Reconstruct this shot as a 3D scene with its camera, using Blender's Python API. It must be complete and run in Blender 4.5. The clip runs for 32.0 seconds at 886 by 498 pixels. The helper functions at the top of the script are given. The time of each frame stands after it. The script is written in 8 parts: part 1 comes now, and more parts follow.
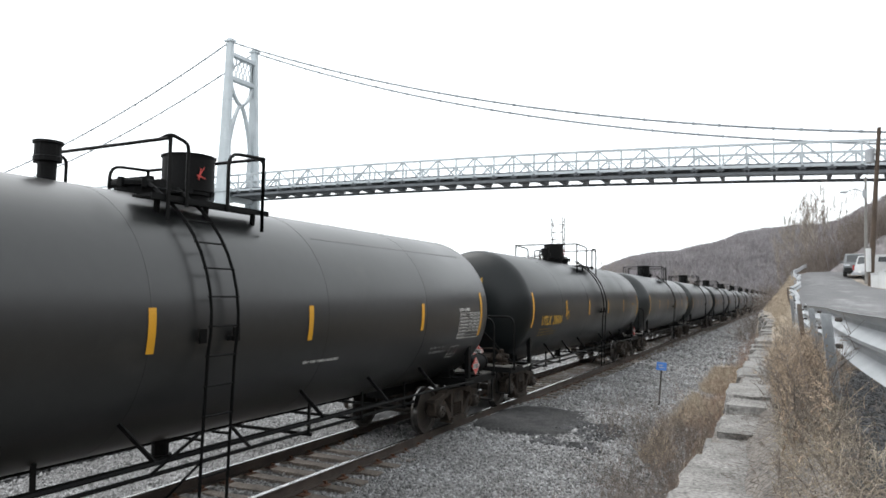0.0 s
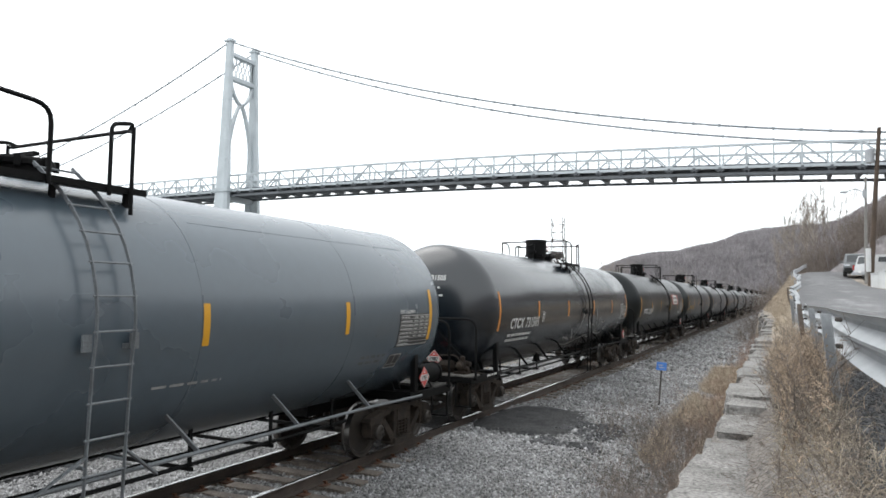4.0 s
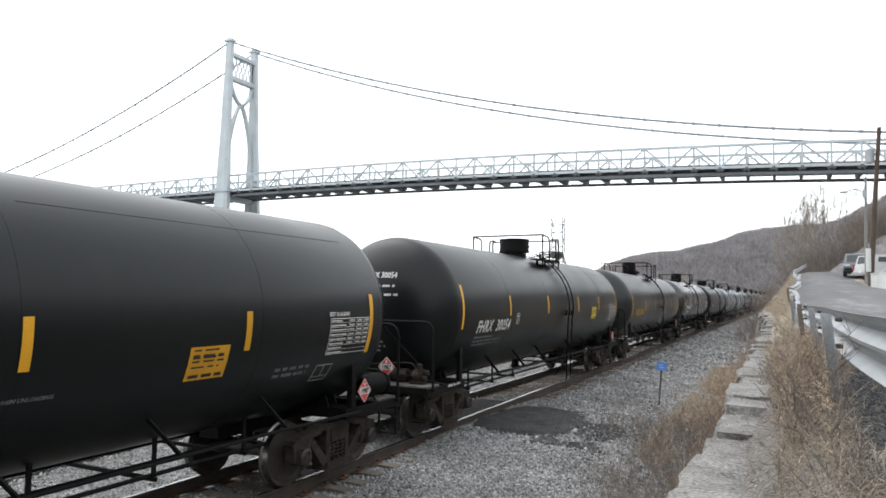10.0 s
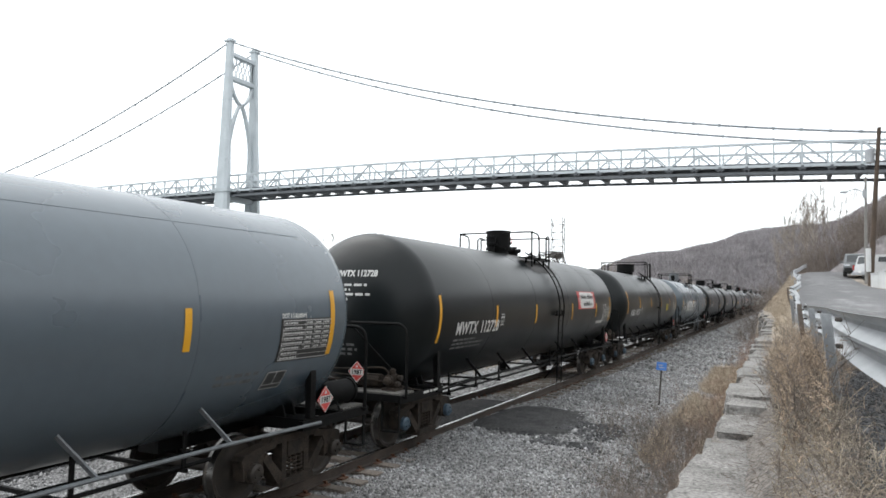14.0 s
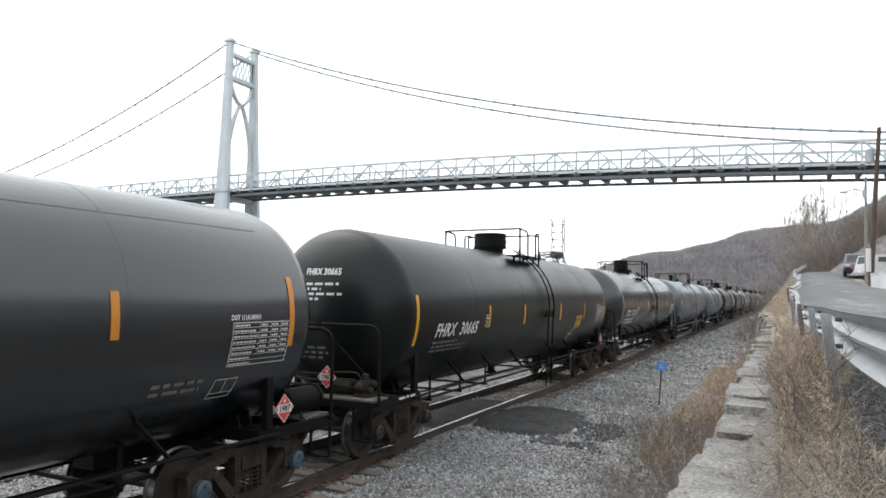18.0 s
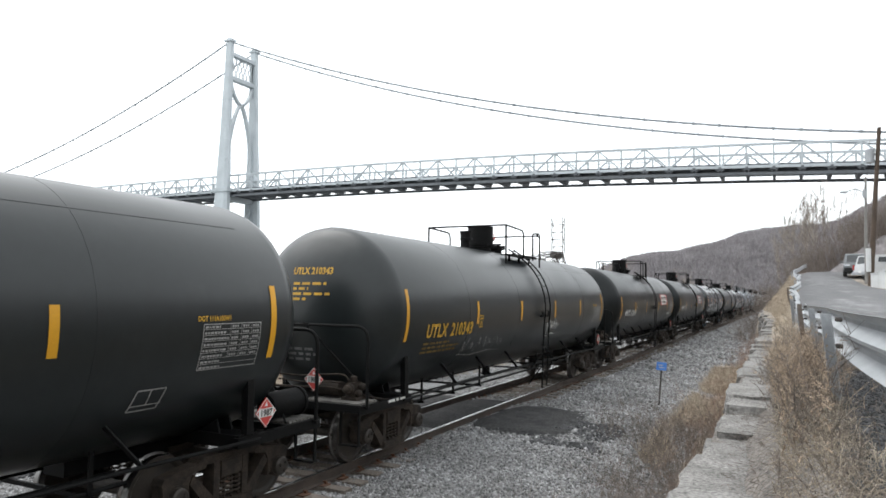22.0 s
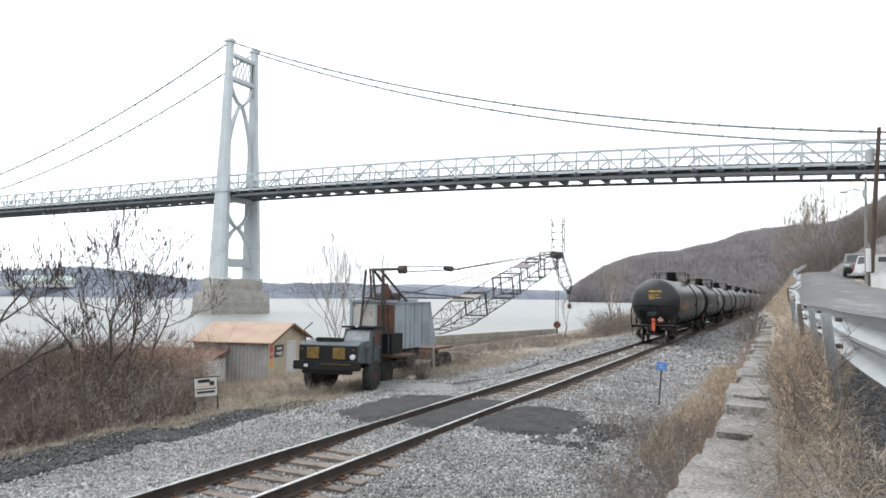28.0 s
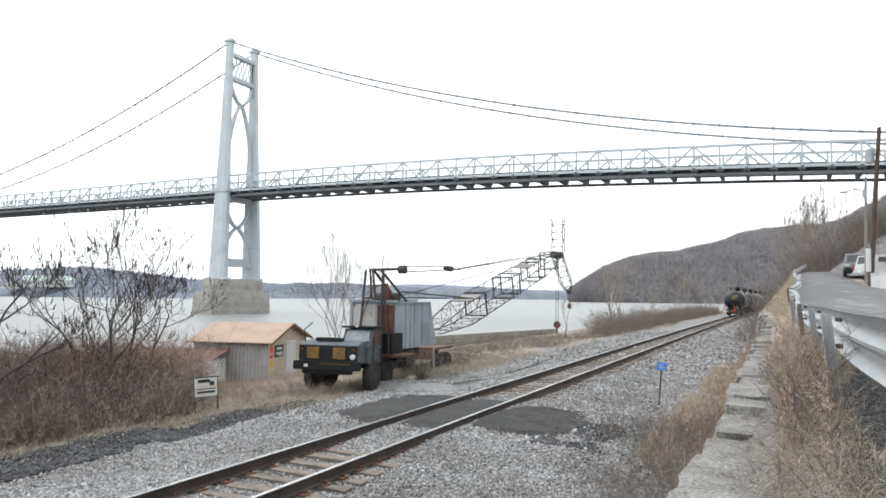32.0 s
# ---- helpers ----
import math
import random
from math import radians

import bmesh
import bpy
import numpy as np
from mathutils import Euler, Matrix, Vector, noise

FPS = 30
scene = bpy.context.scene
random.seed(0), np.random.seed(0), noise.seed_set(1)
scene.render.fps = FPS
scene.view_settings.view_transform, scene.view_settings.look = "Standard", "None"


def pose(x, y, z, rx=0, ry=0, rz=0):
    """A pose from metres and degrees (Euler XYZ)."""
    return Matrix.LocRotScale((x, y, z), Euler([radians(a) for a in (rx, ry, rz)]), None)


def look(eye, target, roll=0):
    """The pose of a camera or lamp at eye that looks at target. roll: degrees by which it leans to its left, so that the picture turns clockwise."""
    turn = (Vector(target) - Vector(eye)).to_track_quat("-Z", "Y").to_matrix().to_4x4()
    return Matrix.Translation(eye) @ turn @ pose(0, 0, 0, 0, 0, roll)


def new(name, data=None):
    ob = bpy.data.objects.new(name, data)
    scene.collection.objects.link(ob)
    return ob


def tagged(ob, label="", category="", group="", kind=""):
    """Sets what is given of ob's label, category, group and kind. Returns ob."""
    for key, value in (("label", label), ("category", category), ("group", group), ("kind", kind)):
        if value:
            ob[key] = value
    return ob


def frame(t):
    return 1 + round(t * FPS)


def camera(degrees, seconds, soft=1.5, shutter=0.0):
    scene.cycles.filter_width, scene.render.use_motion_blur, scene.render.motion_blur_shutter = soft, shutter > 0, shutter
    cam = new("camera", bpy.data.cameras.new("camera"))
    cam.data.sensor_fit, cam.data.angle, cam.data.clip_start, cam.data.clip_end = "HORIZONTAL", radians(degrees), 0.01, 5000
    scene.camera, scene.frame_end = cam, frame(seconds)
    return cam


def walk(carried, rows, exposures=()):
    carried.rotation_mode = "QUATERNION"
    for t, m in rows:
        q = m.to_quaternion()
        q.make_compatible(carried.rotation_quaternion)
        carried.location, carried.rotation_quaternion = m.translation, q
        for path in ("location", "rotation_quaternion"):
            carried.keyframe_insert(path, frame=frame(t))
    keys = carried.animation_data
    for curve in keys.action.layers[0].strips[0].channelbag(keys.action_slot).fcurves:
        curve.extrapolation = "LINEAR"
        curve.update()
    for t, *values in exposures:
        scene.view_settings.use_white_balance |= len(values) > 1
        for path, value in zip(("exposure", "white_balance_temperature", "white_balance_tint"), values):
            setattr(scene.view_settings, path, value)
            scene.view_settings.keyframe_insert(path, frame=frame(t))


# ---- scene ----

# World: x to the right of the track, y along the track away from the camera, z up; z = 0 is the rail top beside the camera.
CAR = 17.912           # coupler to coupler
BEND, RISE = 0.000162, 0.0018
WATER = -4.3

cam = camera(66.37, 32.0, soft=1.65)
EYE = Vector((0, 0, 2.834))
YAW, PITCH, ROLL = radians(26.294), radians(3.994), 0.689
_aim = EYE + Vector((-math.sin(YAW) * math.cos(PITCH), math.cos(YAW) * math.cos(PITCH), math.sin(PITCH))) * 10
walk(cam, [(0.0, look(EYE, _aim, ROLL)), (32.0, look(EYE, _aim, ROLL))])

# ---- light ----
world = bpy.data.worlds.new("sky")
scene.world = world
world.use_nodes = True
_n, _l = world.node_tree.nodes, world.node_tree.links
_sky = _n.new("ShaderNodeTexSky")
_sky.sky_type, _sky.sun_disc = "NISHITA", False
_sky.sun_elevation, _sky.sun_rotation = radians(60), radians(-75)
_sky.air_density, _sky.dust_density, _sky.ozone_density = 1.0, 4.0, 0.5
_hs = _n.new("ShaderNodeHueSaturation")
_hs.inputs["Saturation"].default_value = 0.15
_l.new(_sky.outputs[0], _hs.inputs["Color"])
_bg = _n["Background"]
_bg.inputs["Strength"].default_value = 0.07
_l.new(_hs.outputs[0], _bg.inputs["Color"])
_cloud = _n.new("ShaderNodeBackground")      # the cloud deck
_cloud.inputs["Color"].default_value = (0.92, 0.968, 1.0, 1)
_cloud.inputs["Strength"].default_value = 1.50
_add = _n.new("ShaderNodeAddShader")
_l.new(_bg.outputs[0], _add.inputs[0])
_l.new(_cloud.outputs[0], _add.inputs[1])
_l.new(_add.outputs[0], _n["World Output"].inputs["Surface"])
sun = new("sun", bpy.data.lights.new("sun", "SUN"))
sun.data.energy, sun.data.angle, sun.data.color = 1.5, radians(60), (1.0, 0.985, 0.96)
sun.matrix_world = look((-22, -6, 40), (0, 0, 0))
scene.view_settings.exposure = 0.0


# ---- materials ----
COLOURSCALE = 0.72          # darkens every base colour evenly to balance the brightened cloud deck


def material(name, col, col2=None, rough=0.6, metal=0.0, scale=4.0, fine=60.0, bump=0.15, vary=0.12, spots=None, coord="Object", spec=0.5, island=False, dust=0.0, stretch=None, spread=(0.6, 1.45)):
    """Two colours mixed by coarse noise, broken by fine noise, with relief and a tint that varies from piece to piece."""
    m = bpy.data.materials.new(name)
    m.use_nodes = True
    n, l = m.node_tree.nodes, m.node_tree.links
    b = n["Principled BSDF"]
    col2 = col2 or tuple(c * 0.75 for c in col)
    col, col2 = tuple(c * COLOURSCALE for c in col), tuple(c * COLOURSCALE for c in col2)
    if spots:
        spots = (tuple(c * COLOURSCALE for c in spots[0]),) + tuple(spots[1:])
    tc = n.new("ShaderNodeTexCoord")
    src = n.new("ShaderNodeNewGeometry").outputs["Position"] if coord == "World" else tc.outputs[coord]
    if stretch:
        mp = n.new("ShaderNodeMapping")
        mp.inputs["Scale"].default_value = stretch
        l.new(src, mp.inputs["Vector"])
        src = mp.outputs[0]
    big, small = n.new("ShaderNodeTexNoise"), n.new("ShaderNodeTexNoise")
    for t, s in ((big, scale), (small, fine)):
        t.inputs["Scale"].default_value, t.inputs["Detail"].default_value = s, 5
        l.new(src, t.inputs["Vector"])
    ramp = n.new("ShaderNodeValToRGB")
    ramp.color_ramp.elements[0].position, ramp.color_ramp.elements[1].position = 0.35, 0.65
    ramp.color_ramp.elements[0].color, ramp.color_ramp.elements[1].color = (*col, 1), (*col2, 1)
    l.new(big.outputs["Fac"], ramp.inputs["Fac"])
    hsv = n.new("ShaderNodeHueSaturation")
    mr = n.new("ShaderNodeMapRange")
    mr.inputs["To Min"].default_value, mr.inputs["To Max"].default_value = 1 - vary * 2, 1 + vary * 2
    mr.inputs["From Min"].default_value, mr.inputs["From Max"].default_value = 0.25, 0.75
    l.new(small.outputs["Fac"], mr.inputs["Value"])
    if island:
        geo = n.new("ShaderNodeNewGeometry")
        mr2 = n.new("ShaderNodeMapRange")
        mr2.inputs["To Min"].default_value, mr2.inputs["To Max"].default_value = spread
        l.new(geo.outputs["Random Per Island"], mr2.inputs["Value"])
    else:
        oi = n.new("ShaderNodeObjectInfo")
        mr2 = n.new("ShaderNodeMapRange")
        mr2.inputs["To Min"].default_value, mr2.inputs["To Max"].default_value = 0.9, 1.1
        l.new(oi.outputs["Random"], mr2.inputs["Value"])
    mul = n.new("ShaderNodeMath")
    mul.operation = "MULTIPLY"
    l.new(mr.outputs[0], mul.inputs[0])
    l.new(mr2.outputs[0], mul.inputs[1])
    l.new(mul.outputs[0], hsv.inputs["Value"])
    l.new(ramp.outputs["Color"], hsv.inputs["Color"])
    out = hsv.outputs["Color"]
    if spots:
        c3, sc, lo, hi = spots
        w = n.new("ShaderNodeTexNoise")
        w.inputs["Scale"].default_value, w.inputs["Detail"].default_value, w.inputs["Roughness"].default_value = sc, 8, 0.65
        l.new(src, w.inputs["Vector"])
        r = n.new("ShaderNodeMapRange")
        r.inputs["From Min"].default_value, r.inputs["From Max"].default_value = lo, hi
        l.new(w.outputs["Fac"], r.inputs["Value"])
        mx = n.new("ShaderNodeMix")
        mx.data_type = "RGBA"
        l.new(r.outputs[0], mx.inputs["Factor"])
        l.new(out, mx.inputs["A"])
        mx.inputs["B"].default_value = (*c3, 1)
        out = mx.outputs["Result"]
    l.new(out, b.inputs["Base Color"])
    b.inputs["Metallic"].default_value = metal
    b.inputs["Specular IOR Level"].default_value = spec
    if dust:
        b.inputs["Sheen Weight"].default_value, b.inputs["Sheen Roughness"].default_value = dust, 0.4
        b.inputs["Sheen Tint"].default_value = (0.88, 0.95, 1.0, 1)
    rr = n.new("ShaderNodeMapRange")
    rr.inputs["To Min"].default_value, rr.inputs["To Max"].default_value = max(0.03, rough - 0.1), min(1, rough + 0.1)
    l.new(big.outputs["Fac"], rr.inputs["Value"])
    l.new(rr.outputs[0], b.inputs["Roughness"])
    if bump:
        bp = n.new("ShaderNodeBump")
        bp.inputs["Strength"].default_value, bp.inputs["Distance"].default_value = bump, 0.02
        l.new(small.outputs["Fac"], bp.inputs["Height"])
        l.new(bp.outputs[0], b.inputs["Normal"])
    return m


BLACK = material("tank_black_paint", (0.0045, 0.0072, 0.0080), (0.0065, 0.0092, 0.0100), 0.31, scale=0.45, fine=7, bump=0.006, vary=0.06, spots=((0.022, 0.025, 0.025), 1.1, 0.60, 1.0), spec=0.28)
GLOSSBLACK = material("tank_gloss_black_paint", (0.005, 0.0095, 0.0145), (0.007, 0.0115, 0.0165), 0.22, scale=0.45, fine=7, bump=0.004, vary=0.06, spots=((0.026, 0.032, 0.038), 1.1, 0.60, 1.0), spec=0.85)
BROWNBLACK = material("tank_weathered_paint", (0.0105, 0.0145, 0.0155), (0.0140, 0.0180, 0.0190), 0.31, scale=0.45, fine=7, bump=0.008, vary=0.07, spots=((0.040, 0.043, 0.042), 1.0, 0.58, 1.0), spec=0.45)
DUSTYTANK = material("tank_dusty_grey_paint", (0.0165, 0.0175, 0.0178), (0.021, 0.022, 0.022), 0.32, scale=0.45, fine=7, bump=0.01, vary=0.07, spots=((0.058, 0.056, 0.052), 1.0, 0.58, 1.0), spec=0.6)
GREYTANK = material("tank_grey_paint", (0.078, 0.106, 0.130), (0.088, 0.116, 0.140), 0.27, scale=0.3, fine=6, bump=0.006, vary=0.03, spots=((0.078, 0.098, 0.118), 0.8, 0.60, 1.05), spec=0.8)
CARIRON = material("car_underframe_steel", (0.0050, 0.0054, 0.0058), (0.008, 0.008, 0.008), 0.6, scale=3, fine=40, vary=0.15, spots=((0.035, 0.027, 0.022), 4, 0.60, 0.98), spec=0.12)
TRUCKIRON = material("cast_truck_steel", (0.026, 0.0215, 0.0185), (0.060, 0.046, 0.036), 0.75, scale=7, fine=60, vary=0.3, bump=0.3, spec=0.2)
DECKWORN = material("worn_platform_deck", (0.21, 0.20, 0.185), (0.12, 0.114, 0.105), 0.8, scale=4, fine=40, vary=0.25)
WHEELIRON = material("wheel_steel", (0.032, 0.027, 0.023), (0.05, 0.040, 0.032), 0.55, metal=0.2, scale=6, fine=50)
TREAD = material("polished_wheel_tread", (0.28, 0.27, 0.26), (0.18, 0.175, 0.17), 0.3, metal=1.0, scale=8, fine=80, bump=0.02)
PIPEGREY = material("grey_painted_pipe", (0.20, 0.22, 0.235), (0.15, 0.16, 0.17), 0.5, scale=4, fine=40)
YELLOW = material("yellow_reflective_tape", (0.84, 0.42, 0.015), (0.77, 0.375, 0.015), 0.4, scale=3, fine=90, bump=0.0, vary=0.05)
LEMON = material("lemon_yellow_vinyl", (0.86, 0.70, 0.02), (0.80, 0.64, 0.02), 0.4, scale=3, fine=90, bump=0.0, vary=0.05)
ORANGE = material("orange_reflective_tape", (0.80, 0.30, 0.03), (0.72, 0.27, 0.03), 0.4, scale=3, fine=90, bump=0.0, vary=0.05)
INKWHITE = material("white_stencil_paint", (0.78, 0.78, 0.76), (0.66, 0.66, 0.64), 0.55, scale=5, fine=70, bump=0.0, vary=0.06)
INKYELLOW = material("yellow_stencil_paint", (0.72, 0.42, 0.03), (0.6, 0.34, 0.03), 0.55, scale=5, fine=70, bump=0.0, vary=0.06)
INKFAINT = material("faded_stencil_paint", (0.22, 0.22, 0.22), (0.12, 0.12, 0.12), 0.6, scale=9, fine=70, bump=0.0)
INKOLD = material("faded_yellow_stencil", (0.24, 0.15, 0.03), (0.14, 0.09, 0.025), 0.6, scale=9, fine=70, bump=0.0)
INKPALE = material("pale_stencil_paint", (0.44, 0.44, 0.43), (0.32, 0.32, 0.31), 0.6, scale=9, fine=70, bump=0.0)
PADGREY = material("dusty_grey_pad", (0.105, 0.10, 0.098), (0.075, 0.073, 0.072), 0.7, scale=2, fine=14, vary=0.12, bump=0.05)
INKBLACK = material("black_panel_paint", (0.02, 0.02, 0.02), (0.03, 0.03, 0.03), 0.5, scale=5, fine=50, bump=0.0)
SIGNRED = material("red_sign_vinyl", (0.70, 0.07, 0.06), (0.62, 0.06, 0.05), 0.4, scale=3, fine=50, bump=0.0, vary=0.05)
SIGNWHITE = material("white_sign_vinyl", (0.80, 0.80, 0.78), (0.74, 0.74, 0.72), 0.4, scale=3, fine=50, bump=0.0, vary=0.03)
HUBBLUE = material("blue_bearing_cap", (0.07, 0.115, 0.16), (0.05, 0.08, 0.11), 0.5, scale=20, fine=90)
RUST = material("rust", (0.16, 0.07, 0.035), (0.09, 0.045, 0.028), 0.85, scale=6, fine=50, bump=0.3)
MARKERORANGE = material("orange_marker_housing", (0.85, 0.13, 0.04), (0.75, 0.11, 0.04), 0.45, scale=5, fine=40, bump=0.0)
RAILTOP = material("polished_rail_head", (0.62, 0.62, 0.62), (0.5, 0.5, 0.5), 0.22, metal=1.0, scale=6, fine=60, bump=0.02)
RAILSIDE = material("rusty_rail_web", (0.07, 0.052, 0.042), (0.048, 0.037, 0.031), 0.85, scale=3, fine=50, bump=0.25)
TIEWOOD = material("weathered_tie_wood", (0.24, 0.20, 0.17), (0.155, 0.13, 0.11), 0.9, scale=3, fine=30, vary=0.3, bump=0.5)
GRAVEL = material("grey_gravel", (0.265, 0.265, 0.268), (0.20, 0.197, 0.193), 0.9, scale=0.35, fine=38, vary=0.45, bump=0.8, spots=((0.28, 0.275, 0.265), 9, 0.55, 0.75))
STONEBITS = material("ballast_stone", (0.34, 0.340, 0.342), (0.24, 0.237, 0.235), 0.85, scale=0.7, fine=30, vary=0.3, bump=0.3, island=True, spread=(0.38, 1.75))
DARKBITS = material("dark_slag_stone", (0.085, 0.086, 0.09), (0.06, 0.06, 0.062), 0.8, scale=2, fine=30, vary=0.25, bump=0.3, island=True)
SOIL = material("dry_grass_soil", (0.33, 0.285, 0.23), (0.235, 0.20, 0.165), 0.95, scale=0.5, fine=14, vary=0.3, bump=0.4)
BANKSOIL = material("grey_leaf_litter_soil", (0.215, 0.192, 0.170), (0.14, 0.126, 0.115), 0.95, scale=2.2, fine=34, vary=0.5, bump=0.8, spots=((0.30, 0.26, 0.21), 14, 0.58, 0.78))
# The far hill's aerial haze is put into this colour, paler and bluer.
LITTER = material("hazed_litter_hillside", (0.275, 0.255, 0.258), (0.22, 0.203, 0.205), 1.0, scale=0.05, fine=1.3, vary=0.3, bump=0.5)
GRIT = material("dark_gutter_grit", (0.06, 0.058, 0.056), (0.035, 0.034, 0.033), 0.9, scale=2.5, fine=40, vary=0.4, bump=0.8)
ASPHALT = material("worn_asphalt", (0.175, 0.175, 0.18), (0.14, 0.14, 0.145), 0.85, scale=0.5, fine=60, vary=0.2, bump=0.4, spots=((0.32, 0.32, 0.32), 0.9, 0.54, 0.78), stretch=(1.0, 0.35, 1.0))
NEWASPHALT = material("dark_crossing_asphalt", (0.046, 0.046, 0.048), (0.074, 0.073, 0.072), 0.9, scale=2.6, fine=28, vary=0.45, bump=1.0, spots=((0.13, 0.13, 0.13), 11, 0.56, 0.80), spec=0.2)


def water_material():
    m = bpy.data.materials.new("river_water")
    m.use_nodes = True
    n, l = m.node_tree.nodes, m.node_tree.links
    b = n["Principled BSDF"]
    b.inputs["Base Color"].default_value = (0.20, 0.21, 0.21, 1)
    b.inputs["Roughness"].default_value = 0.42
    b.inputs["IOR"].default_value = 1.33
    b.inputs["Specular IOR Level"].default_value = 0.35
    tc, w, big = n.new("ShaderNodeTexCoord"), n.new("ShaderNodeTexNoise"), n.new("ShaderNodeTexNoise")
    w.inputs["Scale"].default_value, w.inputs["Detail"].default_value = 0.35, 4
    big.inputs["Scale"].default_value = 0.02
    bp = n.new("ShaderNodeBump")
    bp.inputs["Strength"].default_value, bp.inputs["Distance"].default_value = 0.6, 0.3
    l.new(tc.outputs["Object"], w.inputs["Vector"])
    l.new(tc.outputs["Object"], big.inputs["Vector"])
    l.new(w.outputs["Fac"], bp.inputs["Height"])
    l.new(bp.outputs[0], b.inputs["Normal"])
    return m


WATERMAT = water_material()
SILVER = material("silver_bridge_paint", (0.62, 0.675, 0.705), (0.55, 0.60, 0.63), 0.55, scale=0.2, fine=3, bump=0.05, vary=0.05, spots=((0.25, 0.26, 0.26), 0.4, 0.6, 0.9))
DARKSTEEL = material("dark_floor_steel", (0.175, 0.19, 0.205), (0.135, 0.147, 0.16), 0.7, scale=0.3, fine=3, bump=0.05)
CABLEGREY = material("grey_cable", (0.34, 0.37, 0.40), (0.28, 0.31, 0.33), 0.6, scale=1, fine=5, bump=0.0)
PIERSTONE = material("granite_pier_stone", (0.52, 0.495, 0.455), (0.40, 0.375, 0.34), 0.9, scale=0.25, fine=4, vary=0.18, bump=0.3, spots=((0.62, 0.61, 0.59), 0.35, 0.58, 0.75))


# ---- mesh building ----
class Shape:
    """Vertices and faces of one mesh, gathered piece by piece."""

    def __init__(self):
        self.v, self.f = [], []

    def add(self, verts, faces):
        o = len(self.v)
        self.v.extend([tuple(p) for p in verts])
        self.f.extend([tuple(i + o for i in q) for q in faces])
        return self

    def box(self, c, s, rot=(0, 0, 0), taper=1.0):
        e = Euler([radians(a) for a in rot]).to_matrix()
        c = Vector(c)
        pts = []
        for z in (-0.5, 0.5):
            k = taper if z > 0 else 1.0
            for x, y in ((-0.5, -0.5), (0.5, -0.5), (0.5, 0.5), (-0.5, 0.5)):
                pts.append(c + e @ Vector((x * s[0] * k, y * s[1] * k, z * s[2])))
        return self.add(pts, [(3, 2, 1, 0), (4, 5, 6, 7), (0, 1, 5, 4), (1, 2, 6, 5), (2, 3, 7, 6), (3, 0, 4, 7)])

    def beam(self, a, b, w, h, up=(0, 0, 1)):
        a, b = Vector(a), Vector(b)
        d = (b - a).normalized()
        side = d.cross(Vector(up))
        if side.length < 1e-4:
            side = d.cross(Vector((1, 0, 0)))
        side.normalize()
        u = side.cross(d).normalized()
        pts = [p + side * sx * w / 2 + u * sz * h / 2 for p in (a, b) for sx, sz in ((-1, -1), (1, -1), (1, 1), (-1, 1))]
        return self.add(pts, [(0, 1, 2, 3), (7, 6, 5, 4), (0, 4, 5, 1), (1, 5, 6, 2), (2, 6, 7, 3), (3, 7, 4, 0)])

    def tube(self, pts, r, sides=6, closed=False, taper=None):
        pts = [Vector(p) for p in pts]
        n = len(pts)
        ring, verts = [], []
        ref = None
        for i, p in enumerate(pts):
            a = pts[(i - 1) % n] if (closed or i > 0) else p
            b = pts[(i + 1) % n] if (closed or i < n - 1) else p
            d = (b - a).normalized()
            if ref is None:
                ref = Vector((0, 0, 1)) if abs(d.z) < 0.9 else Vector((1, 0, 0))
            s = d.cross(ref)
            if s.length < 1e-5:
                s = d.cross(Vector((0, 1, 0)))
            s.normalize()
            u = s.cross(d).normalized()
            ref = u
            rr = r if taper is None else r + (taper - r) * i / max(1, n - 1)
            for k in range(sides):
                t = 2 * math.pi * k / sides
                verts.append(p + (s * math.cos(t) + u * math.sin(t)) * rr)
        faces = []
        for i in range(n if closed else n - 1):
            j = (i + 1) % n
            for k in range(sides):
                k2 = (k + 1) % sides
                faces.append((i * sides + k, i * sides + k2, j * sides + k2, j * sides + k))
        if not closed:
            faces.append(tuple(range(sides))[::-1])
            faces.append(tuple((n - 1) * sides + k for k in range(sides)))
        return self.add(verts, faces)

    def lathe(self, prof, origin=(0, 0, 0), axis="z", sides=24, cap=True):
        """prof: (radius, height) pairs."""
        o = Vector(origin)
        verts, faces = [], []
        for r, h in prof:
            for k in range(sides):
                t = 2 * math.pi * k / sides
                a, b = r * math.cos(t), r * math.sin(t)
                verts.append(o + Vector({"z": (a, b, h), "y": (a, h, -b), "x": (h, a, b)}[axis]))
        for i in range(len(prof) - 1):
            for k in range(sides):
                k2 = (k + 1) % sides
                faces.append((i * sides + k, i * sides + k2, (i + 1) * sides + k2, (i + 1) * sides + k))
        if cap:
            faces.append(tuple(range(sides))[::-1])
            faces.append(tuple((len(prof) - 1) * sides + k for k in range(sides)))
        return self.add(verts, faces)

    def prism(self, outline, a, b, axis="x"):
        """A flat outline (two coordinates a point) drawn out along an axis from a to b."""
        n = len(outline)
        mk = {"x": lambda p, h: (h, p[0], p[1]), "y": lambda p, h: (p[0], h, p[1]), "z": lambda p, h: (p[0], p[1], h)}[axis]
        verts = [mk(p, a) for p in outline] + [mk(p, b) for p in outline]
        faces = [tuple(range(n))[::-1], tuple(range(n, 2 * n))]
        faces += [(i, (i + 1) % n, n + (i + 1) % n, n + i) for i in range(n)]
        return self.add(verts, faces)

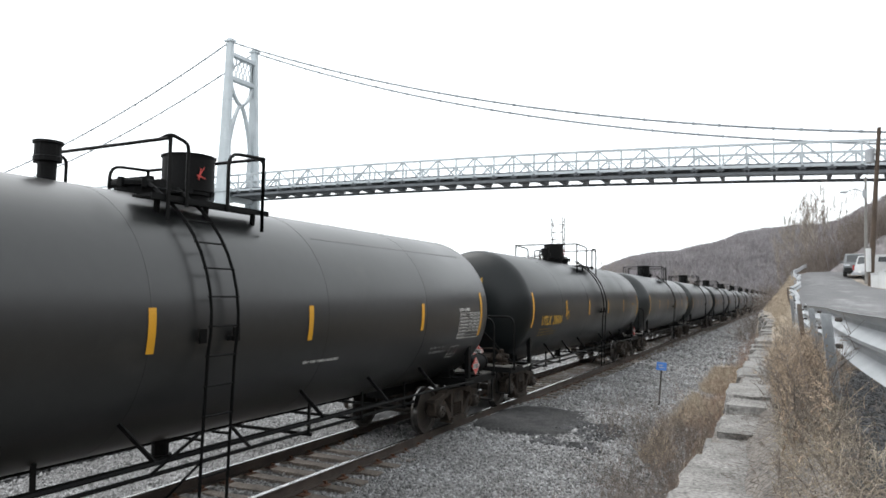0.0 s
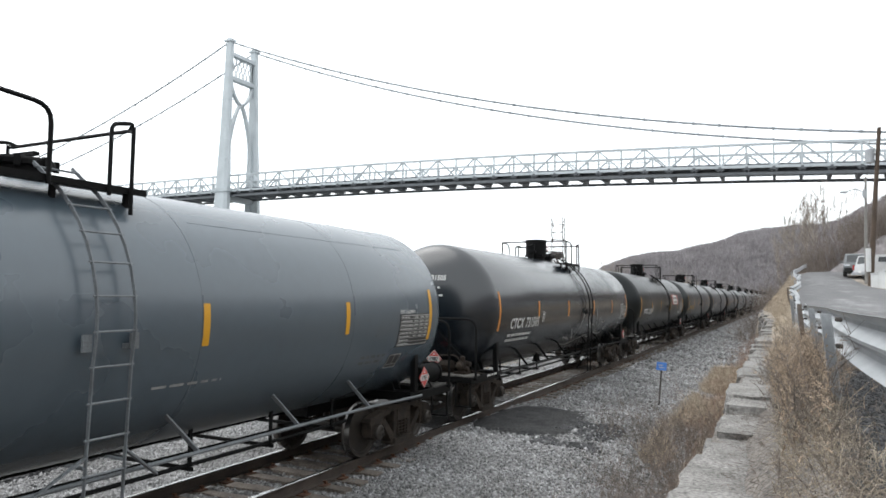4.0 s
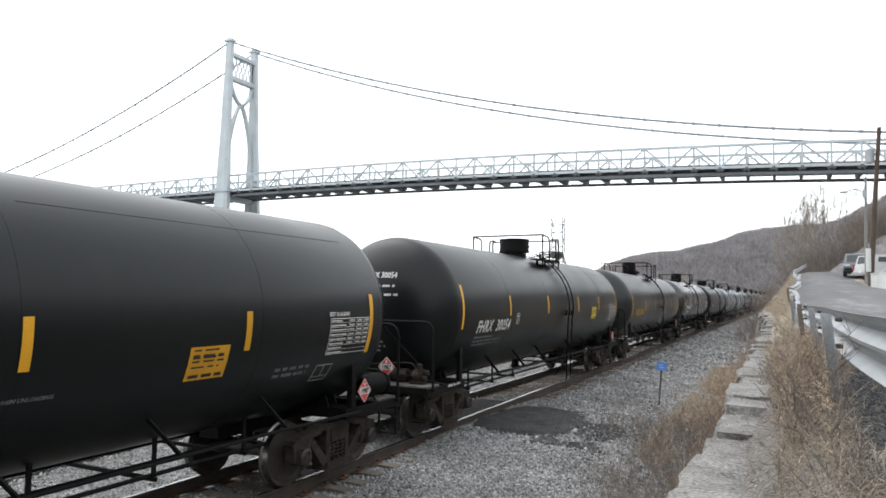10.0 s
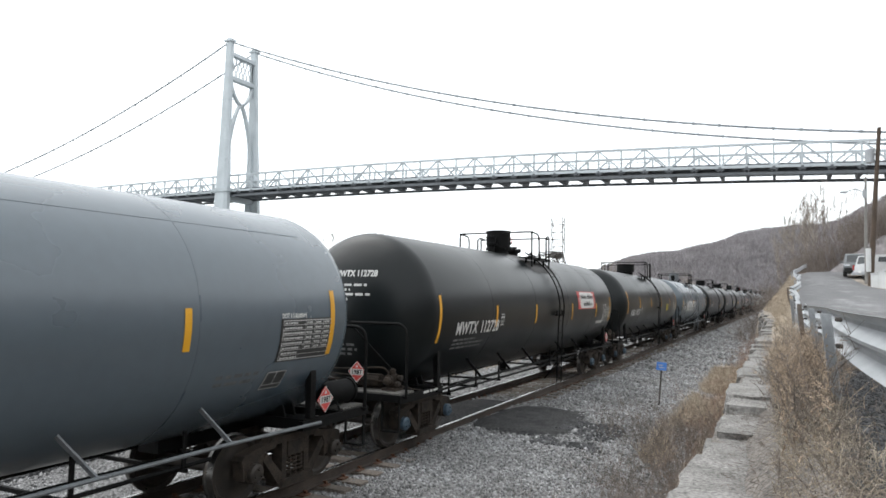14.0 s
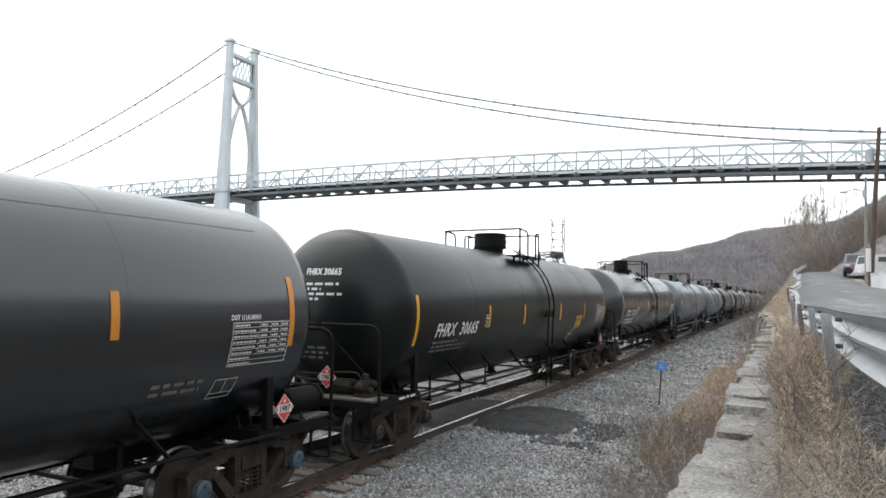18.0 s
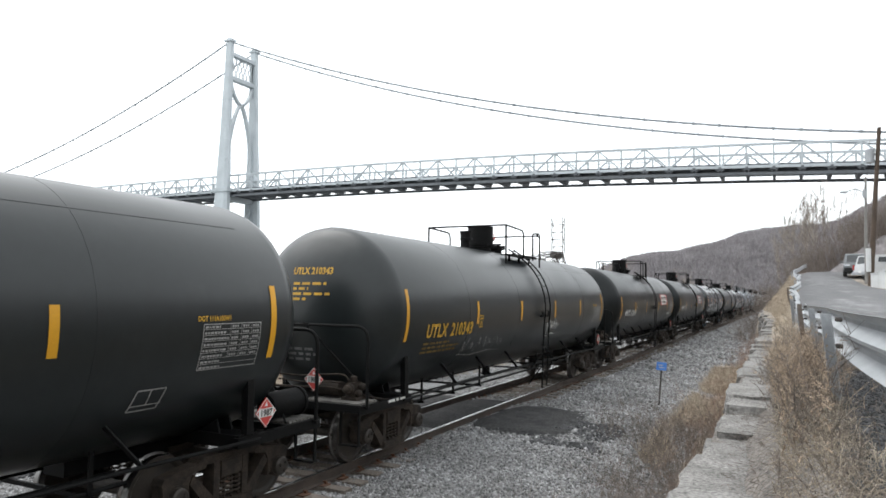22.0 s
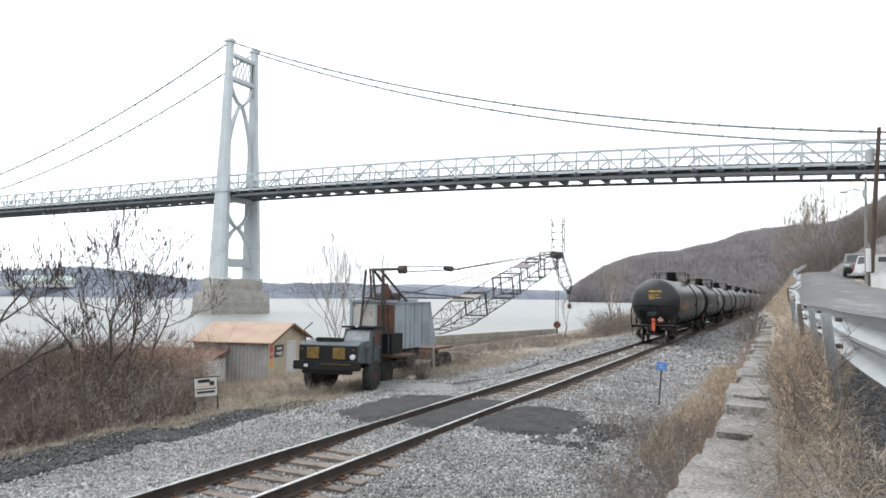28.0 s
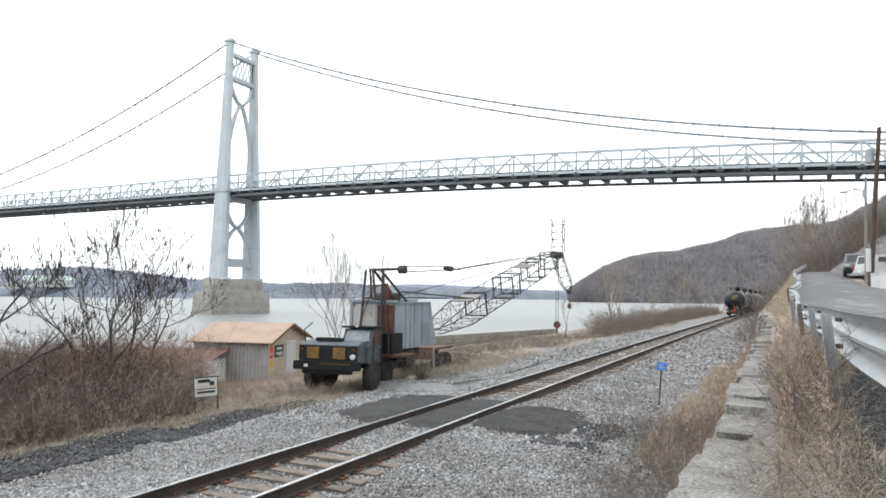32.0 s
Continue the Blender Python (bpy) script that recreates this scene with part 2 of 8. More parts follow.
    def mesh(self, name, mat, smooth=False):
        me = bpy.data.meshes.new(name)
        me.from_pydata(self.v, [], self.f)
        me.update()
        bm = bmesh.new()
        bm.from_mesh(me)
        bmesh.ops.recalc_face_normals(bm, faces=bm.faces)
        bm.to_mesh(me)
        bm.free()
        for m in (mat if isinstance(mat, (list, tuple)) else [mat]):
            me.materials.append(m)
        if smooth:
            me.polygons.foreach_set("use_smooth", [True] * len(me.polygons))
            me.set_sharp_from_angle(angle=radians(38))
        return me


def S():
    return Shape()


def part(name, shape, mat, parent, label="", smooth=False):
    ob = new(name, shape.mesh(name, mat, smooth) if isinstance(shape, Shape) else shape)
    ob.parent = parent
    return tagged(ob, label)


def thing(name, label, category, group="", kind=""):
    return tagged(new(name), label, category, group, kind)


def solid(name, shape, mat, label, category, group="", kind="", smooth=False):
    ob = new(name, shape.mesh(name, mat, smooth))
    return tagged(ob, label, category, group, kind)


def np_mesh(name, verts, faces, mats, index=None, smooth=False):
    """A large mesh from arrays of vertices and equal-sided faces."""
    verts, faces = np.asarray(verts, np.float32), np.asarray(faces, np.int32)
    me = bpy.data.meshes.new(name)
    k = faces.shape[1]
    me.vertices.add(len(verts))
    me.vertices.foreach_set("co", verts.ravel())
    me.loops.add(faces.size)
    me.loops.foreach_set("vertex_index", faces.ravel())
    me.polygons.add(len(faces))
    me.polygons.foreach_set("loop_start", np.arange(0, faces.size, k, dtype=np.int32))
    for m in mats:
        me.materials.append(m)
    if index is not None:
        me.polygons.foreach_set("material_index", np.asarray(index, np.int32))
    if smooth:
        me.polygons.foreach_set("use_smooth", np.ones(len(faces), bool))
    me.update(calc_edges=True)
    me.validate()
    return me


def lettering(text, size, mat, place, shear=0.0, bold=0.0, wide=1.0, space=1.0):
    """Flat characters as a mesh, each vertex (x, y) put where place(x, y) says."""
    cu = bpy.data.curves.new("letters", "FONT")
    cu.body, cu.size, cu.resolution_u, cu.shear, cu.offset = text, size, 2, shear, bold
    cu.space_character = space
    ob = bpy.data.objects.new("letters", cu)
    scene.collection.objects.link(ob)
    me = bpy.data.meshes.new_from_object(ob.evaluated_get(bpy.context.evaluated_depsgraph_get()))
    bpy.data.objects.remove(ob)
    bpy.data.curves.remove(cu)
    bm = bmesh.new()
    bm.from_mesh(me)
    k = -1.5
    while size > 0.3 and k < size:      # cut into strips that can follow the curve
        if -0.3 * size < k:
            bmesh.ops.bisect_plane(bm, geom=bm.verts[:] + bm.edges[:] + bm.faces[:], plane_co=(0, k, 0), plane_no=(0, 1, 0))
        k += 0.09
    bm.to_mesh(me)
    bm.free()
    for v in me.vertices:
        v.co = place(v.co.x * wide, v.co.y)
    me.materials.clear()
    me.materials.append(mat)
    return me


# ---- the lie of the land ----
def centre(y):
    return -7.377 + (0.5 * BEND * y * y if y > 0 else 0.0)


def heading(y):
    return math.atan(BEND * y) if y > 0 else 0.0


def railz(y):
    return RISE * y


def on_track(y):
    """The pose of a thing that stands on the track at y."""
    return Matrix.Translation((centre(y), y, railz(y))) @ Matrix.Rotation(-heading(y), 4, "Z") @ Matrix.Rotation(math.atan(RISE), 4, "X")


def tail_at(t):
    """How far along the track the train's rear coupler is; the train slowly gathers speed."""
    d = t - 16.0
    slack = float(np.interp(t, [0, 1, 2, 3, 6, 7, 8, 9, 10, 11, 12, 13, 14, 17, 18, 20, 32], [-0.15, -0.69, -0.56, -0.51, -0.37, -0.34, -0.28, -0.21, -0.10, -0.06, -0.09, -0.07, -0.02, -0.19, -0.20, -0.205, -0.22]))
    return -169.51 + 17.727 * d + 0.01202 * d * d + slack


def road_edge(y):
    return float(np.interp(y, [-500, 26, 36, 42, 60, 66, 90], [0.3, 0.3, 0.55, 0.95, 1.1, 2.2, 10]))


def road_z(y):
    d = min(max(y - 18, 0), 48)
    return 2.1 + 0.04 * d + 0.00053 * d * d


def wall_x(y):
    return float(np.interp(y, [-500, 38, 50, 60, 75], [-0.54, -0.54, -0.9, -1.4, -1.8]))


LEFT_U = [-3000, -1900, -1300, -1000, -60, -35, -31, -27, -20, -14, -9, -6.2, -3.2, -1.8, -1.3, 1.3, 1.8, 2.6, 4.0, 5.5, 6.6, 8]
LEFT_Z = [30, 6, -7, -9, -9, -7, -4.7, -3.2, -2.1, -1.35, -0.95, -0.68, -0.52, -0.30, -0.25, -0.25, -0.30, -0.5, -0.55, -0.5, -0.35, -0.3]


def bay(y):
    """How far the shore draws in towards the track beyond the bridge."""
    return float(np.interp(y, [120, 220, 400, 700, 1100], [0, 8, 14, 10, 0]))


def ground_z(x, y):
    u = x - centre(y)
    wx = wall_x(y)
    if x < wx or y > 78 and u < 4.2:
        v = u
        if u < -14:
            v = min(-14, u - bay(y)) if u > -60 else u
        z = float(np.interp(v, LEFT_U, LEFT_Z)) + railz(max(-50, min(y, 400)))
        amp = 0.03 if u > -7 else (0.12 if u > -30 else 0.0)
        z += amp * noise.noise(Vector((x * 0.6, y * 0.6, 0))) + (0.25 * amp * noise.noise(Vector((x * 2.1, y * 2.1, 4))) if amp else 0)
        near = max(0.0, 1 - max(0.0, abs(y - 15.4) - 2.4) / 2.6)
        if near and abs(u) < 6:
            z += near * max(0.0, -0.13 - z) * max(0.0, min(1.0, (5.2 - abs(u)) / 1.4))
        if -8.2 < u < -4.6 and 3 < y < 17.5:
            z += 0.34 * max(0.0, 1 - abs(u + 6.4) / 1.5) * max(0.0, noise.noise(Vector((x * 0.3, y * 0.33, 6))) + 0.35)
        if -16 < u < -3 and 22 < y < 60:
            z += 0.28 * max(0.0, noise.noise(Vector((x * 0.35, y * 0.25, 9))) + 0.25)
        return z
    e, rz = road_edge(y), road_z(y)
    if y > 66:
        # wooded slope above the track
        d = max(0.0, x - wx) if y < 78 else max(0.0, u - 4.2)
        z = 1.0 + d * 0.75 if d < 10 else 8.5 + (d - 10) * 0.42
        return min(z, 13.0 + 0.05 * d) + 0.6 * noise.noise(Vector((x * 0.1, y * 0.1, 2)))
    if x < e - 0.15:
        k = max(0.0, (x - wx - 0.30) / max(0.05, e - 0.15 - wx - 0.30))
        return 1.70 + 0.07 * min(1.0, k * 6) + (rz - 0.08 - 1.77) * k + 0.03 * noise.noise(Vector((x * 3, y * 3, 1)))
    if x < e + 6.6:
        return rz
    d = x - e - 6.6
    z = rz + 0.12 * min(d, 3) if d < 6 else rz + 0.36 + (d - 6) * 0.4
    return min(z, 40.0)


def axis_values(dense_lo, dense_hi, step, lo, hi, grow):
    a = list(np.arange(dense_lo, dense_hi + step / 2, step))
    s, p = step, dense_hi
    while p < hi:
        s *= grow
        p += s
        a.append(min(p, hi))
    s, p = step, dense_lo
    while p > lo:
        s *= grow
        p -= s
        a.insert(0, max(p, lo))
    return a


def make_ground():
    xs = axis_values(-16, 2.0, 0.25, -3000, 2500, 1.09)
    ys = axis_values(0, 46, 0.45, -600, 3200, 1.07)
    verts = [(x, y, ground_z(x, y)) for y in ys for x in xs]
    nx = len(xs)
    faces, idx = [], []
    for j in range(len(ys) - 1):
        for i in range(nx - 1):
            faces.append((j * nx + i, j * nx + i + 1, (j + 1) * nx + i + 1, (j + 1) * nx + i))
            x, y = (xs[i] + xs[i + 1]) / 2, (ys[j] + ys[j + 1]) / 2
            u = x - centre(y) + 0.5 * noise.noise(Vector((x * 0.7, y * 0.7, 3)))
            if y > 66 and u > 5 or u > 22 or u < -60 or y > 30 and u > 16:
                idx.append(2)
            elif road_edge(y) - 0.05 < x < road_edge(y) + 1.3 and 0 < y < 18:
                idx.append(3)
            elif wall_x(y) < x < road_edge(y) and -5 < y < 14:
                idx.append(4)
            elif -6.3 < u < 5.4:
                idx.append(0)
            else:
                idx.append(1)
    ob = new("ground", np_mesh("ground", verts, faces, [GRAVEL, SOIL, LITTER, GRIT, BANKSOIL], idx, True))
    return tagged(ob, "grey gravel and dry-grass ground beside the railway track", "ground", kind="structure")


make_ground()
_w = S().add([(-3000, -600, WATER), (-20, -600, WATER), (400, 3200, WATER), (-3000, 3200, WATER)], [(0, 1, 2, 3)])
solid("river_water", _w, WATERMAT, "pale grey wide calm river water under overcast sky", "river", kind="structure")


# ---- track ----
def make_track():
    prof = [(-0.07, -0.185), (0.07, -0.185), (0.07, -0.172), (0.012, -0.155), (0.010, -0.05), (0.035, -0.036), (0.036, -0.008), (0.028, 0.0), (-0.028, 0.0), (-0.036, -0.008), (-0.035, -0.036), (-0.010, -0.05), (-0.012, -0.155), (-0.07, -0.172)]
    ys = list(np.arange(-520, 0, 40)) + list(np.arange(0, 120, 4)) + list(np.arange(120, 1000, 12))
    for side in (-1, 1):
        v, f, n = [], [], len(prof)
        for y in ys:
            m = on_track(y)
            v += [m @ Vector((side * 0.755 + px, 0, pz)) for px, pz in prof]
        for i in range(len(ys) - 1):
            for k in range(n):
                f.append((i * n + k, i * n + (k + 1) % n, (i + 1) * n + (k + 1) % n, (i + 1) * n + k))
        me = S().add(v, f).mesh("rail", [RAILSIDE, RAILTOP])
        for p in me.polygons:
            k = p.index % n
            if k in (6, 7, 8):
                p.material_index = 1
        tagged(new("rail", me), "long rusty steel rail with a polished running head", "rail", "rails of the track", kind="structure")


make_track()

# ---- tank cars ----
R, AXIS, HALF, HEAD = 1.57, 2.50, 7.38, 0.73


def on_side(y0, z0, off=0.006):
    t0 = math.asin((z0 - AXIS) / R)
    return lambda a, b: ((R + off) * math.cos(t0 + b / R), y0 + a, AXIS + (R + off) * math.sin(t0 + b / R))


def on_head(x0, z0, off=0.006):
    def place(a, b):
        x, z = x0 + a, z0 + b
        k = max(0.0, 1 - (x * x + (z - AXIS) ** 2) / (R * R))
        return (x, -(HALF + HEAD * math.sqrt(k)) - off, z)
    return place


def patch(s, place, a0, a1, b0, b1, na=1, nb=6):
    v = [place(a0 + (a1 - a0) * i / na, b0 + (b1 - b0) * j / nb) for j in range(nb + 1) for i in range(na + 1)]
    w = na + 1
    return s.add(v, [(j * w + i, j * w + i + 1, (j + 1) * w + i + 1, (j + 1) * w + i) for j in range(nb) for i in range(na)])


def frame_bars(s, place, a0, a1, b0, b1, w=0.02):
    for q in ((a0, a1, b0, b0 + w), (a0, a1, b1 - w, b1), (a0, a0 + w, b0, b1), (a1 - w, a1, b0, b1)):
        patch(s, place, *q, na=2, nb=3)


_stock = {}


def stock(name, build):
    if name not in _stock:
        _stock[name] = build()
    return _stock[name]


def tank_mesh(mat):
    prof = []
    for i in range(9):
        t = math.pi / 2 * i / 8
        prof.append((max(0.002, R * math.sin(t)), -(HALF + HEAD * math.cos(t))))
    for y in (-4.6, -1.55, 1.55, 4.6):
        prof.append((R, y))
    prof += [(r, -h) for r, h in reversed(prof[:9])]
    return S().lathe(prof, (0, 0, AXIS), "y", 64).mesh("tank", mat, True)


def ring_mesh(mat):
    return S().lathe([(R - 0.01, -0.016), (R + 0.0022, -0.012), (R + 0.0022, 0.012), (R - 0.01, 0.016)], (0, 0, AXIS), "y", 64, False).mesh("weld_seam", mat, True)


def long_seam_mesh(mat):
    """Lengthwise weld along the shoulder of the front shell course."""
    t = math.radians(48)
    c, s_ = math.cos(t), math.sin(t)
    return S().beam(((R - 0.003) * c, 1.75, AXIS + (R - 0.003) * s_), ((R - 0.003) * c, 6.9, AXIS + (R - 0.003) * s_), 0.018, 0.009, (c, 0, s_)).mesh("long_seam", mat)


def pad_mesh():
    """Reinforcing pad over the top of the shell, below the fittings."""
    s = S()
    n = 12
    v = []
    for k in range(n + 1):
        t = math.radians(40 + 100 * k / n)
        w = 0.12 * abs(k / n - 0.5) * 2
        for y in (-1.42 + w, 0.60 + w * 1.2 + 0.12):
            v.append(((R + 0.010) * math.cos(t), y, AXIS + (R + 0.010) * math.sin(t)))
    return s.add(v, [(2 * k, 2 * k + 1, 2 * k + 3, 2 * k + 2) for k in range(n)]).mesh("top_pad", PADGREY, True)


def bent(pts, r=0.18, n=4):
    """A line of points with its corners rounded."""
    pts = [Vector(p) for p in pts]
    out = [pts[0]]
    for i in range(1, len(pts) - 1):
        a, b, c = pts[i - 1], pts[i], pts[i + 1]
        p, q = b + (a - b).normalized() * min(r, (a - b).length / 2), b + (c - b).normalized() * min(r, (c - b).length / 2)
        for k in range(n + 1):
            t = k / n
            out.append(p * (1 - t) ** 2 + b * 2 * t * (1 - t) + q * t * t)
    return out + [pts[-1]]


def wheelset_mesh():
    s = S()
    for side in (-1, 1):
        x = side * 0.755
        prof = [(0.10, -0.07), (0.16, -0.06), (0.22, -0.02), (0.37, -0.03), (0.405, -0.066), (0.452, -0.068), (0.458, 0.03), (0.484, 0.05), (0.484, 0.07), (0.41, 0.072), (0.37, 0.03), (0.2, 0.05), (0.12, 0.07)]
        s.lathe([(r, -side * h) for r, h in prof], (x, 0, 0), "x", 36)
    s.lathe([(0.085, -1.02), (0.085, 1.02)], (0, 0, 0), "x", 12)
    me = s.mesh("wheelset", [WHEELIRON, TREAD], True)
    for p in me.polygons:
        c = p.center
        if 0.44 < math.hypot(c.y, c.z) < 0.475 and abs(abs(c.x) - 0.755) < 0.08:
            p.material_index = 1
    return me


def cap_mesh(side, mat):
    s = S().lathe([(0.125, 0.0), (0.125, 0.07), (0.10, 0.09), (0.06, 0.095)], (0, 0, 0), "x", 18)
    for k in range(3):
        t = 2 * math.pi * k / 3
        s.box((0.10, 0.06 * math.cos(t), 0.06 * math.sin(t)), (0.035, 0.035, 0.035))
    if side < 0:
        s.v = [(-x, y, z) for x, y, z in s.v]
    return s.mesh("bearing_cap", mat)


def side_frame_mesh():
    """Cast truck side frame: pedestals over the bearings, a top chord, two windows and a spring seat."""
    s = S()
    w = 0.09
    for d in (-1, 1):
        s.prism([(d * 0.70, 0.56), (d * 1.06, 0.56), (d * 1.10, 0.64), (d * 1.06, 0.70), (d * 0.86, 0.74), (d * 0.55, 0.78), (d * 0.40, 0.78), (d * 0.44, 0.70), (d * 0.64, 0.68)], -w, w)
        s.prism([(d * 0.70, 0.60), (d * 0.78, 0.58), (d * 0.78, 0.40), (d * 0.68, 0.36)], -w, w)
        s.prism([(d * 1.00, 0.60), (d * 1.08, 0.60), (d * 1.06, 0.38), (d * 1.00, 0.40)], -w, w)
        s.prism([(d * 0.68, 0.56), (d * 0.62, 0.66), (d * 0.27, 0.30), (d * 0.30, 0.18), (d * 0.38, 0.20)], -w, w)
        s.prism([(d * 0.20, 0.74), (d * 0.30, 0.74), (d * 0.30, 0.26), (d * 0.20, 0.24)], -w, w)
        s.box((0, d * 0.89, 0.53), (0.19, 0.24, 0.10))
        s.lathe([(0.145, -0.10), (0.145, 0.10)], (0, d * 0.89, 0.457), "x", 14)
    s.prism([(-0.62, 0.74), (0.62, 0.74), (0.50, 0.83), (-0.50, 0.83)], -w, w)
    s.prism([(-0.36, 0.14), (0.36, 0.14), (0.32, 0.25), (-0.32, 0.25)], -0.15, 0.15)
    return s.mesh("side_frame", TRUCKIRON)


def spring_mesh():
    pts = [(0.05 * math.cos(t), 0.055 * math.sin(t), 0.265 + 0.27 * t / (10 * math.pi)) for t in [i * math.pi / 4 for i in range(41)]]
    return S().tube(pts, 0.015, 5).mesh("spring", TRUCKIRON)


def truck_bolster_mesh():
    s = S().box((0, 0, 0.64), (2.2, 0.36, 0.20))
    s.box((0, 0, 0.77), (0.42, 0.42, 0.08))
    for d in (-0.45, 0.45):
        s.box((0, d, 0.42), (1.7, 0.09, 0.10))
        for x in (-0.73, 0.73):
            s.box((x, d * 1.04, 0.46), (0.08, 0.08, 0.26))
    return s.mesh("truck_bolster", TRUCKIRON)


def sill_mesh():
    s = S().box((0, 6.95, 0.92), (0.36, 3.3, 0.34)).box((0, 8.5, 0.86), (0.42, 0.36, 0.30))
    s.box((0, 5.3, 1.1), (0.42, 0.9, 0.3), (-8, 0, 0))
    return s.mesh("stub_sill", CARIRON)


def body_bolster_mesh():
    return S().box((0, 6.95, 0.98), (2.7, 0.34, 0.16)).mesh("body_bolster", CARIRON)


def saddle_mesh():
    """Upright web plate that carries the tank."""
    deg = range(-36, 37, 8)
    rr = R + 0.005
    outline = [(-0.98, 1.06)] + [(rr * math.sin(math.radians(a)), AXIS - rr * math.cos(math.radians(a))) for a in deg] + [(0.98, 1.06)]
    return S().prism(outline, -0.015, 0.015, "y").mesh("saddle", CARIRON)


def saddle_post_mesh():
    s = S().prism([(1.29, 1.06), (1.38, 1.06), (1.38, 1.62), (1.37, 1.76), (1.32, 1.80), (1.27, 1.76)], 6.89, 7.01, "y")
    return s.mesh("saddle_post", CARIRON)


def cylinder_mesh():
    s = S().lathe([(0.05, -0.40), (0.16, -0.37), (0.19, -0.31), (0.19, 0.26), (0.21, 0.26), (0.21, 0.31), (0.16, 0.37), (0.05, 0.40)], (0, 0, 0), "y", 16)
    return s.mesh("brake_cylinder", CARIRON, True)


def valve_box_mesh():
    """Brake control valve on its bracket: a ribbed body with round covers, a reservoir, a release rod and bent air pipes."""
    s = S().box((0, 0, 0.16), (0.16, 0.20, 0.26)).box((0, 0, 0.03), (0.30, 0.30, 0.05))
    for d in (-1, 1):
        s.lathe([(0.085, 0.0), (0.10, 0.02), (0.10, 0.05), (0.075, 0.06), (0.07, 0.13), (0.04, 0.15)], (0, d * 0.10, 0.19), "y", 12) if d > 0 else s.lathe([(0.04, -0.15), (0.07, -0.13), (0.075, -0.06), (0.10, -0.05), (0.10, -0.02), (0.085, 0.0)], (0, -0.10, 0.19), "y", 12)
        s.lathe([(0.05, 0.0), (0.06, 0.02), (0.06, 0.09), (0.03, 0.11)], (0.08, d * 0.05, 0.12 + 0.1 * (d > 0)), "x", 10)
    s.lathe([(0.05, 0.0), (0.06, 0.02), (0.06, 0.10), (0.02, 0.12)], (0, 0.0, 0.28), "z", 10)
    s.lathe([(0.06, -0.30), (0.13, -0.27), (0.13, 0.27), (0.06, 0.30)], (-0.55, 0.06, 0.15), "x", 12)
    s.tube(bent([(-0.05, -0.05, 0.30), (-0.12, -0.08, 0.42), (-0.5, -0.12, 0.40), (-1.1, -0.05, 0.34), (-1.8, -0.1, 0.36)], 0.12), 0.018, 6)
    s.tube(bent([(-0.1, 0.02, 0.12), (-0.4, -0.14, 0.20), (-1.0, -0.12, 0.16), (-1.9, -0.14, 0.14)], 0.2), 0.020, 6)
    s.tube(bent([(-0.1, 0.05, 0.22), (-0.3, -0.16, 0.30), (-0.8, -0.18, 0.25), (-1.5, -0.12, 0.27)], 0.2), 0.014, 6)
    s.tube(bent([(0.1, 0.06, 0.1), (0.3, 0.2, 0.02), (0.32, 0.6, -0.05)], 0.1), 0.014, 6)
    return s.mesh("control_valve", TRUCKIRON, True)


def platform_mesh():
    s = S()
    s.box((0, 8.40, 0.99), (2.7, 0.05, 0.12)).box((0, 7.75, 0.99), (2.7, 0.05, 0.10))
    for x in (-1.33, -0.6, 0.6, 1.33):
        s.box((x, 8.08, 0.98), (0.05, 0.62, 0.09))
    for d in (-1, 1):
        s.beam((d * 1.36, 6.75, 0.965), (d * 1.36, 8.43, 0.965), 0.012, 0.13).beam((d * 1.325, 6.75, 1.03), (d * 1.325, 8.43, 1.03), 0.08, 0.012)
        s.beam((d * 1.32, 8.38, 0.95), (d * 1.32, 8.38, 0.40), 0.05, 0.022)
        s.beam((d * 0.97, 8.38, 0.95), (d * 0.97, 8.38, 0.40), 0.05, 0.022)
        s.beam((d * 0.96, 8.38, 0.41), (d * 1.33, 8.38, 0.41), 0.09, 0.022)
    return s.mesh("end_platform", CARIRON)


def deck_mesh():
    s = S()
    for k in range(7):
        s.box((0, 7.85 + k * 0.08, 1.055), (2.6, 0.055, 0.035))
    s.box((0, 8.09, 1.03), (0.06, 0.56, 0.03)).box((-1.2, 8.09, 1.03), (0.06, 0.56, 0.03)).box((1.2, 8.09, 1.03), (0.06, 0.56, 0.03))
    return s.mesh("deck", DECKWORN)


def end_rail_mesh():
    s = S()
    s.tube(bent([(-1.40, 8.28, 0.98), (-1.40, 8.28, 2.31), (1.40, 8.28, 2.31), (1.40, 8.28, 0.98)], 0.24, 6), 0.027, 8)
    for d in (-1, 1):
        s.tube([(d * 1.25, 7.80, 1.05), (d * 0.15, 8.28, 2.30)], 0.018, 6)
        s.box((d * 1.40, 8.28, 1.02), (0.09, 0.09, 0.02)).box((d * 0.15, 8.29, 2.31), (0.12, 0.03, 0.06))
    return s.mesh("end_handrail", CARIRON, True)


def side_pipe_mesh(mat):
    s = S().tube(bent([(1.41, -7.1, 0.98), (1.43, -5.2, 1.02), (1.43, 5.2, 1.02), (1.41, 7.1, 0.98)], 0.3), 0.024, 8)
    return s.mesh("running_pipe", mat, True)


def strut_mesh(mat):
    return S().beam((1.42, 0.10, 1.01), (1.17, -0.18, 1.45), 0.055, 0.022, (0, 1, 0)).mesh("pipe_strut", mat)


def hanger_mesh():
    s = S()
    s.beam((0.75, 0, 1.25), (0.75, 0, 0.62), 0.05, 0.03).beam((-0.75, 0, 1.25), (-0.75, 0, 0.62), 0.05, 0.03)
    s.beam((-0.8, 0, 0.64), (0.8, 0, 0.64), 0.04, 0.05)
    return s.mesh("pipe_hanger", CARIRON)


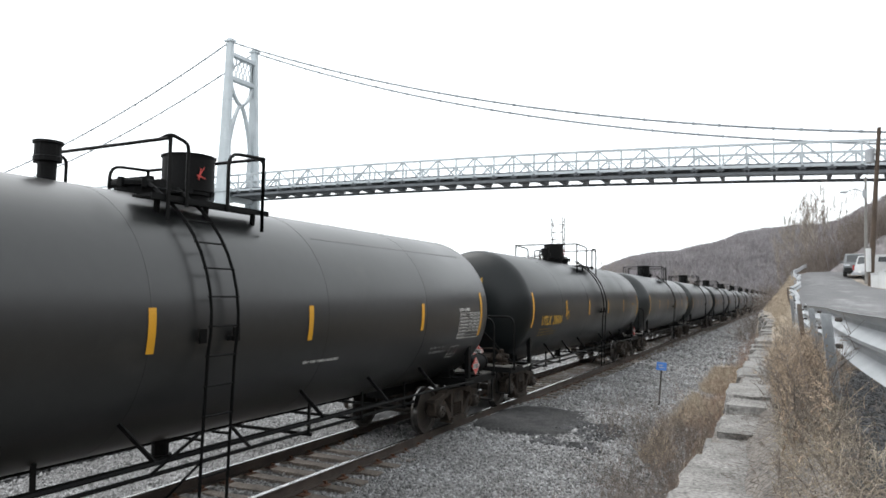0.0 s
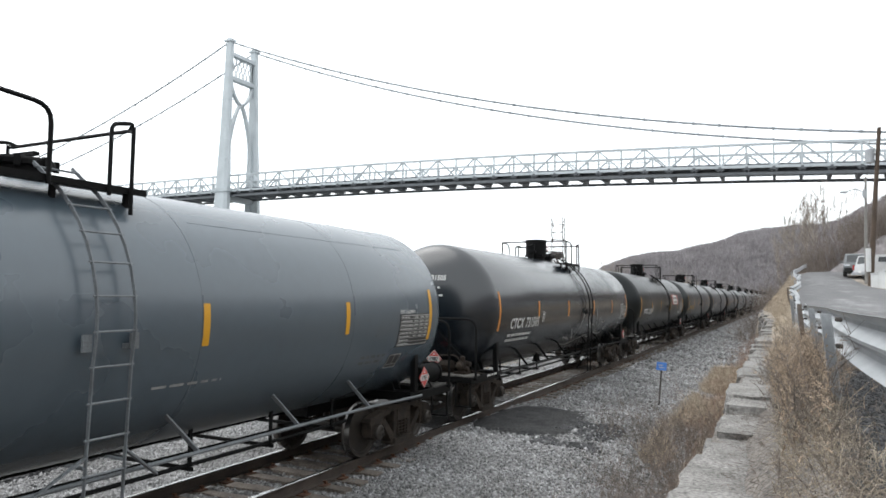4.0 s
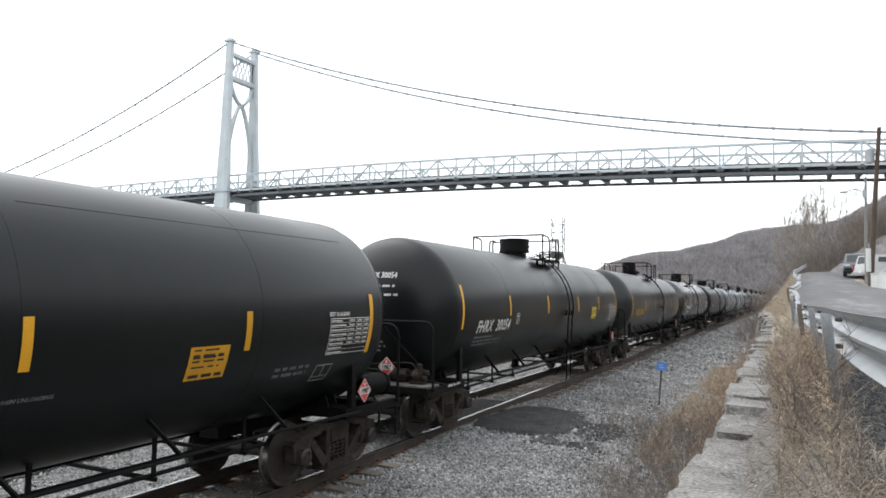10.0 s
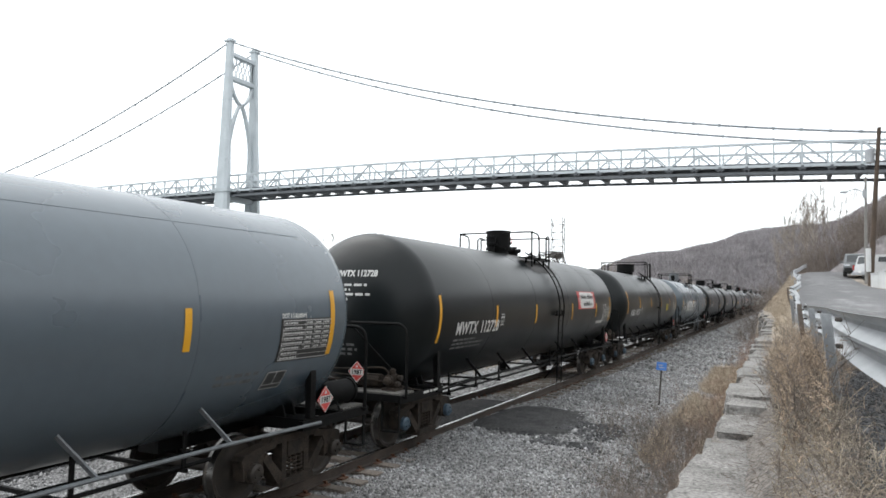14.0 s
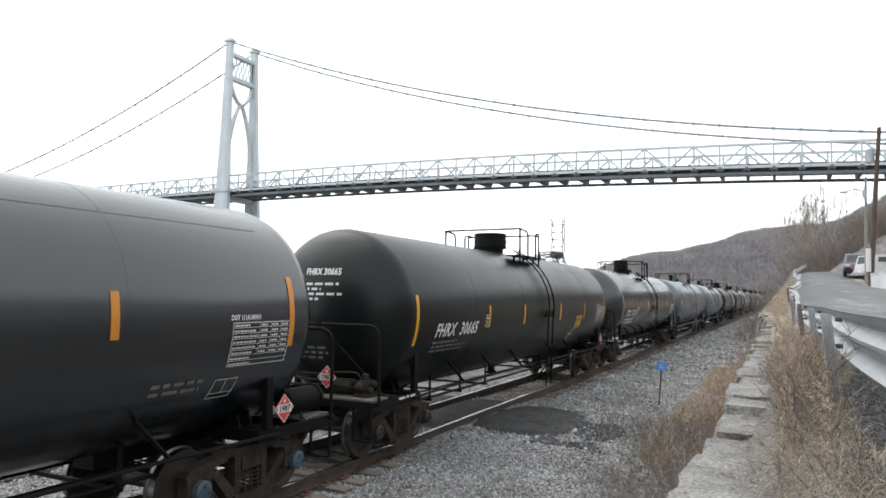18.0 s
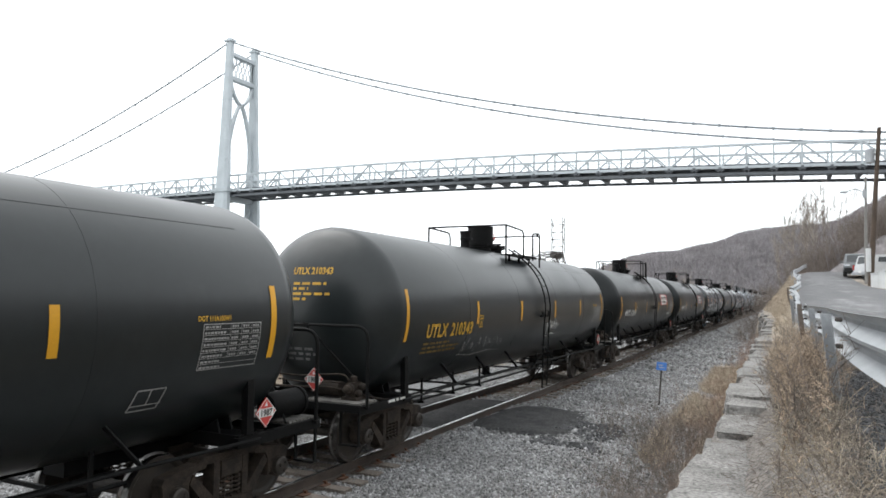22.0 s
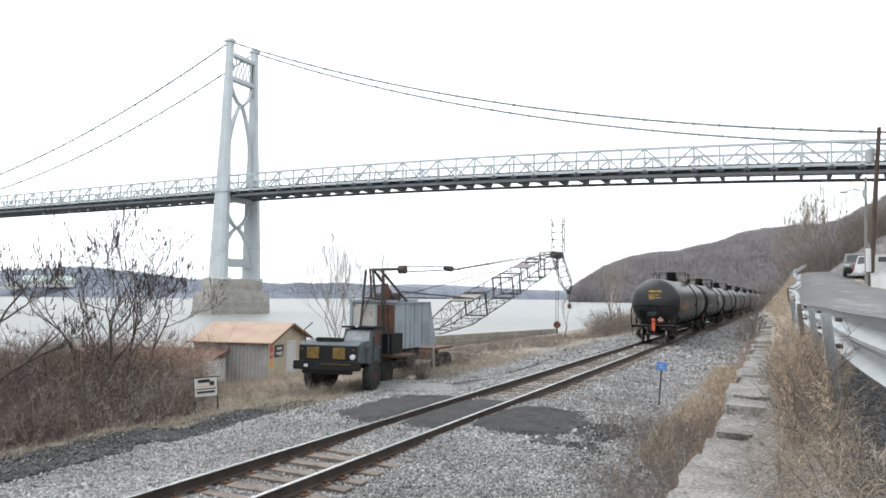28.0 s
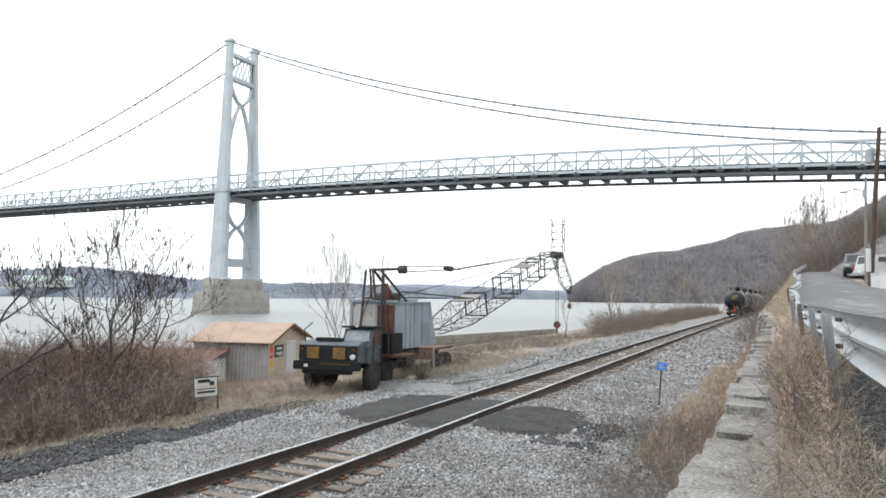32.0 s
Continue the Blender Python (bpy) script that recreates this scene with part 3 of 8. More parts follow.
def brake_line_mesh():
    s = S()
    for x, z, r in ((0.72, 0.68, 0.028), (-0.7, 0.68, 0.028), (0.25, 0.7, 0.02)):
        s.tube([(x, -5.9, z), (x, 5.9, z)], r, 6)
    return s.mesh("brake_line", CARIRON)


def outlet_mesh():
    s = S().lathe([(0.24, 1.12), (0.24, 1.02), (0.17, 0.96), (0.11, 0.85), (0.11, 0.70), (0.15, 0.70), (0.15, 0.65)], (0, 0, 0), "z", 14)
    s.prism([(-0.45, 1.13), (0.45, 1.13), (0.22, 0.86), (-0.22, 0.86)], -0.16, -0.14).prism([(-0.45, 1.13), (0.45, 1.13), (0.22, 0.86), (-0.22, 0.86)], 0.14, 0.16)
    return s.mesh("bottom_outlet", CARIRON)


def coupler_mesh():
    s = S().box((0, 8.62, 0.86), (0.16, 0.4, 0.2))
    s.prism([(-0.17, 8.78), (0.15, 8.76), (0.20, 8.90), (0.06, 8.90), (0.02, 8.99), (-0.20, 8.99)], 0.72, 1.0, "z")
    return s.mesh("coupler", TRUCKIRON)


def hose_mesh():
    return S().tube([(0.35, 8.55, 0.78), (0.33, 8.7, 0.62), (0.25, 8.85, 0.52), (0.1, 8.98, 0.52)], 0.028, 6).mesh("air_hose", INKBLACK, True)


def ladder_mesh(mat):
    """A ladder from the foot step, up the tank's side and over its shoulder to the top walkway."""
    s = S()
    rr = R + 0.13
    line = [(1.60, 0.38), (1.62, 1.1)] + [(rr * math.cos(math.radians(a)), AXIS + rr * math.sin(math.radians(a))) for a in range(-12, 60, 8)] + [(0.62, 4.14)]
    for d in (-0.21, 0.21):
        for k in range(len(line) - 1):
            a, b = line[k], line[k + 1]
            s.beam((a[0], d, a[1]), (b[0], d, b[1]), 0.038, 0.012, (0, 1, 0))
    z = 0.45
    pts = [Vector((p[0], 0, p[1])) for p in line]
    run, acc = 0.07, 0.0
    for k in range(len(pts) - 1):
        seg = (pts[k + 1] - pts[k]).length
        while run <= acc + seg:
            p = pts[k].lerp(pts[k + 1], (run - acc) / seg)
            s.tube([(p.x, -0.24, p.z), (p.x, 0.24, p.z)], 0.012, 6)
            run += 0.335
        acc += seg
    for zz in (1.15, 1.35):
        s.beam((1.6, -0.21, 0.95), (1.36, -0.62, 0.5), 0.04, 0.014)
    for d in (-1, 1):
        s.beam((1.62, d * 0.21, 1.3), (1.45, d * 0.75, 0.92), 0.04, 0.02)
        s.beam((1.6, d * 0.21, 2.3), (1.48, d * 0.21, 2.3), 0.06, 0.05)
        s.beam((1.62, d * 0.21, 1.2), (1.36, d * 0.21, 1.2), 0.05, 0.02)
    s.box((1.63, -0.26, 2.35), (0.03, 0.09, 0.16)).box((1.63, 0.26, 2.35), (0.03, 0.09, 0.16))
    return s.mesh("ladder", mat)


def walkway_mesh():
    s = S().box((0.93, -0.40, 3.93), (0.30, 1.95, 0.03)).box((1.09, -0.40, 3.92), (0.025, 1.95, 0.07))
    for y in (-1.15, -0.4, 0.45):
        s.beam((0.93, y, 3.92), (0.91, y, 3.68), 0.05, 0.05, (0, 1, 0))
    return s.mesh("top_walkway", CARIRON)


def rear_rail_mesh(lo=-1.22):
    """Guard rail behind the fittings, bent down beside the ladders."""
    s = S()
    for d in (-1, 1):
        x = d * 1.12
        s.tube(bent([(x, lo, 4.66), (x, -0.57, 4.62), (x, -0.57, 3.86)], 0.18), 0.024, 6)
        s.tube([(x, lo, 3.66), (x, lo, 4.67)], 0.024, 6)
    s.tube(bent([(-1.12, lo, 3.66), (-1.12, lo, 4.66), (1.12, lo, 4.66)], 0.10), 0.024, 6)
    return s.mesh("guard_rail", CARIRON, True)


def front_rail_mesh(hi=0.36):
    s = S()
    near = max(0.09, hi - 0.6)
    for d in (-1, 1):
        x = d * 1.12
        s.tube([(x, hi, 3.66), (x, hi, 4.62)], 0.024, 6)
        s.tube(bent([(x, near, 3.84), (x, near, 4.60), (x, hi, 4.66), (x - d * 0.12, hi + 0.04, 4.60)], 0.08), 0.024, 6)
    s.tube(bent([(-1.12, hi + 0.04, 4.60), (1.0, hi + 0.04, 4.60), (1.12, hi, 4.56)], 0.06), 0.022, 6)
    return s.mesh("guard_rail", CARIRON, True)


def manway_mesh():
    s = S().lathe([(0.30, 3.98), (0.30, 4.16), (0.36, 4.17), (0.36, 4.20), (0.36, 4.22), (0.34, 4.25), (0.10, 4.29)], (0, 0, 0), "z", 20)
    for k in range(8):
        t = 2 * math.pi * k / 8 + 0.2
        s.box((0.36 * math.cos(t), 0.36 * math.sin(t), 4.20), (0.06, 0.06, 0.12), (0, 0, math.degrees(t)))
    s.box((0.05, 0, 4.30), (0.5, 0.07, 0.04)).box((-0.4, 0, 4.2), (0.12, 0.2, 0.10))
    return s.mesh("manway", CARIRON)


def housing_mesh(r, h, mat):
    s = S().lathe([(r * 0.82, 4.0), (r * 0.82, 4.16), (r * 0.95, 4.17), (r * 0.95, 4.21), (r, 4.22), (r, 4.2 + h), (r + 0.02, 4.205 + h), (r + 0.02, 4.225 + h), (r - 0.02, 4.235 + h), (0.02, 4.23 + h)], (0, 0, 0), "z", 28)
    for k in range(6):
        t = 2 * math.pi * k / 6 + 0.4
        s.box((r * 0.97 * math.cos(t), r * 0.97 * math.sin(t), 4.2), (0.05, 0.05, 0.07))
    s.box((r, 0.05, 4.36), (0.04, 0.12, 0.05))
    return s.mesh("valve_housing", mat, True)


def seal_mesh():
    s = S().beam((0, -0.04, 0.12), (0.01, 0.06, -0.04), 0.012, 0.012).beam((0, -0.06, -0.03), (0.01, 0.07, 0.0), 0.018, 0.018).beam((0, 0.02, 0.1), (0, 0.05, -0.06), 0.012, 0.012)
    return s.mesh("seal_tag", SIGNRED)


def vent_mesh(mat):
    s = S().lathe([(0.13, 4.0), (0.13, 4.06), (0.10, 4.08), (0.10, 4.28), (0.15, 4.29), (0.15, 4.34), (0.14, 4.35), (0.14, 4.48), (0.16, 4.49), (0.16, 4.52), (0.02, 4.54)], (0, 0, 0), "z", 16)
    s.box((0.14, 0.0, 4.31), (0.08, 0.1, 0.06))
    return s.mesh("relief_valve", mat)


def brake_wheel_mesh():
    s = S()
    s.tube([(0.29 * math.cos(t), 0.0, 0.29 * math.sin(t)) for t in [i * math.pi / 10 for i in range(20)]], 0.018, 6, True)
    for k in range(5):
        t = 2 * math.pi * k / 5
        s.tube([(0, 0.04, 0), (0.29 * math.cos(t), 0, 0.29 * math.sin(t))], 0.014, 5)
    s.lathe([(0.06, -0.03), (0.06, 0.12)], (0, 0, 0), "y", 10)
    s.box((0, 0.2, 0), (0.34, 0.2, 0.42)).box((0, 0.22, -0.55), (0.1, 0.08, 0.9))
    return s.mesh("hand_brake", CARIRON)


def stripe_mesh(mat, tall, gap=False, lift=0.0):
    s = S()
    h = 0.93 if tall else 0.48
    pl = on_side(0, 2.47 + lift)
    if gap:
        patch(s, pl, -0.05, 0.05, -h / 2, -0.08)
        patch(s, pl, -0.05, 0.05, 0.08, h / 2)
    else:
        patch(s, pl, -0.05, 0.05, -h / 2, h / 2, 1, 10)
    return s.mesh("reflector", mat)


def table_mesh(mat):
    s = S()
    pl = on_side(0, 2.24)
    frame_bars(s, pl, -0.55, 0.55, -0.30, 0.24, 0.011)
    for k in range(1, 8):
        b = -0.30 + k * 0.0675
        patch(s, pl, -0.55, 0.55, b, b + 0.006, 4, 1)
    for a in (-0.06, 0.15, 0.35):
        patch(s, pl, a, a + 0.006, -0.17, 0.24, 1, 5)
    rnd = random.Random(5)
    for k in range(8):
        b = -0.283 + k * 0.0675
        a = -0.52
        end = a + rnd.uniform(0.25, 0.42)
        while a < end:
            w = rnd.uniform(0.025, 0.06)
            patch(s, pl, a, a + w, b, b + 0.024, 1, 1)
            a += w + 0.014
        if k > 1:
            for a in (-0.03, 0.18, 0.38):
                for c in range(3):
                    patch(s, pl, a + c * 0.045, a + 0.032 + c * 0.045, b, b + 0.026, 1, 1)
    return s.mesh("data_table", mat)


def table_panel_mesh():
    return patch(patch(S(), on_side(0, 2.24, 0.004), -0.57, 0.57, -0.32, 0.26, 3, 6), on_side(-0.45, 1.69, 0.004), -0.19, 0.19, -0.12, 0.12, 2, 3).mesh("table_panel", INKBLACK)


def bars_mesh(mat, rows, seed, place):
    """Lines of writing too small to read, as broken bars."""
    rnd = random.Random(seed)
    s = S()
    for k, (wid, h) in enumerate(rows):
        a = 0.0
        while a < wid:
            w = rnd.uniform(0.08, 0.22)
            patch(s, place, a, min(wid, a + w), -k * h * 2.0, -k * h * 2.0 + h, 2, 1)
            a += w + 0.05
    return s.mesh("stencil_text", mat)


def consent_box_mesh(mat):
    s = S()
    pl = on_side(0, 1.69)
    q = [(-0.20, -0.13), (0.17, -0.13), (0.20, 0.13), (-0.17, 0.13), (-0.20, -0.13)]
    for (a0, b0), (a1, b1) in zip(q, q[1:]):
        n = 4
        for i in range(n):
            p = [(a0 + (a1 - a0) * i / n, b0 + (b1 - b0) * i / n), (a0 + (a1 - a0) * (i + 1) / n, b0 + (b1 - b0) * (i + 1) / n)]
            d = Vector((p[1][0] - p[0][0], p[1][1] - p[0][1])).normalized() * 0.009
            s.add([pl(p[0][0] - d.y, p[0][1] + d.x), pl(p[0][0] + d.y, p[0][1] - d.x), pl(p[1][0] + d.y, p[1][1] - d.x), pl(p[1][0] - d.y, p[1][1] + d.x)], [(0, 1, 2, 3)])
    patch(s, pl, 0.0, 0.016, -0.06, 0.12, 1, 4)
    patch(s, pl, -0.2, 0.2, -0.07, -0.055, 3, 1)
    return s.mesh("loading_mark", mat)


def plate_mark_mesh(mat):
    s = S()
    pl = on_side(0, 2.17)
    frame_bars(s, pl, 0, 0.2, -0.02, 0.24, 0.016)
    patch(s, pl, 0.04, 0.16, 0.15, 0.19, 1, 1)
    frame_bars(s, pl, 0.065, 0.135, 0.02, 0.11, 0.018)
    return s.mesh("plate_mark", mat)


def placard(parent, m, s_=1.0):
    d = 0.19 * s_
    plate = stock("placard", lambda: S().add([(0, 0, d), (0, d, 0), (0, 0, -d), (0, -d, 0), (-0.015, 0, d), (-0.015, d, 0), (-0.015, 0, -d), (-0.015, -d, 0)], [(3, 2, 1, 0), (4, 5, 6, 7), (0, 1, 5, 4), (1, 2, 6, 5), (2, 3, 7, 6), (3, 0, 4, 7)]).mesh("placard", SIGNRED))
    def panel():
        s = S()
        s.add([(0.004, -0.14, -0.055), (0.004, 0.14, -0.055), (0.004, 0.14, 0.055), (0.004, -0.14, 0.055)], [(0, 1, 2, 3)])
        for a, b in (((0, d), (d, 0)), ((d, 0), (0, -d)), ((0, -d), (-d, 0)), ((-d, 0), (0, d))):
            k = 0.93
            s.add([(0.003, a[0], a[1]), (0.003, b[0], b[1]), (0.003, b[0] * k, b[1] * k), (0.003, a[0] * k, a[1] * k)], [(0, 1, 2, 3)])
        s.add([(0.003, 0, 0.14), (0.003, -0.03, 0.08), (0.003, 0.03, 0.08)], [(0, 1, 2)])
        return s.mesh("placard_panel", SIGNWHITE)
    def digits():
        return lettering("1987", 0.115, INKBLACK, lambda a, b: (0.008, a - 0.118, b - 0.04), bold=0.004)
    ob = part("placard", plate, None, parent, "red and white diamond hazard placard")
    ob.matrix_basis = m
    part("placard_panel", stock("placard_panel", panel), None, ob)
    part("placard_number", stock("placard_number", digits), None, ob)


def spray_mesh(mat, lines, w=0.05, at=(0, 0), size=1.0, tall=1.0, turn=0.12):
    """Spray-painted strokes on the tank's side: each line is a few points (y, z) that a hand would swing through."""
    s = S()
    for line in lines:
        pts = bent([(size * a + at[0], size * tall * b + at[1], 0) for a, b in line], turn, 6)
        n = len(pts)
        prev = None
        for i, q in enumerate(pts):
            d = (pts[min(n - 1, i + 1)] - pts[max(0, i - 1)])
            m = Vector((-d.y, d.x, 0))
            if m.length < 1e-5:
                continue
            m = m.normalized() * w * (0.25 + 0.75 * math.sin(math.pi * (i + 0.6) / (n + 0.2)) ** 0.7) / 2
            cur = []
            for e in (q + m, q - m):
                t = math.asin(max(-0.95, min(0.95, (e.y - AXIS) / R)))
                cur.append(((R + 0.009) * math.cos(t), e.x, AXIS + (R + 0.009) * math.sin(t)))
            if prev:
                s.add([prev[0], prev[1], cur[1], cur[0]], [(0, 1, 2, 3)])
            prev = cur
    return s.mesh("graffiti", mat)


def tag_lines(seed, n):
    """Zigzag hand style for small tags, in a box one unit wide and half a unit high."""
    rnd = random.Random(seed)
    out = []
    for k in range(n):
        x = (k + 0.2) / n
        w = 0.9 / n
        out.append([(x, rnd.uniform(0.0, 0.15)), (x + w * rnd.uniform(0.0, 0.5), rnd.uniform(0.35, 0.5)), (x + w * rnd.uniform(0.3, 0.8), rnd.uniform(0.05, 0.2)), (x + w * rnd.uniform(0.6, 1.2), rnd.uniform(0.25, 0.45))])
    out.append([(0.0, 0.05), (0.3, -0.02), (0.7, 0.04), (1.0, 0.0)])
    return out


WIDETAG = [[(1.0, 1.90), (1.35, 2.02), (1.28, 1.80), (1.22, 1.72), (1.34, 1.62)], [(1.5, 1.62), (1.62, 2.2), (1.70, 2.46), (1.82, 2.2), (1.72, 1.9), (1.86, 2.3)],
           [(1.86, 2.3), (1.82, 1.7), (1.98, 2.1), (2.0, 2.28)], [(1.62, 2.0), (1.9, 2.06), (2.2, 1.96)], [(2.35, 2.12), (2.12, 1.86), (2.34, 1.84), (2.08, 1.62), (2.4, 1.72)],
           [(1.55, 1.62), (1.7, 1.5), (1.95, 1.62), (2.2, 1.54), (2.36, 1.36)], [(1.6, 1.46), (1.8, 1.52), (1.98, 1.44)], [(1.66, 1.42), (1.8, 1.46), (1.9, 1.40)]]
SWOOSH = [[(-1.0, 1.78), (-0.6, 1.58), (-0.3, 1.40), (-0.1, 1.55), (0.0, 1.95), (0.12, 2.2)], [(-1.5, 1.52), (-0.9, 1.46), (-0.5, 1.38)],
          [(-1.5, 1.30), (-0.6, 1.24), (0.0, 1.26), (0.8, 1.42), (1.8, 1.50)], [(0.8, 2.11), (1.0, 1.92), (1.3, 1.83), (1.75, 1.79)], [(1.0, 1.9), (1.3, 1.72), (1.8, 1.71)],
          [(1.5, 1.42), (2.0, 1.34), (1.9, 1.6)], [(2.1, 1.55), (2.0, 1.95), (1.82, 2.33)], [(2.3, 1.3), (2.3, 1.61), (2.5, 1.75), (2.52, 2.07)],
          [(2.7, 1.97), (3.05, 1.82), (3.4, 1.9)], [(3.55, 1.59), (3.85, 1.68)], [(3.6, 1.69), (3.85, 1.54)], [(2.3, 1.53), (3.0, 1.42), (3.6, 1.46)], [(2.0, 1.72), (2.05, 1.91), (2.2, 1.81), (2.2, 1.58), (2.7, 1.56)]]


def sign_board(parent, car):
    """Curved red and white company banner; its lettering is drawn as bars."""
    pl0, pl1, pl2 = on_side(3.74, 2.72, 0.008), on_side(3.74, 2.72, 0.011), on_side(3.74, 2.72, 0.014)
    b = part("banner", stock("banner", lambda: patch(S(), pl0, -1.12, 1.12, -0.29, 0.29, 6, 6).mesh("banner", SIGNRED)), None, parent, "red and white company banner on the tank side")
    part("banner_panel", stock("banner_panel", lambda: patch(S(), pl1, -0.80, 0.80, -0.265, 0.265, 6, 6).mesh("banner_panel", SIGNWHITE)), None, b)

    def fins():
        s = S()
        for d in (-1, 1):
            for k in range(6):
                z = -0.185 + k * 0.074
                w = 0.26 - abs(z) * 0.75
                a, c = sorted((d * 0.79, d * (0.79 + w)))
                patch(s, pl1, a, c, z - 0.014, z + 0.014, 1, 1)
        return s.mesh("banner_fin", SIGNWHITE)

    def words():
        s = S()
        rnd = random.Random(3)
        for z, a0, a1, h in ((0.045, -0.74, -0.10, 0.10), (0.045, 0.02, 0.74, 0.10), (-0.185, -0.45, 0.36, 0.10), (-0.165, 0.46, 0.63, 0.06)):
            a = a0
            while a < a1 - 0.03:
                w = rnd.choice((0.05, 0.07, 0.085))
                patch(s, pl2, a, min(a1, a + w), z, z + h * rnd.choice((1.0, 1.0, 1.4)), 1, 2)
                a += w + 0.022
        return s.mesh("banner_word", INKBLACK)
    tagged(part("banner_fin", stock("banner_fin", fins), None, b), kind="stuff")
    tagged(part("banner_word", stock("banner_word", words), None, b), kind="stuff")


# mark, number, tank paint, ink, tape, extras
CARS = [
    ("UTLX", "210322", "b", "y", "Y", ""), ("MWTX", "112744", "k", "w", "Y", "banner"), ("UTLX", "212249", "b", "y", "Y", ""),
    ("UTLX", "212178", "b", "y", "Y", "tag"), ("UTLX", "210343", "b", "y", "Y", "scrawl"), ("MWTX", "112686", "k", "w", "Y", "banner"),
    ("MWTX", "112750", "k", "w", "Y", "banner"), ("CTCX", "731107", "c", "w", "O", ""), ("FHRX", "30665", "k", "w", "Y", "sticker"),
    ("CTCX", "731524", "c", "w", "O", ""), ("", "", "g", "w", "Y", ""), ("KLRX", "30796", "g", "w", "Y", ""),
    ("MWTX", "112728", "k", "w", "Y", "banner"), ("FHRX", "30072", "k", "w", "Y", "sticker"), ("KLRX", "30816", "g", "w", "Y", "big"),
    ("FHRX", "30462", "k", "w", "Y", "sticker"), ("FHRX", "30054", "k", "w", "Y", "sticker"), ("UTLX", "205812", "b", "y", "Y", "tag"),
    ("CTCX", "731517", "c", "w", "OG", ""), ("FHRX", "30754", "k", "w", "Y", "sticker"), ("KLRX", "30935", "g", "w", "Y", "sticker"),
    ("", "", "g", "w", "Y", ""), ("CTCX", "731505", "c", "w", "O", "scrawl"), ("MWTX", "112671", "k", "w", "Y", "banner"),
    ("UTLX", "212226", "b", "y", "Y", ""), ("CTCX", "732121", "d", "w", "Y", ""), ("UTLX", "28606", "k", "y", "Y", ""),
] + [("", "", c, "w", "Y", "") for c in "bbkbkbkbkbkbkbkb"]
PAINT = {"k": BLACK, "c": GLOSSBLACK, "b": BROWNBLACK, "d": DUSTYTANK, "g": GREYTANK}
PAINTNAME = {"k": "black", "c": "glossy black", "b": "weathered dark grey", "d": "dusty dark grey", "g": "light grey"}
LADDER = {"FHRX": 0.3, "KLRX": 0.5, "CTCX": 0.35, "MWTX": 0.36, "UTLX": 0.3}
BLUECAPS = (7, 12, 13, 18)
WHEELS, TRAIN = [], []
PALEGREEN = material("pale_green_spray", (0.30, 0.38, 0.28), (0.42, 0.45, 0.38), 0.6, bump=0.0)


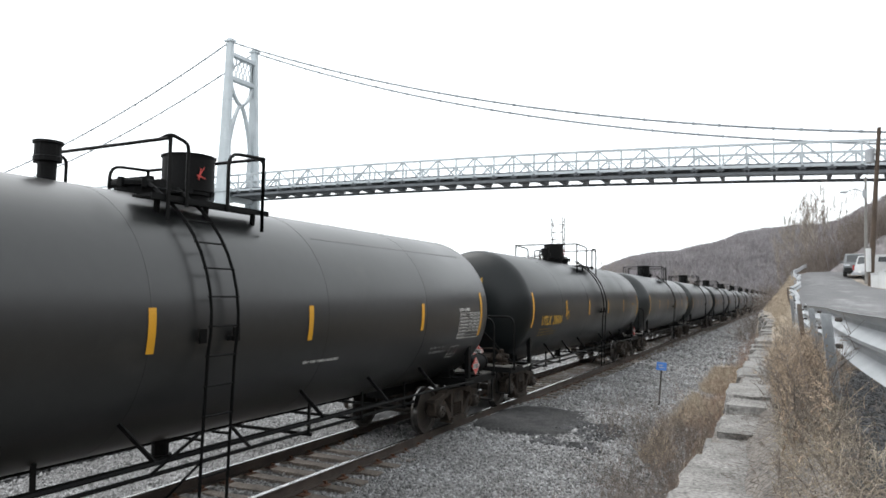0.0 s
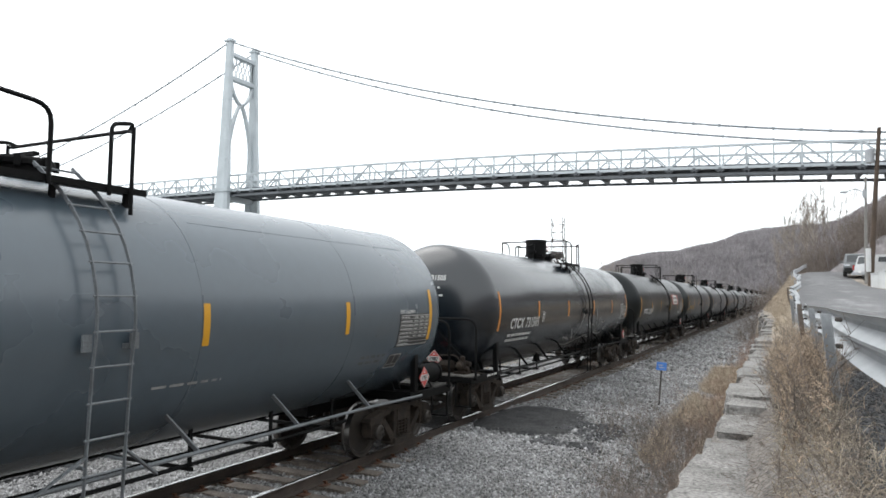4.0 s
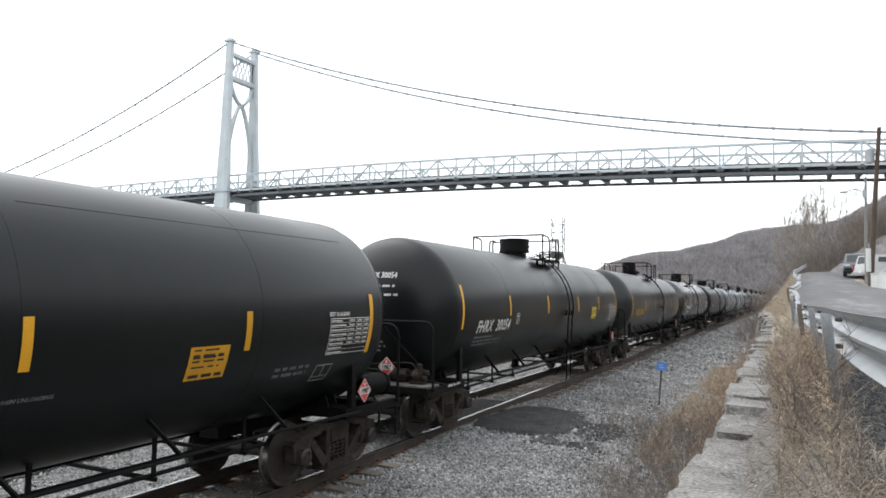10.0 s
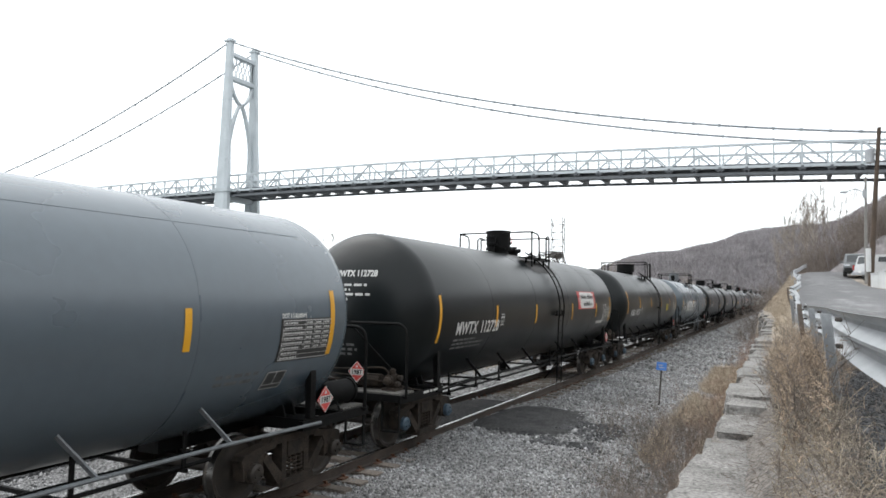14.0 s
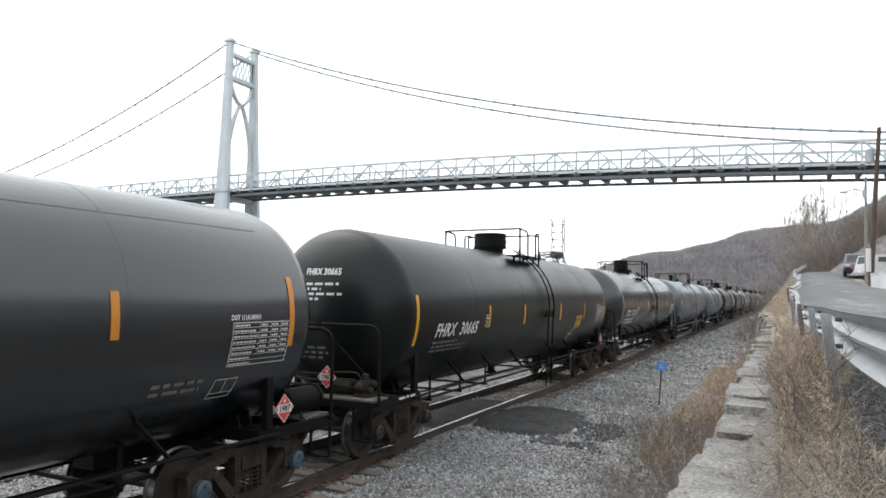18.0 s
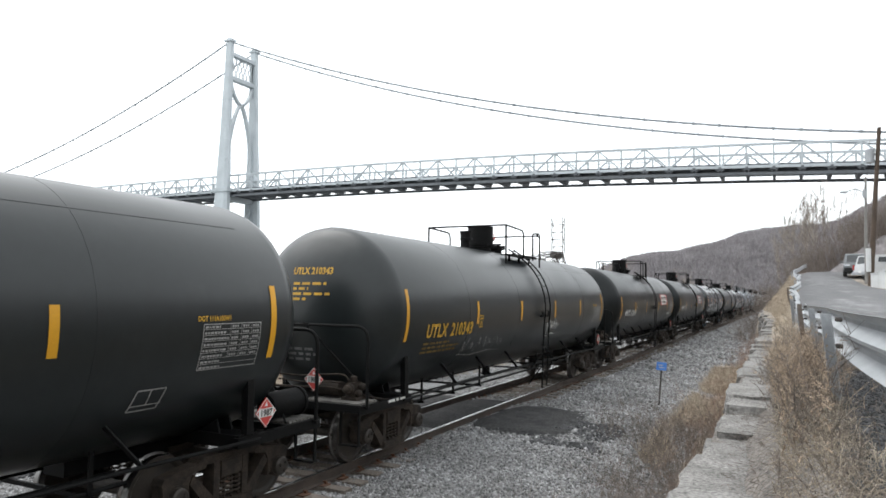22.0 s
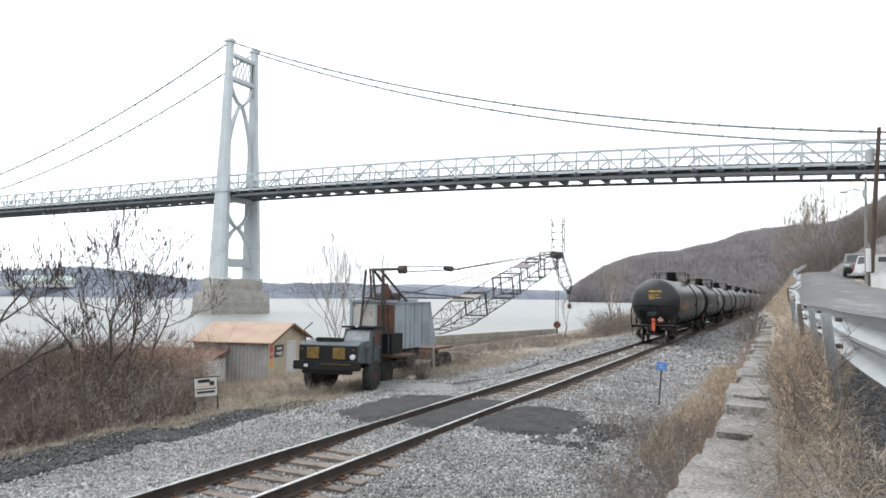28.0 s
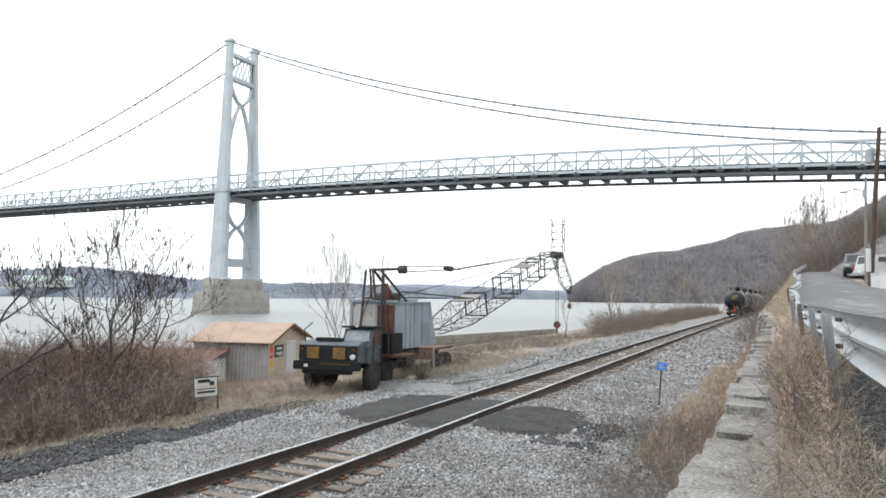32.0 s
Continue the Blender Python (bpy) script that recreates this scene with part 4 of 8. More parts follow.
def tank_car(i, spec):
    mark, number, paint, ink, tape, extra = spec
    near = i < 27
    mat, inkm = PAINT[paint], INKYELLOW if ink == "y" else INKWHITE
    pipe = PIPEGREY if paint == "g" else CARIRON
    note = {"banner": " with a red and white banner", "sticker": " with a yellow sticker", "tag": " with small graffiti", "scrawl": " with sprayed graffiti", "big": " with large white graffiti"}.get(extra, "")
    car = thing("tank_car", PAINTNAME[paint] + " railway tank car" + note, "tank car", "tank cars of the train")
    flip = Matrix.Rotation(math.pi, 4, "Z")

    def put(name, key, build, m=None, label="", to=None):
        ob = part(name, stock(key, build), None, to or car, label)
        if m is not None:
            ob.matrix_basis = m
        if name in ("stencil_text", "data_table", "sticker_text", "graffiti", "deck"):
            tagged(ob, kind="stuff")
        return ob

    back = i in (3, 18, 24, 25)
    g = {17: 0.5, 18: -0.75, 3: -0.35, 22: 0.7, 23: 0.63, 24: -0.5, 25: -0.65}.get(i, LADDER.get(mark, 0.33))
    put("tank", "tank" + paint, lambda: tank_mesh(mat))
    for y in (-4.6, -1.55, 1.55, 4.6):
        put("weld_seam", "seam" + paint, lambda: ring_mesh(mat), pose(0, y, 0))
    if near:
        put("long_seam", "lseam" + paint, lambda: long_seam_mesh(mat))
    for m in (Matrix.Identity(4), flip):
        put("stub_sill", "sill", sill_mesh, m)
        put("body_bolster", "bolster", body_bolster_mesh, m)
        for yy in (6.84, 7.06):
            put("saddle", "saddle", saddle_mesh, m @ pose(0, yy, 0))
        for sx in (1, -1):
            put("saddle_post", "spost", saddle_post_mesh, m if sx > 0 else m @ flip @ pose(0, -13.9, 0))
        put("end_platform", "platform", platform_mesh, m)
        put("deck", "deck", deck_mesh, m, "worn grey slatted deck")
        put("end_handrail", "endrail" , end_rail_mesh, m)
        put("coupler", "coupler", coupler_mesh, m)
        put("air_hose", "hose", hose_mesh, m)
        put("running_pipe", "pipe" + paint, lambda: side_pipe_mesh(pipe), m)
        if near:
            for y in (-5.0, -3.2, -1.4, 1.6, 3.4, 5.2):
                put("pipe_strut", "strut" + paint, lambda: strut_mesh(pipe), m @ pose(0, y, 0))
        put("ladder", "ladder" + paint, lambda: ladder_mesh(pipe), m @ pose(0, (1 if m[0][0] > 0 else -1) * g, 0))
    for y in (-6.95, 6.95):
        put("truck_bolster", "tbolster", truck_bolster_mesh, pose(0, y, 0))
        for d in (-1, 1):
            put("side_frame", "sframe", side_frame_mesh, pose(d * 1.0, y, 0))
            if near:
                for dy in (-0.125, 0.0, 0.125):
                    put("spring", "spring", spring_mesh, pose(d * 1.04, y + dy, 0))
        for dy in (-0.89, 0.89):
            w = put("wheelset", "wheelset", wheelset_mesh, pose(0, y + dy, 0.457))
            WHEELS.append(w)
            if near:
                for d in (-1, 1):
                    put("bearing_cap", "cap%d%d" % (d, i in BLUECAPS), lambda: cap_mesh(d, HUBBLUE if i in BLUECAPS else WHEELIRON), pose(d * 1.10, 0, 0), "blue-grey bearing cap" if i in BLUECAPS else "", w)
    put("bottom_outlet", "outlet", outlet_mesh)
    put("brake_line", "brakeline", brake_line_mesh)
    if near:
        for y in (-5.2, -3.7, -2.2, 2.2, 3.7, 5.2):
            put("pipe_hanger", "hanger", hanger_mesh, pose(0, y, 0))
        put("brake_cylinder", "cylinder", cylinder_mesh, pose(1.02, 8.02, 1.275))
        put("control_valve", "valvebox", valve_box_mesh, pose(0.95, -8.0, 1.07))
        put("stencil_text", "shoes", lambda: bars_mesh(INKWHITE, [(0.62, 0.045)], 15, lambda a, b: (1.368, -7.55 + a, 0.985 + b)))
        put("hand_brake", "handbrake", brake_wheel_mesh, pose(-0.75, -8.28, 1.75))
    top = pose(0, g + 0.2, 0) if not back else pose(0, g, 0, 0, 0, 180)
    for x in (0, 180):
        put("top_walkway", "walkway", walkway_mesh, top @ (pose(0, 0, 0) if x == 0 else pose(0, -0.8, 0, 0, 0, 180)))
    box = mark == "UTLX"
    put("guard_rail", "rearrail%d" % box, lambda: rear_rail_mesh(-1.9 if box else -1.22), top)
    put("guard_rail", "frontrail%d" % box, lambda: front_rail_mesh(0.80 if box else 0.36), top)
    if mark in ("MWTX", "KLRX"):
        put("top_pad", "pad", pad_mesh, top, "dusty grey reinforcing pad")
    if mark == "FHRX":
        put("valve_housing", "housingwide", lambda: housing_mesh(0.45, 0.36, CARIRON), top @ pose(0, -0.62, 0))
    else:
        put("manway", "manway", manway_mesh, top @ pose(0, -0.18, 0))
        grey = paint == "g"
        h = put("valve_housing", "housing%d" % grey, lambda: housing_mesh(0.35, 0.50, PIPEGREY if grey else CARIRON), top @ pose(0, -0.96, 0))
        if near and not grey:
            put("seal_tag", "seal", seal_mesh, pose(-0.36 if back else 0.36, 0.1, 4.42), "small red seal tag", h)
        put("relief_valve", "vent", lambda: vent_mesh(CARIRON), top @ pose(0, 1.08 if back else (-1.95 if mark == "UTLX" else -1.52), 0))
    # markings
    tapem = ORANGE if tape[0] == "O" else YELLOW
    second = {"UTLX": -4.18, "MWTX": -4.36, "FHRX": -4.55 if i in (13, 16) else -3.88, "KLRX": -4.3}.get(mark, -4.42)
    last = {"UTLX": 4.16, "MWTX": 5.0, "FHRX": 4.6 if i == 13 else 4.34}.get(mark, 4.42)
    inner = 1.42 if mark == "UTLX" else (1.95 if extra == "banner" else 1.6)
    lift = 0.13 if i in (7, 13, 16, 18) else {"MWTX": -0.10, "FHRX": -0.10, "KLRX": -0.05}.get(mark, 0.0)
    if i == 25:
        inner, lift = 1.12, -0.04
    for y, tall in ((-7.27, 1), (second, 0), (-1.42 if mark == "UTLX" else -1.55, 0), (inner, 0), (last, 0), (7.11, 1)):
        put("reflector", "tape%s%d%.2f" % (tape[0] + ("g" if tall and len(tape) > 1 else ""), tall, lift), lambda: stripe_mesh(tapem, tall, tall and len(tape) > 1, lift), pose(0, y, 0), "orange tape" if tape[0] == "O" else "yellow tape")
    pale = mark == "UTLX" and i != 17
    put("data_table", "table%s%d" % (ink, pale), lambda: table_mesh(INKPALE if pale else inkm), pose(0, 6.40 if mark == "UTLX" else 6.55, 0, 0, 0, 0) @ Matrix.Diagonal((1.0, 0.86 if mark == "UTLX" else 0.95, 1.0, 1.0)))
    if paint == "g":
        put("table_panel", "tablepanel", table_panel_mesh, pose(0, 6.55, 0), "black panel behind the inspection table")
    if not near:
        return car
    put("class_text", "class" + ink, lambda: lettering("DOT 111A100W1", 0.085, inkm, on_side(-0.56, 2.51), bold=0.003, wide=0.8), pose(0, 6.40 if mark == "UTLX" else 6.55, 0))
    put("loading_mark", "loadmark", lambda: consent_box_mesh(INKPALE), pose(0, {"MWTX": 6.5, "UTLX": 5.38}.get(mark, 6.1), 0))
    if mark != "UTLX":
        put("stencil_text", "tablelines" + ink, lambda: bars_mesh(INKFAINT, [(0.75, 0.05), (0.7, 0.05)], 4, on_side(5.0, 1.80)))
    if mark in ("CTCX", "FHRX", "MWTX"):
        put("vent_text", "venttext" + mark, lambda: lettering("VENT TANK WHEN UNLOADING", 0.056, INKWHITE if mark == "CTCX" else INKFAINT, on_side(1.10, 1.86), shear=0.2, bold=0.002))
    else:
        put("stencil_text", "vent" + ink, lambda: bars_mesh(INKFAINT if ink == "y" else INKPALE, [(1.0, 0.032)], 6, on_side(1.0, 1.80)))
    y0 = -6.5
    if mark:
        panel = mark == "KLRX"
        k = 0.36
        lean = 0.25 if mark in ("FHRX", "KLRX") else 0.0
        me = lettering(mark, k, inkm, on_side(y0, 2.04, 0.010), shear=lean, bold=0.011, wide=0.90, space=1.1)
        part("reporting_mark", me, None, car)
        end = max(v.co.y for v in me.vertices) - y0
        part("car_number", lettering(number, k, inkm, on_side(y0 + end + 0.16, 2.04, 0.010), shear=lean, bold=0.011, wide=0.90, space=1.1), None, car)
        if panel:
            put("mark_panel", "markpanel", lambda: patch(patch(S(), on_side(y0, 2.08, 0.005), -0.1, 0.82, -0.09, 0.32, 3, 4), on_side(y0, 2.08, 0.005), 0.94, 2.0, -0.09, 0.32, 3, 4).mesh("mark_panel", INKBLACK), None, "black panel behind the mark")
        part("head_mark", lettering(mark + " " + number, 0.165, inkm, on_head(-0.36, 3.18), bold=0.006, wide=0.88), None, car)
        put("stencil_text", "headlines" + ink, lambda: bars_mesh(inkm, [(0.70, 0.045), (0.34, 0.045), (0.78, 0.045), (0.3, 0.045)], 12, on_head(-0.32, 2.99)))
        put("stencil_text", "headsmall" + ink, lambda: bars_mesh(INKFAINT, [(0.6, 0.045), (0.62, 0.045), (0.5, 0.045)], 13, on_head(-0.45, 1.85)))
    if mark == "CTCX":
        if i == 18:
            for t, z in (("LD LMT  198800 LB  90100 KG", 1.86), ("LT WT    64400 LB  29200 KG", 1.70)):
                part("weight_text", lettering(t, 0.12, INKWHITE, on_side(y0, z), bold=0.002), None, car)
        else:
            put("stencil_text", "weightw", lambda: bars_mesh(INKWHITE, [(1.7, 0.07), (1.7, 0.07)], 2, on_side(y0, 1.84)))
    else:
        put("stencil_text", "weightf" + ink, lambda: bars_mesh(INKFAINT if ink == "w" else INKOLD, [(1.1, 0.045), (1.6, 0.045), (1.5, 0.045)], 2, on_side(y0, 1.90)))
    put("plate_mark", "plate" + ink, lambda: plate_mark_mesh(inkm), pose(0, -4.1, 0))
    placard(car, pose(1.42, 7.19, 1.30))
    placard(car, pose(0.45, -8.44, 1.42, 0, 0, -90))
    if extra == "sticker":
        high = i in (13, 16)
        sy, sz = (3.66, 2.28) if high else (3.75, 2.03)
        st = put("sticker", "sticker%d" % high, lambda: patch(S(), on_side(sy, sz), -0.30, 0.30, -0.2, 0.2, 2, 4).mesh("sticker", LEMON if high else YELLOW), None, "lemon-yellow rectangular notice sticker" if high else "amber-yellow rectangular notice sticker")
        put("sticker_text", "stickerlines%d" % high, lambda: bars_mesh(INKBLACK, [(0.4, 0.02), (0.5, 0.04), (0.35, 0.022), (0.48, 0.022), (0.5, 0.04), (0.42, 0.02)], 8, on_side(sy - 0.25, sz + 0.145, 0.01)), None, "", st)
    if extra == "banner":
        sign_board(car, car)
        put("white_strip", "whitestrip", lambda: patch(S(), on_side(5.72, 1.94), -0.42, 0.42, -0.05, 0.05, 2, 2).mesh("white_strip", INKWHITE))
    if i == 17:
        tagged(part("graffiti", spray_mesh(INKWHITE, WIDETAG, 0.055), None, car, "white sprayed tag"), kind="stuff")
    if i == 8:
        tagged(part("graffiti", spray_mesh(INKWHITE, [[(0.0, 0.02), (0.30, 0.16), (0.62, 0.36)], [(0.08, 0.40), (0.22, 0.16), (0.42, -0.10)], [(-0.1, 0.22), (0.3, 0.14), (0.7, 0.12)], [(0.30, 0.52), (0.34, 0.30), (0.26, 0.02)]], 0.03, (3.05, 1.50)), None, car, "small white sprayed scribble"), kind="stuff")
    if i == 3:
        tagged(part("graffiti", spray_mesh(PALEGREEN, tag_lines(21, 5), 0.07, (2.0, 1.62), 1.0), None, car, "pale green sprayed tag"), kind="stuff")
    if i == 4:
        tagged(part("graffiti", spray_mesh(INKPALE, tag_lines(4, 7), 0.022, (-4.7, 1.56), 2.4, 0.36), None, car, "thin grey sprayed scrawl"), kind="stuff")
        tagged(part("graffiti", spray_mesh(INKWHITE, tag_lines(9, 5), 0.035, (0.75, 1.74), 1.1, 1.0), None, car, "white sprayed tag"), kind="stuff")
    if i == 22:
        tagged(part("graffiti", spray_mesh(INKPALE, SWOOSH, 0.06, (0.27, 0.05), turn=0.5), None, car, "sweeping white sprayed scrawl"), kind="stuff")
    if extra == "big":
        part("graffiti", lettering("METSHUP", 0.95, INKWHITE, on_side(-5.3, 1.95, 0.012), bold=0.03, wide=1.15), None, car, "large white sprayed graffiti word")
    if i == 0:
        part("marker_lamp", S().box((0.1, -9.0, 1.02), (0.2, 0.12, 0.5)).lathe([(0.11, -0.06), (0.11, 0.06)], (0.1, -9.0, 1.42), "y", 14).box((0.1, -8.9, 0.9), (0.1, 0.2, 0.4)), MARKERORANGE, car, "orange end-of-train marker")
    return car


for _i, _spec in enumerate(CARS):
    TRAIN.append(tank_car(_i, _spec))


# ---- suspension bridge ----
NEAR_Y, FAR_Y, TOWER_X = 184.4, 197.4, -180.0


def chord_z(x):
    return 45.7 - (0.00013 * (x + 180) ** 2 if x > -180 else 0.0)


def cable_z(x):
    d = x - TOWER_X
    return 96.0 - 0.4086 * d + 0.000706 * d * d if d > 0 else 96.0 + 0.402 * d + 0.00079 * d * d


def make_bridge():
    br = thing("suspension_bridge", "silver-painted steel suspension bridge on a stone pier", "bridge")
    step = 6.2
    n0, n1 = -52, 46
    xs = [-180 + step * k for k in range(n0, n1)]
    post = S().box((0, 0, 0), (0.45, 0.45, 5.4)).mesh("truss_post", SILVER)
    for y in (NEAR_Y, FAR_Y):
        for k, x in enumerate(xs[:-1]):
            x2 = xs[k + 1]
            a, b = chord_z(x), chord_z(x2)
            part("top_chord", S().beam((x, y, a), (x2, y, b), 0.55, 0.6), SILVER, br)
            part("bottom_chord", S().beam((x, y, a - 5.6), (x2, y, b - 5.6), 0.55, 0.7), SILVER, br)
            part("hand_rail", S().beam((x, y, a - 2.7), (x2, y, b - 2.7), 0.2, 0.35).beam((x, y, a - 3.6), (x2, y, b - 3.6), 0.12, 0.2), SILVER, br)
            p = part("truss_post", post, None, br)
            p.location = (x, y, a - 2.8)
            up = (k + n0) % 2 == 0
            part("truss_diagonal", S().beam((x, y, a - (0 if up else 5.6)), (x2, y, b - (5.6 if up else 0)), 0.4, 0.45), SILVER, br)
            zc = cable_z(x)
            if zc > a + 0.8:
                part("suspender", S().tube([(x, y, a), (x, y, zc)], 0.022, 4), CABLEGREY, br)
                part("cable_band", S().box((x, y, zc), (0.5, 0.66, 0.70)), CABLEGREY, br)
        for lo, hi in ((-500, -180), (-180, 35)):
            m = 40
            pts = [(lo + (hi - lo) * i / m, y, cable_z(lo + (hi - lo) * i / m)) for i in range(m + 1)]
            part("main_cable", S().tube(pts, 0.28, 8), CABLEGREY, br, smooth=True)
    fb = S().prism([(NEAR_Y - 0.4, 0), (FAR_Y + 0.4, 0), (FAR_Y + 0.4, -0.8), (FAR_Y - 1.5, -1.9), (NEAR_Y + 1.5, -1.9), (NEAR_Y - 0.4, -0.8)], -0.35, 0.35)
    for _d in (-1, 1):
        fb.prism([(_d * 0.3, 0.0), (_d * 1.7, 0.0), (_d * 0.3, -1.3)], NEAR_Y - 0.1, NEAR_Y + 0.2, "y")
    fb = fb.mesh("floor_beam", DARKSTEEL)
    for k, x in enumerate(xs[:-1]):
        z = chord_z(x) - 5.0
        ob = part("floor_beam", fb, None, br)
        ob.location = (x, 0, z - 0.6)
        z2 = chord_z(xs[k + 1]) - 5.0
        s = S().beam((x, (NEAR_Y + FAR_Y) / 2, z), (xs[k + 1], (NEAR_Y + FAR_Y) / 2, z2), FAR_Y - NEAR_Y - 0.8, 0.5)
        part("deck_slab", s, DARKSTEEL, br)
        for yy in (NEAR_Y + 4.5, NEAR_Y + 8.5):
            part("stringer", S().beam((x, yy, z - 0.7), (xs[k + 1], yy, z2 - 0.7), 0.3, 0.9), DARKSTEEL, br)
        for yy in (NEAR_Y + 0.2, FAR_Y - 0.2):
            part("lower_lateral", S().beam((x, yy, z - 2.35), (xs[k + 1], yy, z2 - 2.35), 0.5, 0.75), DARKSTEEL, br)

    # tower: two tapering legs of cellular plates that stand wider apart at the foot, braced
    def splay(y, z):
        return (-1 if y == NEAR_Y else 1) * 2.0 * (96 - z) / 88

    def leg(y):
        s = S()
        lv = [(8.0, 3.8, 1.75), (20, 3.5, 1.6), (36, 3.1, 1.4), (60, 2.2, 1.15), (85, 1.6, 0.95), (96, 1.5, 0.9)]
        out = lambda h, w: [(-h, -w * 0.55), (-h * 0.62, -w), (h * 0.62, -w), (h, -w * 0.55), (h, w * 0.55), (h * 0.62, w), (-h * 0.62, w), (-h, w * 0.55)]
        v, f = [], []
        for z, h, w in lv:
            v += [(TOWER_X + a, y + splay(y, z) + b, z) for a, b in out(h, w)]
        for i in range(len(lv) - 1):
            f += [(i * 8 + k, i * 8 + (k + 1) % 8, (i + 1) * 8 + (k + 1) % 8, (i + 1) * 8 + k) for k in range(8)]
        f += [tuple(range(8))[::-1], tuple((len(lv) - 1) * 8 + k for k in range(8))]
        s.add(v, f)
        return s
    for y in (NEAR_Y, FAR_Y):
        part("tower_leg", leg(y), SILVER, br)
        part("leg_collar", S().box((TOWER_X, y + splay(y, 40.3), 40.3), (7.4, 3.4, 1.2)), SILVER, br)
        for z, h, w in ((20, 3.55, 1.65), (52, 2.55, 1.3), (74, 1.95, 1.1)):
            part("leg_band", S().box((TOWER_X, y + splay(y, z), z), (2 * h, 2 * w, 0.25)), SILVER, br)
        part("saddle_cap", S().box((TOWER_X, y, 96.2), (3.8, 2.5, 0.6)).prism([(TOWER_X - 1.6, 96.5), (TOWER_X + 1.6, 96.5), (TOWER_X + 0.9, 97.2), (TOWER_X - 0.9, 97.2)], y - 0.7, y + 0.7, "y"), SILVER, br)
        part("leg_base", S().box((TOWER_X, y + splay(y, 8.3), 8.3), (9.0, 4.6, 0.8), taper=0.92), SILVER, br)
    mid = (NEAR_Y + FAR_Y) / 2
    a, b = NEAR_Y + 0.9, FAR_Y - 0.9

    def strap(pts, w, d):
        """A curved flat brace swept through points across the tower."""
        v, n = [], len(pts)
        for i, p in enumerate(pts):
            q0, q1 = Vector(pts[max(0, i - 1)]), Vector(pts[min(n - 1, i + 1)])
            t = (q1 - q0).normalized()
            m = Vector((-t.y, t.x)) * w / 2
            for k, sx in ((1, -1), (1, 1), (-1, 1), (-1, -1)):
                v.append((TOWER_X + sx * d / 2, p[0] + m.x * k, p[1] + m.y * k))
        f = [(i * 4 + k, i * 4 + (k + 1) % 4, i * 4 + 4 + (k + 1) % 4, i * 4 + 4 + k) for i in range(n - 1) for k in range(4)]
        f += [(0, 1, 2, 3), (n * 4 - 4, n * 4 - 3, n * 4 - 2, n * 4 - 1)]
        return S().add(v, f)
    part("portal_beam", S().box((TOWER_X, mid, 91.5), (2.2, b - a + 1, 1.3)), SILVER, br)
    part("portal_beam", S().box((TOWER_X, mid, 82.5), (2.2, b - a + 1, 1.5)), SILVER, br)
    for k in range(7):
        yy = a + (b - a) * k / 6
        part("portal_lattice", S().beam((TOWER_X, yy, 83.2), (TOWER_X, min(b, yy + 3.2), 91), 0.3, 0.25, (1, 0, 0)).beam((TOWER_X, yy, 91), (TOWER_X, min(b, yy + 3.2), 83.2), 0.3, 0.25, (1, 0, 0)), SILVER, br)

    w = (b - a) / 2 - 0.7
    for sgn in (-1, 1):
        top = [(mid + sgn * (0.55 + w * math.cos(math.pi / 2 * t) ** 0.8), 81.5 - 8.0 * t) for t in [i / 8 for i in range(9)]]
        low = [(mid + sgn * (0.55 + (w + 0.8) * math.sin(math.pi / 2 * t)), 73.5 - 27.5 * (0.5 * t + 0.5 * (1 - math.cos(math.pi / 2 * t)))) for t in [i / 8 for i in range(9)]]
        part("tower_brace", strap(top + low, 0.95, 1.3), SILVER, br)
        part("arch_fillet", strap([(mid + sgn * (w + 0.7 - 0.3 * i), 51 - 3.5 * i) for i in range(4)][:2] + [(mid + sgn * (w + 1.0), 42)], 0.9, 1.8), SILVER, br)
        top = [(mid + sgn * (0.5 + (w + 1.1) * math.cos(math.pi / 2 * t) ** 0.8), 36.5 - 9.3 * t) for t in [i / 8 for i in range(9)]]
        low = [(mid + sgn * (0.5 + (w + 1.4) * math.sin(math.pi / 2 * t)), 27.2 - 13.2 * (0.5 * t + 0.5 * (1 - math.cos(math.pi / 2 * t)))) for t in [i / 8 for i in range(9)]]
        part("tower_brace", strap(top + low, 0.95, 1.3), SILVER, br)
    part("strut_beam", S().box((TOWER_X, mid, 37.6), (3.0, b - a + 3, 1.6)), SILVER, br)
    part("strut_beam", S().box((TOWER_X, mid, 14.2), (2.6, b - a + 4, 3.0)), SILVER, br)

    # stone pier in courses
    def course(z0, z1, gx, gy):
        hx, hy, c = 7.0 - gx, 15.0 - gy, 2.4
        o = [(-hx, -hy + c), (-hx + c, -hy), (hx - c, -hy), (hx, -hy + c), (hx, hy - c), (hx - c, hy), (-hx + c, hy), (-hx, hy - c)]
        return S().prism([(-181 + p, 191 + q) for p, q in o], z0, z1, "z")
    z = -6.0
    while z < 7.9:
        g = 0.0 if z < 3.4 else 1.6
        h = 0.95
        part("stone_course", course(z, z + h - 0.07, g + (z + 6) * 0.03, g * 1.3 + (z + 6) * 0.03), PIERSTONE, br)
        part("mortar_joint", course(z + h - 0.07, z + h, g + (z + 6) * 0.03 + 0.08, g * 1.3 + (z + 6) * 0.03 + 0.08), PIERSTONE, br)
        z += h
    return br


make_bridge()


